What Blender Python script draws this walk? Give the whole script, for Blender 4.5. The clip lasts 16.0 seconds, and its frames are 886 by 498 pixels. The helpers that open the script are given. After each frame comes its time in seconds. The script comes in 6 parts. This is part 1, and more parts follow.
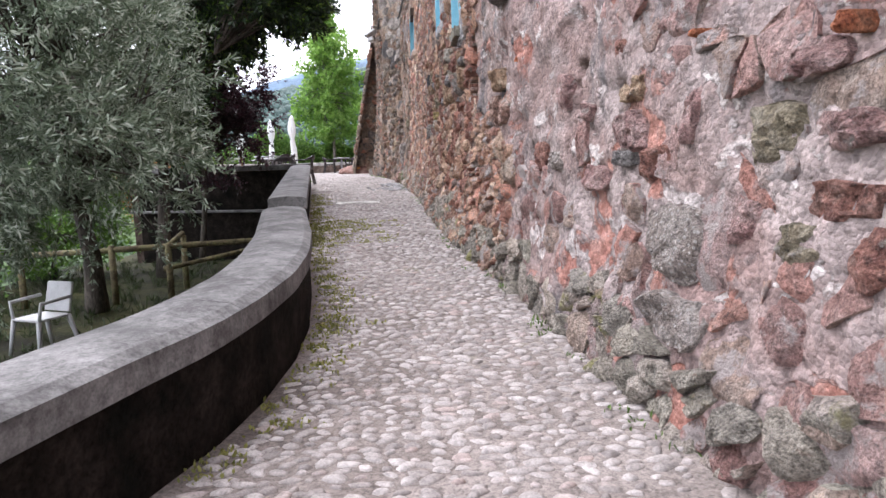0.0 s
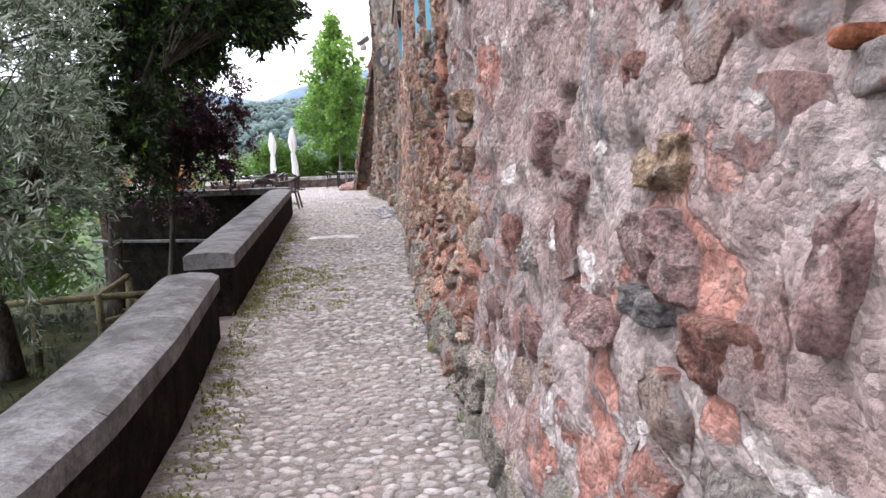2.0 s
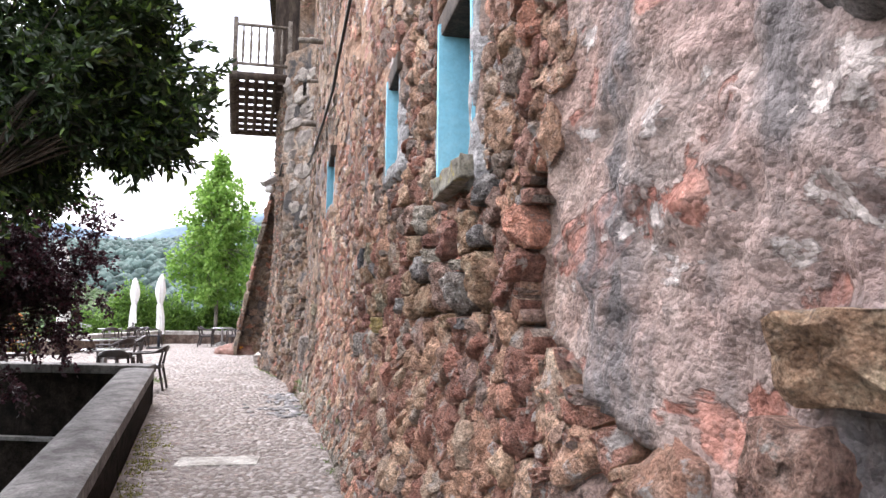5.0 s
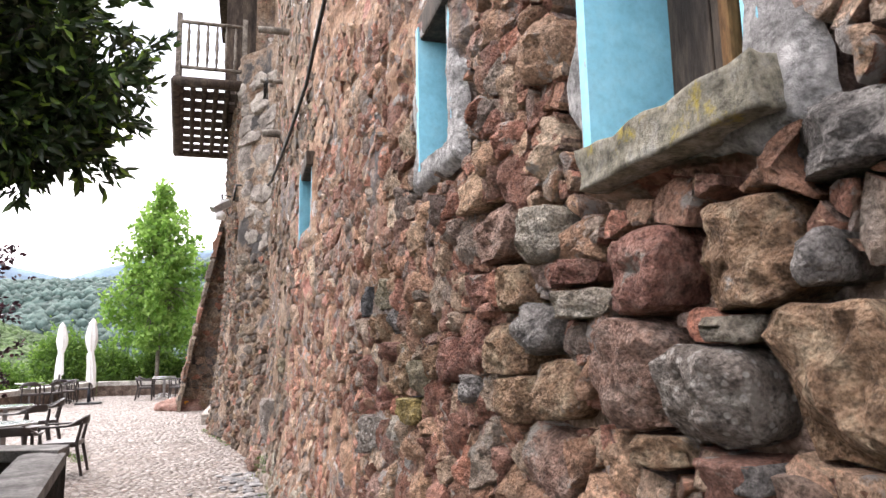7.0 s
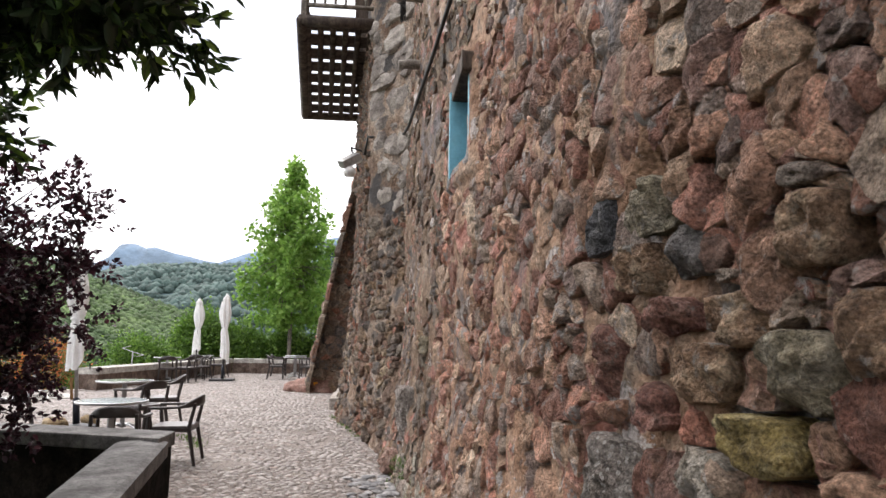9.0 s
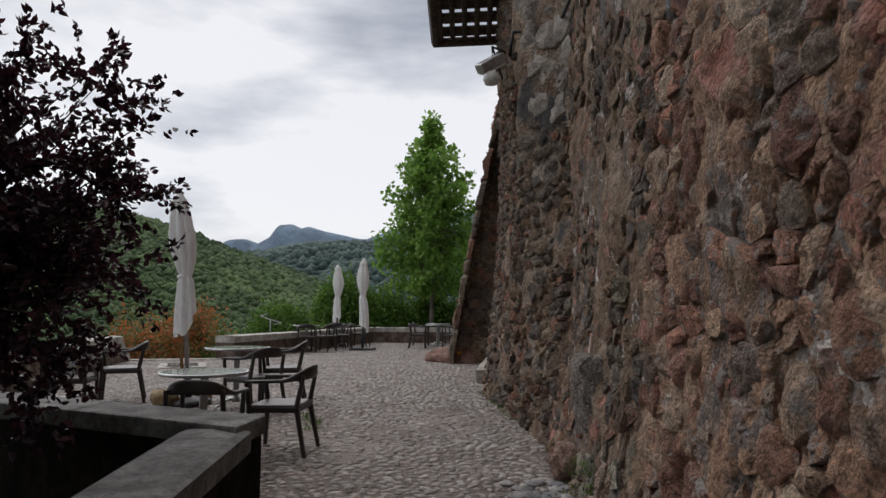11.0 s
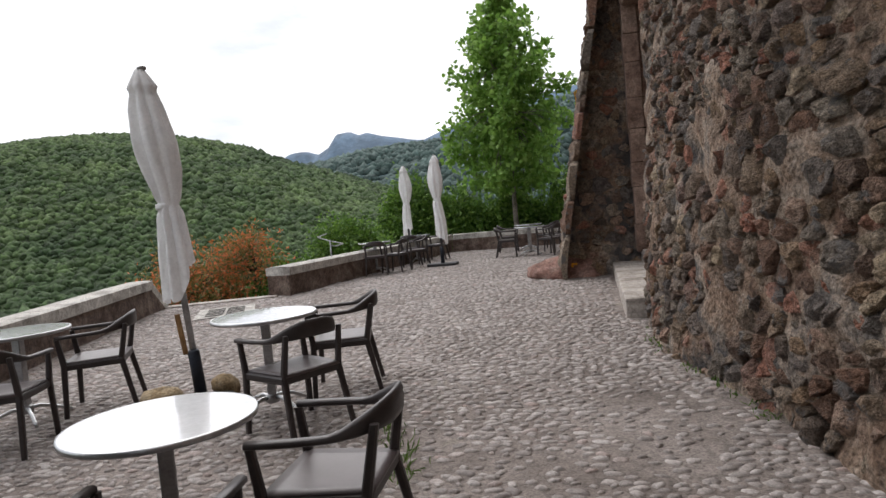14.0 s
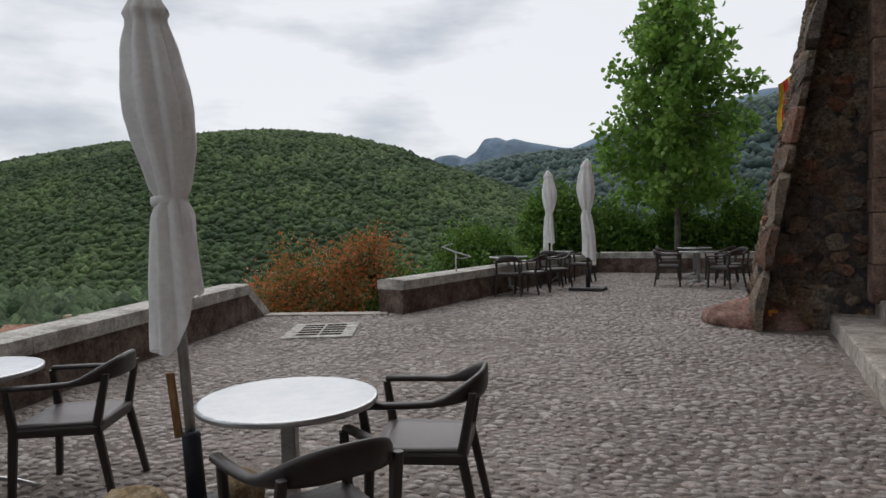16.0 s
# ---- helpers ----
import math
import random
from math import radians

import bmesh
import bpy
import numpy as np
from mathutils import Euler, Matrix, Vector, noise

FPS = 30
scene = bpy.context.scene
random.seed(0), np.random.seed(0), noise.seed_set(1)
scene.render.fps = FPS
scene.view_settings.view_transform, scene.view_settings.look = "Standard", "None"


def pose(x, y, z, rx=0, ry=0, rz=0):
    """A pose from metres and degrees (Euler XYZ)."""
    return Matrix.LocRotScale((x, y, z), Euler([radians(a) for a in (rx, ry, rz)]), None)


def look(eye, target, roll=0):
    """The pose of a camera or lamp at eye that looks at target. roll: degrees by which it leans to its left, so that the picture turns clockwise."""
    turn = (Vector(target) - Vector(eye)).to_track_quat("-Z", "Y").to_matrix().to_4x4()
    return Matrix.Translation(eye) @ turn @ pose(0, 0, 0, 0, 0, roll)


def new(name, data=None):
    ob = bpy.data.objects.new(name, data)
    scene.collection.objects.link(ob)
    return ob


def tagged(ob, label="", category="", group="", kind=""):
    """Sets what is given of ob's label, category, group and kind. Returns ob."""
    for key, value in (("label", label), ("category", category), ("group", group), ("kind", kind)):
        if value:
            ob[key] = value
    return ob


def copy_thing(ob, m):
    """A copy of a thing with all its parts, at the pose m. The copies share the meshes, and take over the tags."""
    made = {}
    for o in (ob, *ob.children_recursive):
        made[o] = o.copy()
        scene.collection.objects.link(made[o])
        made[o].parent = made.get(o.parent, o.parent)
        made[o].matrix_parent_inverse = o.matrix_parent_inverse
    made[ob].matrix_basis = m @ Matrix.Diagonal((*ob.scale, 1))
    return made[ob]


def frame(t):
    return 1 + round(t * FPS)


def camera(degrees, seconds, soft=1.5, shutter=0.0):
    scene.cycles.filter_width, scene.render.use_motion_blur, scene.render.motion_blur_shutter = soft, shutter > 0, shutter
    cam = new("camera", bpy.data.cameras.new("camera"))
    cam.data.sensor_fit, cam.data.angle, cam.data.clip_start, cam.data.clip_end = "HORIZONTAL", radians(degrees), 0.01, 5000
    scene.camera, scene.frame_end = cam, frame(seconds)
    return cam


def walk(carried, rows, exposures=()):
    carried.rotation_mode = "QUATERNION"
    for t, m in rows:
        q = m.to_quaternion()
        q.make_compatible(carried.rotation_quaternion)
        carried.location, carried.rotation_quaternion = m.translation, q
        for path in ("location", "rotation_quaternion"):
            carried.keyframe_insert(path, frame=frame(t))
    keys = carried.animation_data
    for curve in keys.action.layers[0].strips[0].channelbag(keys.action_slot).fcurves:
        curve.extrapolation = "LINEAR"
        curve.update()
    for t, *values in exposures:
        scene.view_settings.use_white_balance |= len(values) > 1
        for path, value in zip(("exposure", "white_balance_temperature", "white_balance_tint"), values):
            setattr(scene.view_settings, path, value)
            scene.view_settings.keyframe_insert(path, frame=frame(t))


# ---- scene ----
cam = camera(67.3, 16.0)
PATH = [
    (0, (0.017, -4.955, 1.662), (0.113, -2.974, 1.404), -2.0),
    (0.5, (0.38, -4.577, 1.751), (0.433, -2.593, 1.511), -2.8),
    (1, (0.616, -4.132, 1.836), (0.655, -2.149, 1.575), -2.8),
    (1.5, (0.666, -3.591, 1.924), (0.71, -1.609, 1.659), -2.5),
    (2, (0.65, -3.061, 2.009), (0.682, -1.075, 1.768), -2.5),
    (2.5, (0.498, -2.526, 2.102), (0.463, -0.536, 1.907), -1.7),
    (3, (0.373, -1.956, 2.177), (0.436, 0.041, 2.083), -1.6),
    (3.5, (0.234, -1.359, 2.278), (0.451, 0.629, 2.317), 0.3),
    (4, (0.05, -0.813, 2.363), (0.372, 1.157, 2.487), 1.0),
    (4.5, (-0.033, -0.252, 2.457), (0.343, 1.706, 2.623), 0.4),
    (4.7, (-0.067, -0.037, 2.47), (0.322, 1.916, 2.654), 0.5),
    (6.8, (-0.336, 2.295, 2.703), (0.204, 4.198, 2.996), -1.9),
    (7, (-0.313, 2.538, 2.738), (0.236, 4.437, 3.045), -1.1),
    (7.5, (-0.319, 3.075, 2.744), (0.201, 4.976, 3.085), 0.3),
    (8, (-0.329, 3.608, 2.709), (0.163, 5.52, 3.028), 0.2),
    (8.5, (-0.344, 4.123, 2.675), (-0.02, 6.075, 2.966), 0.5),
    (9, (-0.379, 4.631, 2.662), (-0.193, 6.603, 2.935), 0.8),
    (9.2, (-0.375, 4.841, 2.64), (-0.234, 6.818, 2.903), 0.7),
    (11.3, (-0.62, 7.296, 2.44), (-0.926, 9.268, 2.583), 0.3),
    (11.5, (-0.676, 7.503, 2.419), (-1.03, 9.471, 2.475), 0.2),
    (12, (-0.813, 8.083, 2.442), (-1.218, 10.042, 2.449), -0.4),
    (12.5, (-1.015, 8.668, 2.447), (-1.348, 10.64, 2.485), -3.4),
    (13, (-1.176, 9.235, 2.442), (-1.412, 11.221, 2.435), -5.0),
    (13.5, (-1.375, 9.859, 2.573), (-1.72, 11.825, 2.447), -6.0),
    (14, (-1.619, 10.417, 2.686), (-2.054, 12.366, 2.569), -5.2),
    (14.5, (-1.742, 10.952, 2.758), (-2.321, 12.866, 2.725), -2.9),
    (15, (-1.905, 11.497, 2.776), (-2.544, 13.392, 2.764), -1.3),
    (15.5, (-2.036, 12.077, 2.76), (-2.728, 13.954, 2.759), -0.8),
    (16, (-2.236, 12.648, 2.764), (-3.064, 14.467, 2.689), -1.4),
]
EXPOSURES = [(0, 1.8, 6050, 18), (3.5, 1.92, 6050, 18), (4.5, 2.02, 6150, 18), (7, 2.08, 6600, 17), (8.5, 1.62, 6600, 14), (9, 1.38, 6550, 14), (11.4, -0.25, 6400, 12),
             (12.0, -0.1, 6450, 12), (12.5, 0.04, 6500, 13), (13.5, 0.50, 6500, 14), (14.0, 0.48, 6450, 13), (14.5, 0.22, 6350, 12), (16, -0.2, 6350, 11)]
walk(cam, [(t, look(eye, target, roll)) for t, eye, target, roll in PATH], EXPOSURES)
CLOUD = 1.0

# ---- world and light ----
world = bpy.data.worlds.new("overcast_sky")
scene.world = world
world.use_nodes = True
wn, wl = world.node_tree.nodes, world.node_tree.links
wn.clear()
w_out = wn.new("ShaderNodeOutputWorld")
sky = wn.new("ShaderNodeTexSky")
sky.sky_type, sky.sun_disc = "NISHITA", False
sky.sun_elevation, sky.sun_rotation = radians(52), radians(-35)
bg_sky = wn.new("ShaderNodeBackground")
bg_sky.inputs["Strength"].default_value = 0.09
wl.new(sky.outputs[0], bg_sky.inputs["Color"])
w_co = wn.new("ShaderNodeTexCoord")
w_map = wn.new("ShaderNodeMapping")
w_map.inputs["Scale"].default_value = (1.0, 1.0, 3.2)
wl.new(w_co.outputs["Generated"], w_map.inputs["Vector"])
w_noise = wn.new("ShaderNodeTexNoise")
w_noise.inputs["Scale"].default_value, w_noise.inputs["Detail"].default_value = 1.7, 7
w_noise.inputs["Roughness"].default_value = 0.52
wl.new(w_map.outputs[0], w_noise.inputs["Vector"])
w_ramp = wn.new("ShaderNodeValToRGB")
for pos, col in ((0.40, (0.44, 0.47, 0.52, 1)), (0.48, (0.72, 0.745, 0.78, 1)), (0.56, (1.06, 1.06, 1.06, 1))):
    e = w_ramp.color_ramp.elements.new(pos) if pos not in (0.40, 0.56) else w_ramp.color_ramp.elements[0 if pos == 0.40 else -1]
    e.position, e.color = pos, col
wl.new(w_noise.outputs["Fac"], w_ramp.inputs["Fac"])
bg_cloud = wn.new("ShaderNodeBackground")
bg_cloud.inputs["Strength"].default_value = CLOUD
wl.new(w_ramp.outputs["Color"], bg_cloud.inputs["Color"])
w_mix = wn.new("ShaderNodeMixShader")
w_mix.inputs[0].default_value = 0.86
wl.new(bg_sky.outputs[0], w_mix.inputs[1])
wl.new(bg_cloud.outputs[0], w_mix.inputs[2])
wl.new(w_mix.outputs[0], w_out.inputs["Surface"])

sun = new("sun", bpy.data.lights.new("sun", "SUN"))
sun.data.energy, sun.data.angle, sun.data.color = 1.7, radians(70), (1.0, 0.97, 0.92)
sun.matrix_world = look((0, 0, 60), (28, -38, 0))

# ---- materials ----
def node(nt, kind, **values):
    n = nt.nodes.new("ShaderNode" + kind)
    for key, value in values.items():
        n.inputs[key.replace("_", " ")].default_value = value
    return n


def ramp(nt, fac, stops):
    n = nt.nodes.new("ShaderNodeValToRGB")
    els = n.color_ramp.elements
    while len(els) < len(stops):
        els.new(0.5)
    for e, (pos, col) in zip(els, stops):
        e.position, e.color = pos, (*col, 1)
    nt.links.new(fac, n.inputs["Fac"])
    return n.outputs["Color"]


def mixed(nt, fac, a, b, mode="MIX"):
    n = nt.nodes.new("ShaderNodeMix")
    n.data_type, n.blend_type = "RGBA", mode
    for sock, value in ((n.inputs[0], fac), (n.inputs[6], a), (n.inputs[7], b)):
        if isinstance(value, (int, float)):
            sock.default_value = value
        elif isinstance(value, tuple):
            sock.default_value = (*value, 1)
        else:
            nt.links.new(value, sock)
    return n.outputs[2]


def surface(name, stops, scale=3.0, fine=40.0, rough=0.85, relief=0.3, grain=0.35, metal=0.0, space="world",
            stain=None, stain_scale=0.6, stain_range=(0.5, 0.62), rand=0.0, rand_kind="object", clear=0.0, spec=0.3, palette=None, distance=0.02,
            stretch=(1, 1, 1), speck=None, mottle=0.22, pits=0.0):
    """A procedural surface: colour stops along a large noise, fine grain, an optional stain and per-piece variation."""
    m = bpy.data.materials.new(name)
    m.use_nodes = True
    nt = m.node_tree
    b = nt.nodes["Principled BSDF"]
    if space == "world":
        co = nt.nodes.new("ShaderNodeNewGeometry").outputs["Position"]
    else:
        co = nt.nodes.new("ShaderNodeTexCoord").outputs["Object"]
    mp = node(nt, "Mapping", Scale=stretch)
    nt.links.new(co, mp.inputs["Vector"])
    co = mp.outputs[0]
    rnd = None
    if rand or palette:
        rnd = (nt.nodes.new("ShaderNodeObjectInfo").outputs["Random"] if rand_kind == "object"
               else nt.nodes.new("ShaderNodeNewGeometry").outputs["Random Per Island"])
    big = node(nt, "TexNoise", Scale=scale, Detail=9.0, Roughness=0.68)
    nt.links.new(co, big.inputs["Vector"])
    col = ramp(nt, big.outputs["Fac"], [(0.5 + (p - 0.5) * 0.62, c) for p, c in stops])
    if palette:
        pal = ramp(nt, rnd, palette)
        nt.nodes[-1].color_ramp.interpolation = "LINEAR"
        col = mixed(nt, 0.62, col, pal)
    small = node(nt, "TexNoise", Scale=fine, Detail=5.0, Roughness=0.7)
    nt.links.new(co, small.inputs["Vector"])
    dark = ramp(nt, small.outputs["Fac"], ((0.36, (1 - grain,) * 3), (0.5, (1, 1, 1)), (0.64, (1 + grain * 0.6,) * 3)))
    col = mixed(nt, 1.0, col, dark, "MULTIPLY")
    medium = node(nt, "TexNoise", Scale=fine * 0.28, Detail=7.0, Roughness=0.72)
    nt.links.new(co, medium.inputs["Vector"])
    col = mixed(nt, 1.0, col, ramp(nt, medium.outputs["Fac"], ((0.36, (1 - mottle * 1.5,) * 3), (0.5, (1, 1, 1)), (0.64, (1 + mottle,) * 3))), "MULTIPLY")
    if rand:
        v = node(nt, "MapRange", To_Min=1 - rand, To_Max=1 + rand)
        nt.links.new(rnd, v.inputs["Value"])
        col = mixed(nt, 1.0, col, v.outputs["Result"], "MULTIPLY")
    if stain:
        sn = node(nt, "TexNoise", Scale=stain_scale, Detail=7.0, Roughness=0.65)
        nt.links.new(co, sn.inputs["Vector"])
        f = ramp(nt, sn.outputs["Fac"], ((stain_range[0], (0, 0, 0)), (stain_range[1], (1, 1, 1))))
        col = mixed(nt, f, col, stain)
    if speck:
        sp = node(nt, "TexVoronoi", Scale=speck[0])
        nt.links.new(co, sp.inputs["Vector"])
        f = ramp(nt, sp.outputs["Distance"], ((speck[1], (1, 1, 1)), (speck[1] + 0.12, (0, 0, 0))))
        col = mixed(nt, f, col, speck[2])
    nt.links.new(col, b.inputs["Base Color"])
    b.inputs["Roughness"].default_value, b.inputs["Metallic"].default_value = rough, metal
    b.inputs["Specular IOR Level"].default_value, b.inputs["Coat Weight"].default_value = spec, clear
    if relief:
        mid = node(nt, "TexNoise", Scale=fine * 0.3, Detail=10.0, Roughness=0.73)
        nt.links.new(co, mid.inputs["Vector"])
        height = mid.outputs["Fac"]
        if pits:
            cells = node(nt, "TexVoronoi", Scale=fine * 0.8)
            nt.links.new(co, cells.inputs["Vector"])
            add = nt.nodes.new("ShaderNodeMath")
            add.operation = "MULTIPLY_ADD"
            add.inputs[1].default_value = -pits
            nt.links.new(cells.outputs["Distance"], add.inputs[0])
            nt.links.new(height, add.inputs[2])
            height = add.outputs[0]
        bump = node(nt, "Bump", Strength=relief, Distance=distance)
        nt.links.new(height, bump.inputs["Height"])
        nt.links.new(bump.outputs["Normal"], b.inputs["Normal"])
    return m


def leafy(name, palette, rough=0.5, through_light=0.35):
    """Leaf blades, each of its own tone, partly letting light through."""
    m = bpy.data.materials.new(name)
    m.use_nodes = True
    nt = m.node_tree
    b = nt.nodes["Principled BSDF"]
    col = ramp(nt, nt.nodes.new("ShaderNodeNewGeometry").outputs["Random Per Island"], palette)
    nt.links.new(col, b.inputs["Base Color"])
    b.inputs["Roughness"].default_value = rough
    tr = nt.nodes.new("ShaderNodeBsdfTranslucent")
    nt.links.new(col, tr.inputs["Color"])
    mix = node(nt, "MixShader", Fac=through_light)
    nt.links.new(b.outputs[0], mix.inputs[1])
    nt.links.new(tr.outputs[0], mix.inputs[2])
    nt.links.new(mix.outputs[0], nt.nodes["Material Output"].inputs["Surface"])
    return m




def old_render(name, body, earth, lime, soot, brown):
    """Old lime render: blotched body, sharp-edged losses of red earth, crusts of white lime, soot streaks and pebbly aggregate."""
    m = bpy.data.materials.new(name)
    m.use_nodes = True
    nt = m.node_tree
    b = nt.nodes["Principled BSDF"]
    pos = nt.nodes.new("ShaderNodeNewGeometry").outputs["Position"]

    def coords(stretch, shift):
        mp = node(nt, "Mapping", Scale=stretch, Location=shift)
        nt.links.new(pos, mp.inputs["Vector"])
        return mp.outputs[0]

    def cloud(scale, detail, rough, co, distort=0.0):
        n = node(nt, "TexNoise", Scale=scale, Detail=detail, Roughness=rough, Distortion=distort)
        nt.links.new(co, n.inputs["Vector"])
        return n.outputs["Fac"]

    def mask(fac, lo, hi):
        return ramp(nt, fac, ((lo, (0, 0, 0)), (hi, (1, 1, 1))))
    wide = coords((1, 0.72, 1.0), (0, 0, 0))
    big = cloud(1.5, 9.0, 0.62, wide)
    col = ramp(nt, big, body)
    sep = nt.nodes.new("ShaderNodeSeparateXYZ")
    nt.links.new(pos, sep.inputs[0])
    drift = node(nt, "MapRange", From_Min=1.2, From_Max=6.0)
    nt.links.new(sep.outputs["Y"], drift.inputs["Value"])
    col = mixed(nt, drift.outputs["Result"], col, ramp(nt, cloud(3.0, 9.0, 0.66, wide), brown))
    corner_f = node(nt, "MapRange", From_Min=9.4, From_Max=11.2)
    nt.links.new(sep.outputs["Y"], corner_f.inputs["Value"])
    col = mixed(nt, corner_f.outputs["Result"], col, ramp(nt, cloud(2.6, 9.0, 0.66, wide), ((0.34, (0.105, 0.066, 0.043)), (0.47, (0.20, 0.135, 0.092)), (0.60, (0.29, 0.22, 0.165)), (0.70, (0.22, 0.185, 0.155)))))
    loss = mask(cloud(2.3, 10.0, 0.60, coords((1, 0.8, 1), (3, 7, 1)), 0.5), 0.585, 0.605)
    col = mixed(nt, loss, col, ramp(nt, cloud(7.0, 8.0, 0.65, wide), earth))
    soot_f = mask(cloud(1.8, 8.0, 0.62, coords((1, 1.1, 0.42), (9, 2, 4))), 0.535, 0.635)
    col = mixed(nt, soot_f, col, soot)
    crust = mask(cloud(3.4, 10.0, 0.64, coords((1, 0.7, 1.1), (1, 5, 8)), 0.3), 0.588, 0.608)
    col = mixed(nt, crust, col, ramp(nt, cloud(14.0, 6.0, 0.65, wide), lime))
    cells = node(nt, "TexVoronoi", Scale=44.0)
    nt.links.new(pos, cells.inputs["Vector"])
    grit = nt.nodes.new("ShaderNodeSeparateColor")
    nt.links.new(cells.outputs["Color"], grit.inputs[0])
    col = mixed(nt, 1.0, col, ramp(nt, grit.outputs[0], ((0.0, (0.72,) * 3), (0.5, (1.0,) * 3), (1.0, (1.26,) * 3))), "MULTIPLY")
    col = mixed(nt, 1.0, col, ramp(nt, cloud(15.0, 8.0, 0.72, wide), ((0.34, (0.58,) * 3), (0.5, (1.0,) * 3), (0.66, (1.3,) * 3))), "MULTIPLY")
    nt.links.new(col, b.inputs["Base Color"])
    b.inputs["Roughness"].default_value, b.inputs["Specular IOR Level"].default_value = 0.92, 0.2

    def add(x, k, y):
        n = nt.nodes.new("ShaderNodeMath")
        n.operation = "MULTIPLY_ADD"
        n.inputs[1].default_value = k
        nt.links.new(x, n.inputs[0])
        nt.links.new(y, n.inputs[2])
        return n.outputs[0]
    height = cloud(7.0, 10.0, 0.60, wide)
    height = add(cloud(70.0, 4.0, 0.6, pos), 0.22, height)
    height = add(loss, -0.28, height)
    height = add(crust, 0.16, height)
    height = add(cells.outputs["Distance"], -0.16, height)
    bump = node(nt, "Bump", Strength=1.0, Distance=0.06)
    nt.links.new(height, bump.inputs["Height"])
    nt.links.new(bump.outputs["Normal"], b.inputs["Normal"])
    return m


M_mortar = old_render("old_lime_render", ((0.32, (0.249, 0.161, 0.141)), (0.45, (0.318, 0.232, 0.209)), (0.55, (0.326, 0.265, 0.246)), (0.68, (0.407, 0.337, 0.310))),
                      ((0.35, (0.243, 0.097, 0.072)), (0.5, (0.387, 0.194, 0.152)), (0.66, (0.442, 0.265, 0.218))), ((0.35, (0.432, 0.370, 0.343)), (0.65, (0.619, 0.556, 0.520))),
                      (0.163, 0.146, 0.143), ((0.34, (0.194, 0.111, 0.068)), (0.46, (0.347, 0.206, 0.134)), (0.58, (0.440, 0.300, 0.212)), (0.68, (0.313, 0.250, 0.198))))
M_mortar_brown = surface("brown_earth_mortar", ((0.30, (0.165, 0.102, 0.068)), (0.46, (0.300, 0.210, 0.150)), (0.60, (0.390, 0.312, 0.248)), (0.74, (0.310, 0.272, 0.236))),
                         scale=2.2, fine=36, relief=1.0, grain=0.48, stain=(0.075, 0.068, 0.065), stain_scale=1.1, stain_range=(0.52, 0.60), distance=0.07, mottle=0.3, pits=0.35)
STONE_PALETTE = ((0.0, (0.524, 0.210, 0.136)), (0.16, (0.364, 0.143, 0.105)), (0.30, (0.594, 0.368, 0.229)), (0.42, (0.479, 0.232, 0.148)), (0.50, (0.160, 0.143, 0.138)),
                 (0.58, (0.376, 0.320, 0.255)), (0.70, (0.668, 0.451, 0.291)), (0.82, (0.537, 0.204, 0.135)), (0.90, (0.130, 0.120, 0.117)), (0.95, (0.465, 0.273, 0.161)), (1.0, (0.608, 0.505, 0.372)))
TOWER_PALETTE = ((0.0, (0.133, 0.109, 0.085)), (0.16, (0.305, 0.144, 0.079)), (0.30, (0.199, 0.173, 0.139)), (0.45, (0.382, 0.235, 0.120)), (0.58, (0.091, 0.086, 0.087)),
                 (0.70, (0.319, 0.267, 0.197)), (0.84, (0.364, 0.121, 0.065)), (0.92, (0.113, 0.098, 0.085)), (1.0, (0.403, 0.310, 0.195)))
# Darker copy for the near stones: deep-joint shade is put into its colour.
M_stone = surface("rubble_stone", ((0.30, (0.228, 0.124, 0.095)), (0.50, (0.321, 0.198, 0.145)), (0.70, (0.383, 0.290, 0.239))), scale=8, fine=95, relief=1.0,
                  grain=0.40, rand=0.3, palette=STONE_PALETTE, stain=(0.418, 0.362, 0.317), stain_scale=9, stain_range=(0.59, 0.65), distance=0.06, mottle=0.36, pits=0.3)
M_stone_joined = surface("rubble_stone_joined", ((0.30, (0.356, 0.204, 0.159)), (0.50, (0.504, 0.324, 0.248)), (0.70, (0.607, 0.472, 0.396))), scale=8, fine=95, relief=1.0,
                         grain=0.40, rand=0.3, rand_kind="island", palette=STONE_PALETTE, stain=(0.446, 0.396, 0.365), stain_scale=7, stain_range=(0.56, 0.62), distance=0.06, mottle=0.36, pits=0.3)
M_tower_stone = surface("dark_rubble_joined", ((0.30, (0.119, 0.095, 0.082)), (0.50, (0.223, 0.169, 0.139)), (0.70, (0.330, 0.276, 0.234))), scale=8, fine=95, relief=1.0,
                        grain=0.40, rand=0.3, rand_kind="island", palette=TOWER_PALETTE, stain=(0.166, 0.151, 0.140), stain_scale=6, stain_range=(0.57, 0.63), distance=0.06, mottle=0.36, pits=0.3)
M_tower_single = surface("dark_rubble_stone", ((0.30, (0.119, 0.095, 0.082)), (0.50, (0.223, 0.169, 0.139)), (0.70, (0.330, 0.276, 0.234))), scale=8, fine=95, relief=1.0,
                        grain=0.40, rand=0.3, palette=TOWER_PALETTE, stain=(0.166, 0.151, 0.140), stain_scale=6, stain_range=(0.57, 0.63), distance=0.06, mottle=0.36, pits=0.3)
FOOT_PALETTE = ((0.0, (0.390, 0.351, 0.299)), (0.3, (0.312, 0.280, 0.221)), (0.5, (0.494, 0.416, 0.351)), (0.7, (0.390, 0.364, 0.286)), (0.85, (0.468, 0.312, 0.247)), (1.0, (0.260, 0.240, 0.221)))
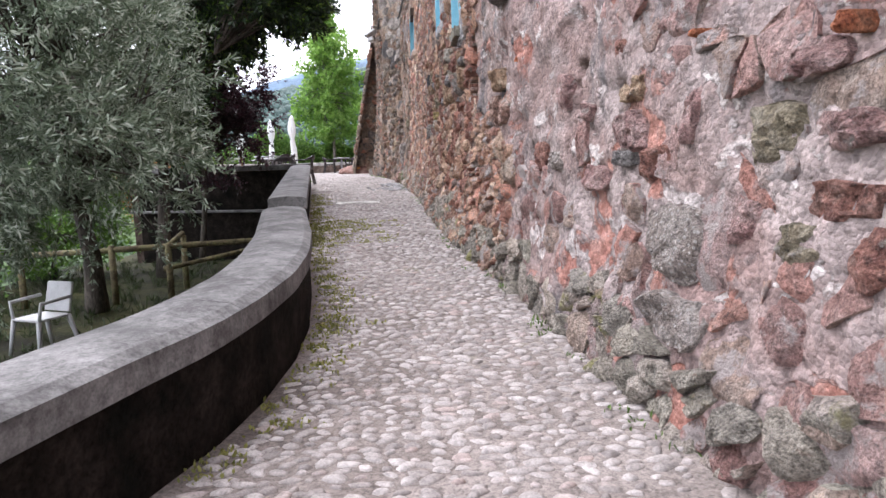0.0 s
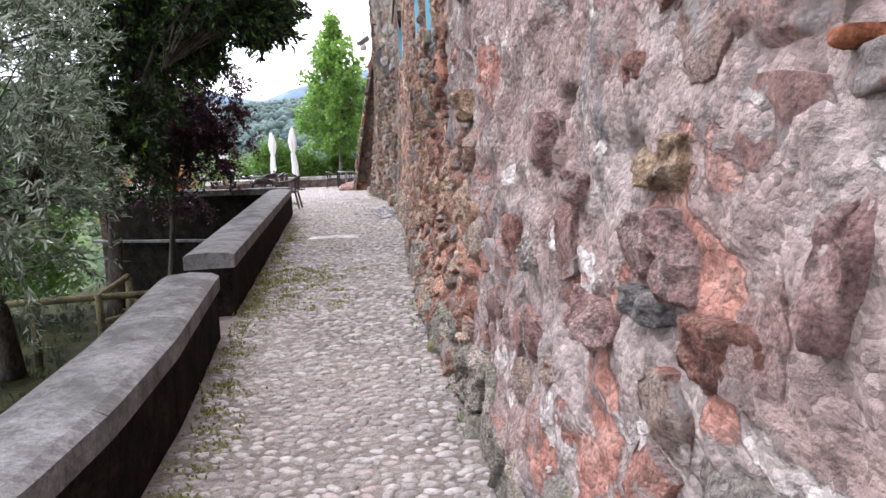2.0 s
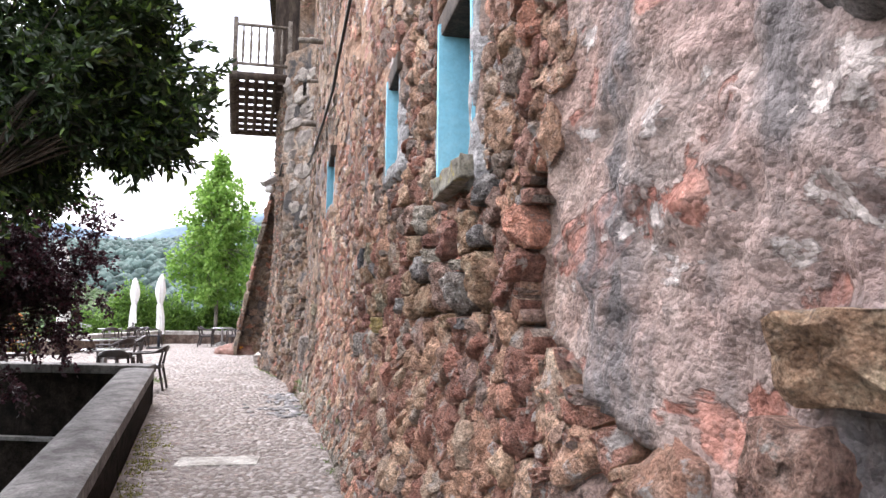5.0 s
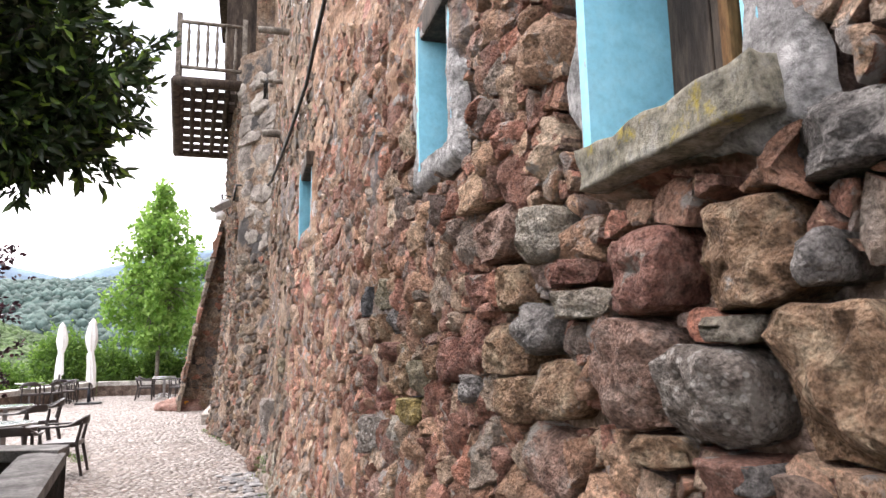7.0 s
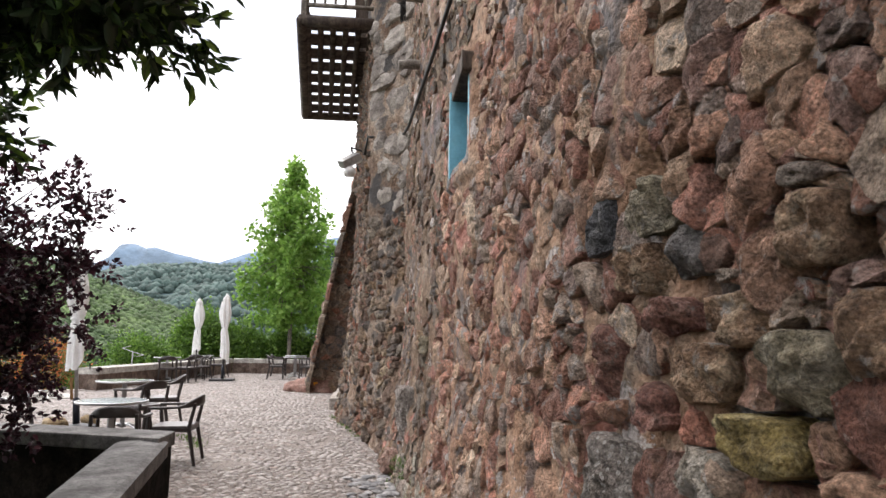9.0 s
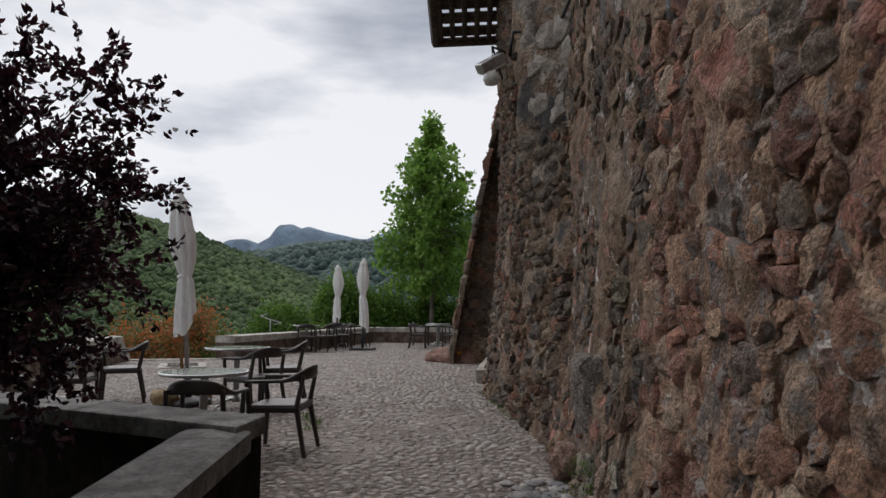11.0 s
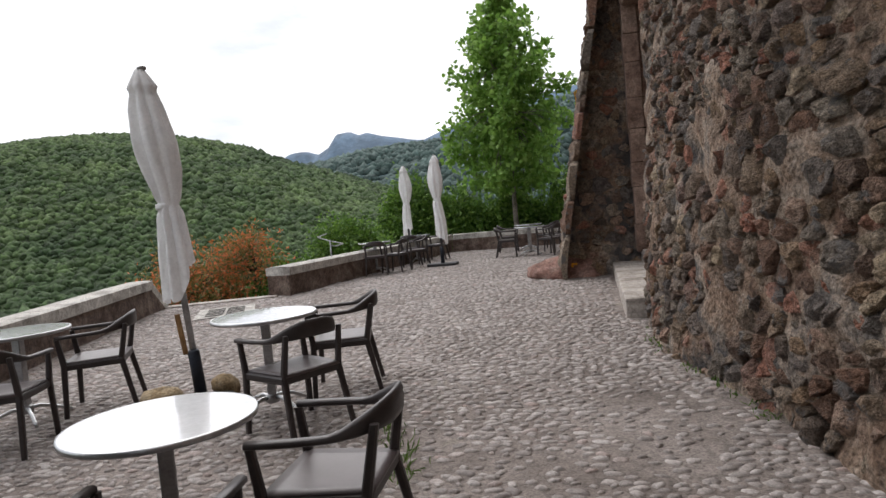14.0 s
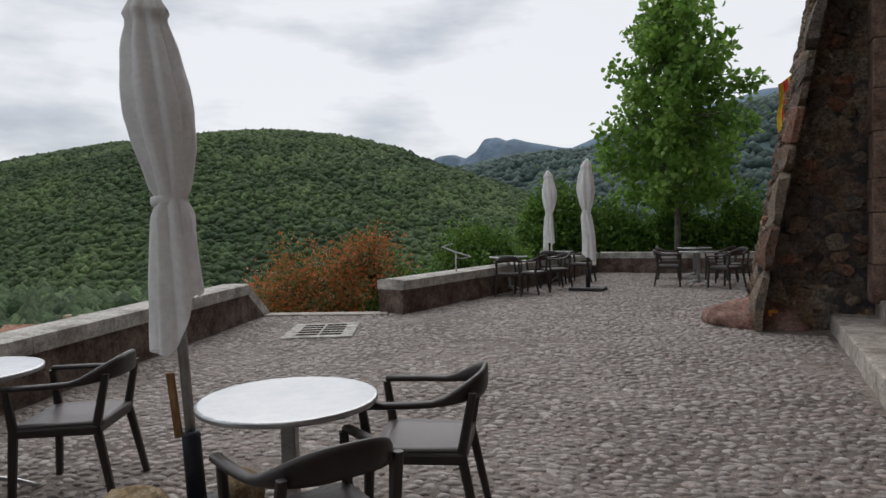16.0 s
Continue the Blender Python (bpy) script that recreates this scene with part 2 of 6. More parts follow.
M_foot = surface("conglomerate_footing", ((0.30, (0.260, 0.227, 0.182)), (0.50, (0.403, 0.364, 0.305)), (0.70, (0.546, 0.494, 0.429))), scale=8, fine=95, relief=1.0, grain=0.40, rand=0.2,
                 rand_kind="island", palette=FOOT_PALETTE, stain=(0.312, 0.293, 0.117), stain_scale=3, stain_range=(0.58, 0.66), distance=0.06, mottle=0.36, pits=0.4)
L_moss = leafy("yellow_green_moss", ((0.0, (0.12, 0.13, 0.03)), (1.0, (0.30, 0.29, 0.08))), 0.7, 0.2)
PINK_PALETTE = ((0.0, (0.443, 0.224, 0.187)), (0.2, (0.301, 0.158, 0.136)), (0.38, (0.501, 0.288, 0.240)), (0.52, (0.337, 0.284, 0.214)), (0.66, (0.466, 0.189, 0.130)), (0.82, (0.400, 0.251, 0.224)), (0.93, (0.236, 0.209, 0.199)), (1.0, (0.514, 0.419, 0.366)))
M_pink_stone = surface("mauve_pink_rubble", ((0.30, (0.300, 0.182, 0.161)), (0.50, (0.408, 0.280, 0.248)), (0.70, (0.493, 0.409, 0.377))), scale=8, fine=95, relief=1.0, grain=0.40, rand=0.2,
                       rand_kind="island", palette=PINK_PALETTE, stain=(0.453, 0.389, 0.362), stain_scale=5, stain_range=(0.53, 0.60), distance=0.06, mottle=0.36, pits=0.3)


def tone(name, dark, mid, light, scale=9, lichen=(0.366, 0.328, 0.290), edge=(0.60, 0.66), speck=None):
    return surface(name, ((0.28, dark), (0.5, mid), (0.72, light)), scale=scale, fine=95, relief=1.0, grain=0.42, stain=lichen, stain_scale=6, stain_range=edge, distance=0.06, mottle=0.38, pits=0.35, rand=0.1, speck=speck)


TONES = {"tan": tone("tan_sandstone", (0.193, 0.111, 0.065), (0.351, 0.224, 0.141), (0.453, 0.344, 0.234)), "red": tone("red_sandstone", (0.156, 0.067, 0.052), (0.296, 0.142, 0.108), (0.382, 0.228, 0.182)),
         "pinkbrown": tone("pink_brown_sandstone", (0.211, 0.115, 0.087), (0.358, 0.222, 0.171), (0.437, 0.316, 0.262)), "grey": tone("grey_limestone", (0.112, 0.104, 0.098), (0.250, 0.227, 0.215), (0.380, 0.353, 0.330)),
         "pale": tone("pale_limestone", (0.261, 0.219, 0.169), (0.407, 0.354, 0.289), (0.520, 0.474, 0.410)), "olive": tone("olive_grey_sandstone", (0.165, 0.139, 0.088), (0.296, 0.247, 0.168), (0.381, 0.335, 0.254)),
         "ochre": tone("ochre_pitted_stone", (0.150, 0.104, 0.036), (0.316, 0.234, 0.086), (0.410, 0.337, 0.182)), "dark": tone("dark_slate_stone", (0.043, 0.043, 0.046), (0.095, 0.093, 0.099), (0.172, 0.164, 0.164), edge=(0.66, 0.72)),
         "mauve": tone("mauve_sandstone", (0.232, 0.122, 0.112), (0.371, 0.231, 0.208), (0.480, 0.348, 0.317)), "brick": tone("orange_brick", (0.320, 0.099, 0.046), (0.444, 0.150, 0.068), (0.486, 0.219, 0.120), edge=(0.7, 0.8)),
         "conglomerate": tone("pebbly_conglomerate", (0.175, 0.142, 0.119), (0.295, 0.249, 0.218), (0.397, 0.353, 0.316), speck=(34, 0.22, (0.484, 0.447, 0.411)))}
M_ashlar = surface("weathered_grey_ashlar", ((0.3, (0.140, 0.117, 0.103)), (0.5, (0.253, 0.220, 0.192)), (0.7, (0.337, 0.300, 0.262))), scale=2.5, fine=50, relief=0.6, grain=0.45,
                   rand=0.15)
M_cap = surface("worn_grey_coping", ((0.3, (0.081, 0.077, 0.074)), (0.5, (0.149, 0.144, 0.139)), (0.7, (0.211, 0.205, 0.198))), scale=3.2, fine=70, relief=0.25, grain=0.3,
                stain=(0.077, 0.076, 0.073), stain_scale=2.4, stain_range=(0.55, 0.72))
# Dark brown render; the tree shade on the garden wall is painted in too.
M_parapet = surface("dark_render_shade_painted", ((0.3, (0.005, 0.005, 0.004)), (0.5, (0.013, 0.010, 0.008)), (0.7, (0.023, 0.018, 0.015))), scale=4, fine=35, relief=0.8, grain=0.5, spec=0.05)
M_terrace_wall = surface("brown_parapet_masonry", ((0.3, (0.07, 0.045, 0.035)), (0.5, (0.14, 0.10, 0.08)), (0.7, (0.2, 0.155, 0.125))), scale=3, fine=30, relief=0.9, grain=0.5)
M_pale_cap = surface("pale_lichen_coping", ((0.3, (0.26, 0.245, 0.22)), (0.5, (0.42, 0.40, 0.365)), (0.7, (0.55, 0.53, 0.49))), scale=3, fine=60, relief=0.25, grain=0.3)
M_bed = surface("cobble_bedding_mortar", ((0.3, (0.129, 0.105, 0.091)), (0.5, (0.194, 0.163, 0.144)), (0.7, (0.258, 0.222, 0.200))), scale=1.1, fine=60, relief=0.6, grain=0.45,
                stain=(0.129, 0.129, 0.052), stain_scale=0.55, stain_range=(0.62, 0.75))
COBBLE_PALETTE = ((0.0, (0.189, 0.158, 0.143)), (0.3, (0.262, 0.225, 0.204)), (0.6, (0.327, 0.290, 0.267)), (0.88, (0.391, 0.354, 0.329)), (1.0, (0.262, 0.184, 0.158)))
M_cobble = surface("river_cobble", ((0.3, (0.230, 0.202, 0.184)), (0.7, (0.386, 0.359, 0.340))), scale=6, fine=90, relief=0.2, grain=0.25, rough=0.6, palette=COBBLE_PALETTE, rand=0.1)
M_cobble_joined = surface("river_cobbles", ((0.3, (0.230, 0.202, 0.184)), (0.7, (0.386, 0.359, 0.340))), scale=6, fine=90, relief=0.2, grain=0.25, rough=0.6, palette=COBBLE_PALETTE,
                          rand=0.1, rand_kind="island")
M_pebble = surface("grey_river_pebble", ((0.3, (0.10, 0.10, 0.105)), (0.5, (0.19, 0.185, 0.185)), (0.7, (0.30, 0.285, 0.275))), scale=6, fine=90, relief=0.2, grain=0.25, rough=0.6, rand=0.4)
# Soil and grass are this dark because tree shade is painted into them.
M_soil = surface("soil_and_grass_shade_painted", ((0.3, (0.013, 0.012, 0.007)), (0.5, (0.023, 0.025, 0.010)), (0.7, (0.046, 0.046, 0.019))), scale=1.5, fine=25, relief=0.8, grain=0.5, spec=0.05)
M_blue = surface("sky_blue_limewash", ((0.3, (0.23, 0.54, 0.68)), (0.5, (0.26, 0.60, 0.74)), (0.7, (0.32, 0.65, 0.78))), scale=4, fine=40, relief=0.12, mottle=0.04, grain=0.08, rough=0.7)
M_darkwood = surface("dark_weathered_wood", ((0.3, (0.03, 0.022, 0.018)), (0.5, (0.065, 0.048, 0.038)), (0.7, (0.11, 0.085, 0.065))), scale=6, fine=50, relief=0.4, stretch=(1, 1, 0.2))
M_greywood = surface("grey_weathered_timber", ((0.3, (0.10, 0.085, 0.07)), (0.5, (0.19, 0.165, 0.14)), (0.7, (0.28, 0.25, 0.215))), scale=8, fine=50, relief=0.4, space="object")
M_log = surface("mossy_log", ((0.3, (0.07, 0.055, 0.03)), (0.5, (0.14, 0.115, 0.06)), (0.7, (0.17, 0.16, 0.07))), scale=5, fine=40, relief=0.5)
M_bark = surface("tree_bark", ((0.3, (0.03, 0.025, 0.02)), (0.5, (0.075, 0.062, 0.05)), (0.7, (0.13, 0.11, 0.09))), scale=5, fine=40, relief=0.9, stretch=(1, 1, 0.3))
M_bark_pale = surface("pale_bark", ((0.3, (0.10, 0.085, 0.07)), (0.5, (0.17, 0.15, 0.125)), (0.7, (0.23, 0.2, 0.17))), scale=5, fine=40, relief=0.5)
M_chair = surface("dark_brown_resin", ((0.3, (0.024, 0.018, 0.017)), (0.7, (0.040, 0.031, 0.029))), scale=5, fine=120, relief=0.06, mottle=0.04, grain=0.1, rough=0.42, space="object", spec=0.5)
M_seat = surface("brown_resin_seat", ((0.3, (0.075, 0.060, 0.060)), (0.7, (0.105, 0.087, 0.087))), scale=5, fine=120, relief=0.06, mottle=0.04, grain=0.1, rough=0.4, space="object", spec=0.5)
# Base colour is whitened to carry part of the sky's reflection.
M_tabletop = surface("pale_metal_with_painted_sky_sheen", ((0.3, (0.70, 0.72, 0.74)), (0.6, (0.80, 0.81, 0.82)), (0.8, (0.85, 0.86, 0.87))), scale=3, fine=60, relief=0.03, grain=0.05, rough=0.1, mottle=0.03, clear=0.8,
                     space="object", spec=0.6)
M_rim = surface("aluminium_rim", ((0.3, (0.45, 0.46, 0.47)), (0.7, (0.6, 0.61, 0.62))), scale=8, fine=80, relief=0.05, mottle=0.04, grain=0.1, rough=0.3, metal=0.9, space="object")
M_metal = surface("brushed_grey_steel", ((0.3, (0.28, 0.28, 0.28)), (0.7, (0.45, 0.45, 0.45))), scale=8, fine=90, relief=0.05, mottle=0.04, grain=0.15, rough=0.38, metal=0.8, space="object")
M_canvas = surface("white_canvas", ((0.3, (0.787, 0.775, 0.764)), (0.5, (0.899, 0.894, 0.887)), (0.7, (0.950, 0.950, 0.950))), scale=2.5, fine=35, relief=0.15, mottle=0.04, grain=0.08, rough=0.9, space="object",
                   stain=(0.583, 0.562, 0.530), stain_scale=3, stain_range=(0.62, 0.8))
cn = M_canvas.node_tree
c_tr = cn.nodes.new("ShaderNodeBsdfTranslucent")
c_tr.inputs["Color"].default_value = (0.86, 0.855, 0.84, 1)
c_mx = node(cn, "MixShader", Fac=0.22)
cn.links.new(cn.nodes["Principled BSDF"].outputs[0], c_mx.inputs[1])
cn.links.new(c_tr.outputs[0], c_mx.inputs[2])
cn.links.new(c_mx.outputs[0], cn.nodes["Material Output"].inputs["Surface"])
M_base = surface("dark_rubber_base", ((0.3, (0.03, 0.03, 0.032)), (0.7, (0.055, 0.055, 0.058))), scale=6, fine=60, relief=0.15, mottle=0.04, grain=0.25, rough=0.55, space="object")
M_polesleeve = surface("blue_black_sleeve", ((0.3, (0.012, 0.016, 0.024)), (0.7, (0.03, 0.036, 0.05))), scale=6, fine=60, relief=0.1, mottle=0.04, grain=0.2, rough=0.45, space="object")
M_rock = surface("ochre_rock", ((0.3, (0.13, 0.085, 0.04)), (0.5, (0.26, 0.185, 0.10)), (0.7, (0.36, 0.29, 0.19))), scale=7, fine=45, relief=0.9, grain=0.4)
M_redrock = surface("red_bedrock", ((0.3, (0.139, 0.070, 0.053)), (0.5, (0.246, 0.139, 0.111)), (0.7, (0.312, 0.205, 0.168))), scale=3, fine=35, relief=0.9, grain=0.45)
M_step = surface("worn_step_stone", ((0.3, (0.27, 0.235, 0.205)), (0.5, (0.40, 0.36, 0.32)), (0.7, (0.48, 0.44, 0.40))), scale=3, fine=45, relief=0.4, grain=0.3)
M_jamb = surface("brown_dressed_stone", ((0.3, (0.13, 0.08, 0.06)), (0.5, (0.21, 0.14, 0.11)), (0.7, (0.28, 0.2, 0.16))), scale=2.5, fine=45, relief=0.4, grain=0.35)
# White plastic, greyed so the tree's shadow sits in its colour.
M_plastic = surface("white_plastic_shade_greyed", ((0.3, (0.434, 0.434, 0.434)), (0.7, (0.532, 0.532, 0.532))), scale=4, fine=60, relief=0.05, mottle=0.04, grain=0.1, rough=0.4, space="object")
M_cable = surface("black_cable", ((0.3, (0.012, 0.012, 0.012)), (0.7, (0.03, 0.03, 0.03))), scale=8, fine=60, relief=0.0, mottle=0.04, grain=0.1, rough=0.5)
M_rooftile = surface("terracotta_roof", ((0.3, (0.20, 0.095, 0.06)), (0.5, (0.32, 0.17, 0.115)), (0.7, (0.40, 0.25, 0.18))), scale=2, fine=14, relief=0.5, grain=0.4)
M_plaster = surface("ochre_house_plaster", ((0.3, (0.42, 0.34, 0.24)), (0.7, (0.55, 0.47, 0.36))), scale=1, fine=12, relief=0.2, grain=0.2)
M_glass_lamp = surface("lamp_lens", ((0.3, (0.6, 0.6, 0.58)), (0.7, (0.75, 0.75, 0.73))), scale=8, fine=60, relief=0.0, mottle=0.04, grain=0.05, rough=0.1, spec=0.6)
M_orange = surface("orange_marking_paint", ((0.3, (0.62, 0.25, 0.02)), (0.7, (0.75, 0.33, 0.03))), scale=8, fine=60, relief=0.2, grain=0.25)
M_flag_y = surface("yellow_flag_cloth", ((0.3, (0.65, 0.42, 0.03)), (0.7, (0.75, 0.5, 0.05))), scale=8, fine=60, relief=0.1, grain=0.1)
M_flag_r = surface("red_flag_cloth", ((0.3, (0.45, 0.03, 0.02)), (0.7, (0.55, 0.05, 0.03))), scale=8, fine=60, relief=0.1, grain=0.1)
L_olive = leafy("olive_leaves", ((0.0, (0.060, 0.090, 0.045)), (0.45, (0.165, 0.215, 0.135)), (0.8, (0.34, 0.40, 0.30)), (1.0, (0.58, 0.62, 0.52))), 0.4, 0.3)
L_dark = leafy("dark_evergreen_leaves", ((0.0, (0.014, 0.028, 0.010)), (0.7, (0.03, 0.058, 0.018)), (0.86, (0.07, 0.13, 0.03)), (1.0, (0.24, 0.38, 0.06))), 0.4, 0.25)
L_plum = leafy("purple_plum_leaves", ((0.0, (0.018, 0.007, 0.012)), (0.7, (0.045, 0.014, 0.024)), (1.0, (0.10, 0.03, 0.045))), 0.4, 0.25)
L_bright = leafy("fresh_green_leaves", ((0.0, (0.117, 0.234, 0.039)), (0.6, (0.215, 0.380, 0.069)), (1.0, (0.332, 0.507, 0.127))), 0.5, 0.5)
L_hedge = leafy("hedge_leaves", ((0.0, (0.053, 0.116, 0.017)), (0.6, (0.116, 0.231, 0.034)), (1.0, (0.208, 0.347, 0.058))), 0.55, 0.35)
L_red = leafy("red_tipped_leaves", ((0.0, (0.078, 0.117, 0.026)), (0.45, (0.260, 0.208, 0.058)), (0.7, (0.546, 0.182, 0.058)), (1.0, (0.754, 0.195, 0.065))), 0.5, 0.3)
L_weed = leafy("weeds", ((0.0, (0.05, 0.10, 0.015)), (1.0, (0.15, 0.24, 0.05))), 0.5, 0.3)

# ---- helpers for building ----
rng = np.random.default_rng(7)
GROUND_Y = (-9.0, -6.0, -2.0, 0.6, 3.7, 10.3, 12.8, 15.3, 20.0, 60.0)
GROUND_Z = (0.30, 0.38, 0.49, 0.59, 0.73, 1.07, 1.18, 1.29, 1.32, 1.31)


def gz(y):
    """Height of the ramp and terrace along the walk."""
    return float(np.interp(y, GROUND_Y, GROUND_Z))


def mesh_of(name, verts, faces, smooth=False):
    me = bpy.data.meshes.new(name)
    me.from_pydata([tuple(map(float, v)) for v in verts], [], [tuple(int(i) for i in f) for f in faces])
    if smooth:
        me.polygons.foreach_set("use_smooth", [True] * len(me.polygons))
    me.update()
    if smooth == "split":
        me.set_sharp_from_angle(angle=radians(34))
    return me


def part(name, geo, material, parent=None, label=""):
    """Links a bmesh or a mesh as ONE mesh object, under a thing if one is given."""
    if isinstance(geo, bmesh.types.BMesh):
        me = bpy.data.meshes.new(name)
        geo.to_mesh(me)
        geo.free()
    else:
        me = geo
    if not me.materials:
        me.materials.append(material)
    ob = new(name, me)
    if parent is not None:
        ob.parent = parent
    return tagged(ob, label=label)


def thing(name, label, category, at=(0, 0, 0), turn=0.0, group="", kind=""):
    ob = new(name)
    ob.matrix_world = pose(*at, 0, 0, turn)
    ob.empty_display_size = 0.1
    return tagged(ob, label, category, group, kind)


def shade_smooth(bm):
    for f in bm.faces:
        f.smooth = True
    return bm


def box(x0, y0, z0, x1, y1, z1, bevel=0.0, bm=None, m=None):
    own = bmesh.new()
    bmesh.ops.create_cube(own, size=1.0)
    bmesh.ops.transform(own, verts=own.verts, matrix=Matrix.LocRotScale(((x0 + x1) / 2, (y0 + y1) / 2, (z0 + z1) / 2), None, (abs(x1 - x0), abs(y1 - y0), abs(z1 - z0))))
    if bevel:
        bmesh.ops.bevel(own, geom=list(own.edges), offset=bevel, segments=2, affect="EDGES", profile=0.6)
    if m is not None:
        bmesh.ops.transform(own, verts=own.verts, matrix=m)
    if bm is None:
        return own
    me = bpy.data.meshes.new("tmp")
    own.to_mesh(me)
    own.free()
    bm.from_mesh(me)
    bpy.data.meshes.remove(me)
    return bm


def tube(points, radii, sides=8, squash=1.0, cap=True):
    """A tapered tube along points, as verts and faces."""
    pts = [Vector(p) for p in points]
    verts, faces = [], []
    for i, p in enumerate(pts):
        d = (pts[min(i + 1, len(pts) - 1)] - pts[max(i - 1, 0)]).normalized()
        side = d.cross(Vector((0, 0, 1)) if abs(d.z) < 0.95 else Vector((0, 1, 0))).normalized()
        up = side.cross(d)
        for k in range(sides):
            a = 2 * math.pi * k / sides
            verts.append(p + side * math.cos(a) * radii[i] + up * math.sin(a) * radii[i] * squash)
    for i in range(len(pts) - 1):
        for k in range(sides):
            a, b = i * sides + k, i * sides + (k + 1) % sides
            faces.append((a, b, b + sides, a + sides))
    if cap:
        faces.append(tuple(reversed(range(sides))))
        faces.append(tuple(range((len(pts) - 1) * sides, len(pts) * sides)))
    return verts, faces


def tube_mesh(name, points, radii, sides=8, squash=1.0):
    return mesh_of(name, *tube(points, radii, sides, squash), smooth=True)


def joined(name, pieces, smooth=False):
    verts, faces = [], []
    for v, f in pieces:
        o = len(verts)
        verts += list(v)
        faces += [tuple(i + o for i in q) for q in f]
    return mesh_of(name, verts, faces, smooth)


def lathe(profile, sides=32):
    """A turned shape from (radius, height) pairs."""
    verts, faces = [], []
    for r, z in profile:
        for k in range(sides):
            a = 2 * math.pi * k / sides
            verts.append((r * math.cos(a), r * math.sin(a), z))
    for i in range(len(profile) - 1):
        for k in range(sides):
            a, b = i * sides + k, i * sides + (k + 1) % sides
            faces.append((a, b, b + sides, a + sides))
    faces.append(tuple(reversed(range(sides))))
    faces.append(tuple(range((len(profile) - 1) * sides, len(profile) * sides)))
    return verts, faces


def n3(x, y, z, s=1.0):
    return noise.noise(Vector((x * s, y * s, z * s)))


# ---- the ramp and the terrace floor ----
FOOT_Y = (-9.0, -6.0, -2.4, -0.8, 1.0, 2.2, 3.9, 5.5, 8.0, 10.5, 12.4, 14.4)
FOOT_X = (1.75, 1.45, 1.12, 0.99, 0.80, 0.60, 0.50, 0.35, 0.25, 0.02, -0.20, -0.45)
FACE_Y = (-9.0, -2.6, -0.6, 0.86, 1.86, 4.33, 6.0, 7.0, 9.7, 12.0, 14.6)
FACE_X = (2.20, 1.38, 1.12, 0.99, 0.90, 0.75, 0.61, 0.50, 0.28, 0.06, -0.08)


def wall_x(y, z):
    """The long wall's face: it leans back from its foot, and bulges a little."""
    foot, face = float(np.interp(y, FOOT_Y, FOOT_X)), float(np.interp(y, FACE_Y, FACE_X))
    h = z - gz(y)
    k = min(max(h / 1.9, 0.0), 1.0)
    k = 1 - (1 - k) ** 1.8
    lean = max(h - 2.6, 0.0) * 0.012
    return foot + (face - foot) * k + lean + 0.035 * n3(0.4 * y, 3.1, 0.5 * z) - 0.02


PARAPET_Y = (-9.0, -3.2, -2.6, -2.2, -1.7, -1.1, -0.4, 0.6, 2.4, 3.2, 11.5)
PARAPET_X = (-2.6, -1.15, -0.96, -0.82, -0.72, -0.66, -0.68, -0.80, -1.12, -1.22, -2.33)


def parapet_x(y):
    return float(np.interp(y, PARAPET_Y, PARAPET_X))


def terrace_left(y):
    """Left edge of the paved terrace."""
    if y < 11.4:
        return parapet_x(y) - 0.2
    if y < 12.9:
        return -2.4 - (y - 11.4) * 2.8
    if y < 21.3:
        return -6.75 - (y - 12.9) * 0.325
    if y < 22.0:
        return -9.4 + (y - 21.3) * 2.4
    return -7.6 + (y - 22.0) * 0.16


def floor_mesh():
    ys = np.concatenate([np.arange(-9, 12, 0.25), np.arange(12, 31.5, 0.4)])
    n = 30
    verts, faces = [], []
    for y in ys:
        a, b = terrace_left(y), (wall_x(y, gz(y)) + 0.45 if y < 14.4 else (0.3 if y < 24.6 else 6.0))
        for i in range(n + 1):
            x = a + (b - a) * i / n
            verts.append((x, y, gz(y) + 0.012 * n3(x, y, 0, 1.3) + 0.012 * n3(x, y, 5, 0.5)))
    for j in range(len(ys) - 1):
        for i in range(n):
            a = j * (n + 1) + i
            faces.append((a, a + 1, a + n + 2, a + n + 1))
    return mesh_of("floor", verts, faces, True)


floor = part("floor", floor_mesh(), M_bed)
tagged(floor, "grey cobbled ramp and terrace set in mortar", "paving", kind="structure")

# ---- the long rubble wall ----
WINDOWS = ((4.33, 0.62, 3.36, 4.30), (6.0, 0.40, 3.78, 4.50), (10.15, 0.58, 4.08, 4.72))   # far jamb, width, sill, head
WALL_TOP, Y_START, Y_END = 13.0, -9.0, 14.62


def in_window(y, z, pad=0.0):
    return any(far - width - pad < y < far + pad and sill - pad < z < head + pad for far, width, sill, head in WINDOWS)


def ROUGH_B(y, z):
    return 1.1 + 1.7 * min(max((z - 1.7) / 0.7, 0.0), 1.0) < y < 7.0 + 0.5 * n3(z, 1.0, 2.0) and gz(y) + 0.25 < z < 4.6 - 0.25 * max(y - 4, 0)


HOLES = ((-0.68, 2.11, 0.040, 0.13), (1.34, 2.16, 0.075, 0.12), (-0.75, 2.21, 0.045, 0.035), (-1.33, 2.02, 0.05, 0.035), (0.35, 1.72, 0.05, 0.04))   # putlog holes: y, z, half sizes


def hole_depth(y, z):
    d = 0.0
    for hy, hz, ry, rz in HOLES:
        k = max(abs(y - hy + 0.015 * n3(y, z, 3.0, 14.0)) / ry, abs(z - hz + 0.015 * n3(y, z, 8.0, 14.0)) / rz)
        d = max(d, 0.30 * min(max((1.15 - k) / 0.22, 0.0), 1.0))
    return d


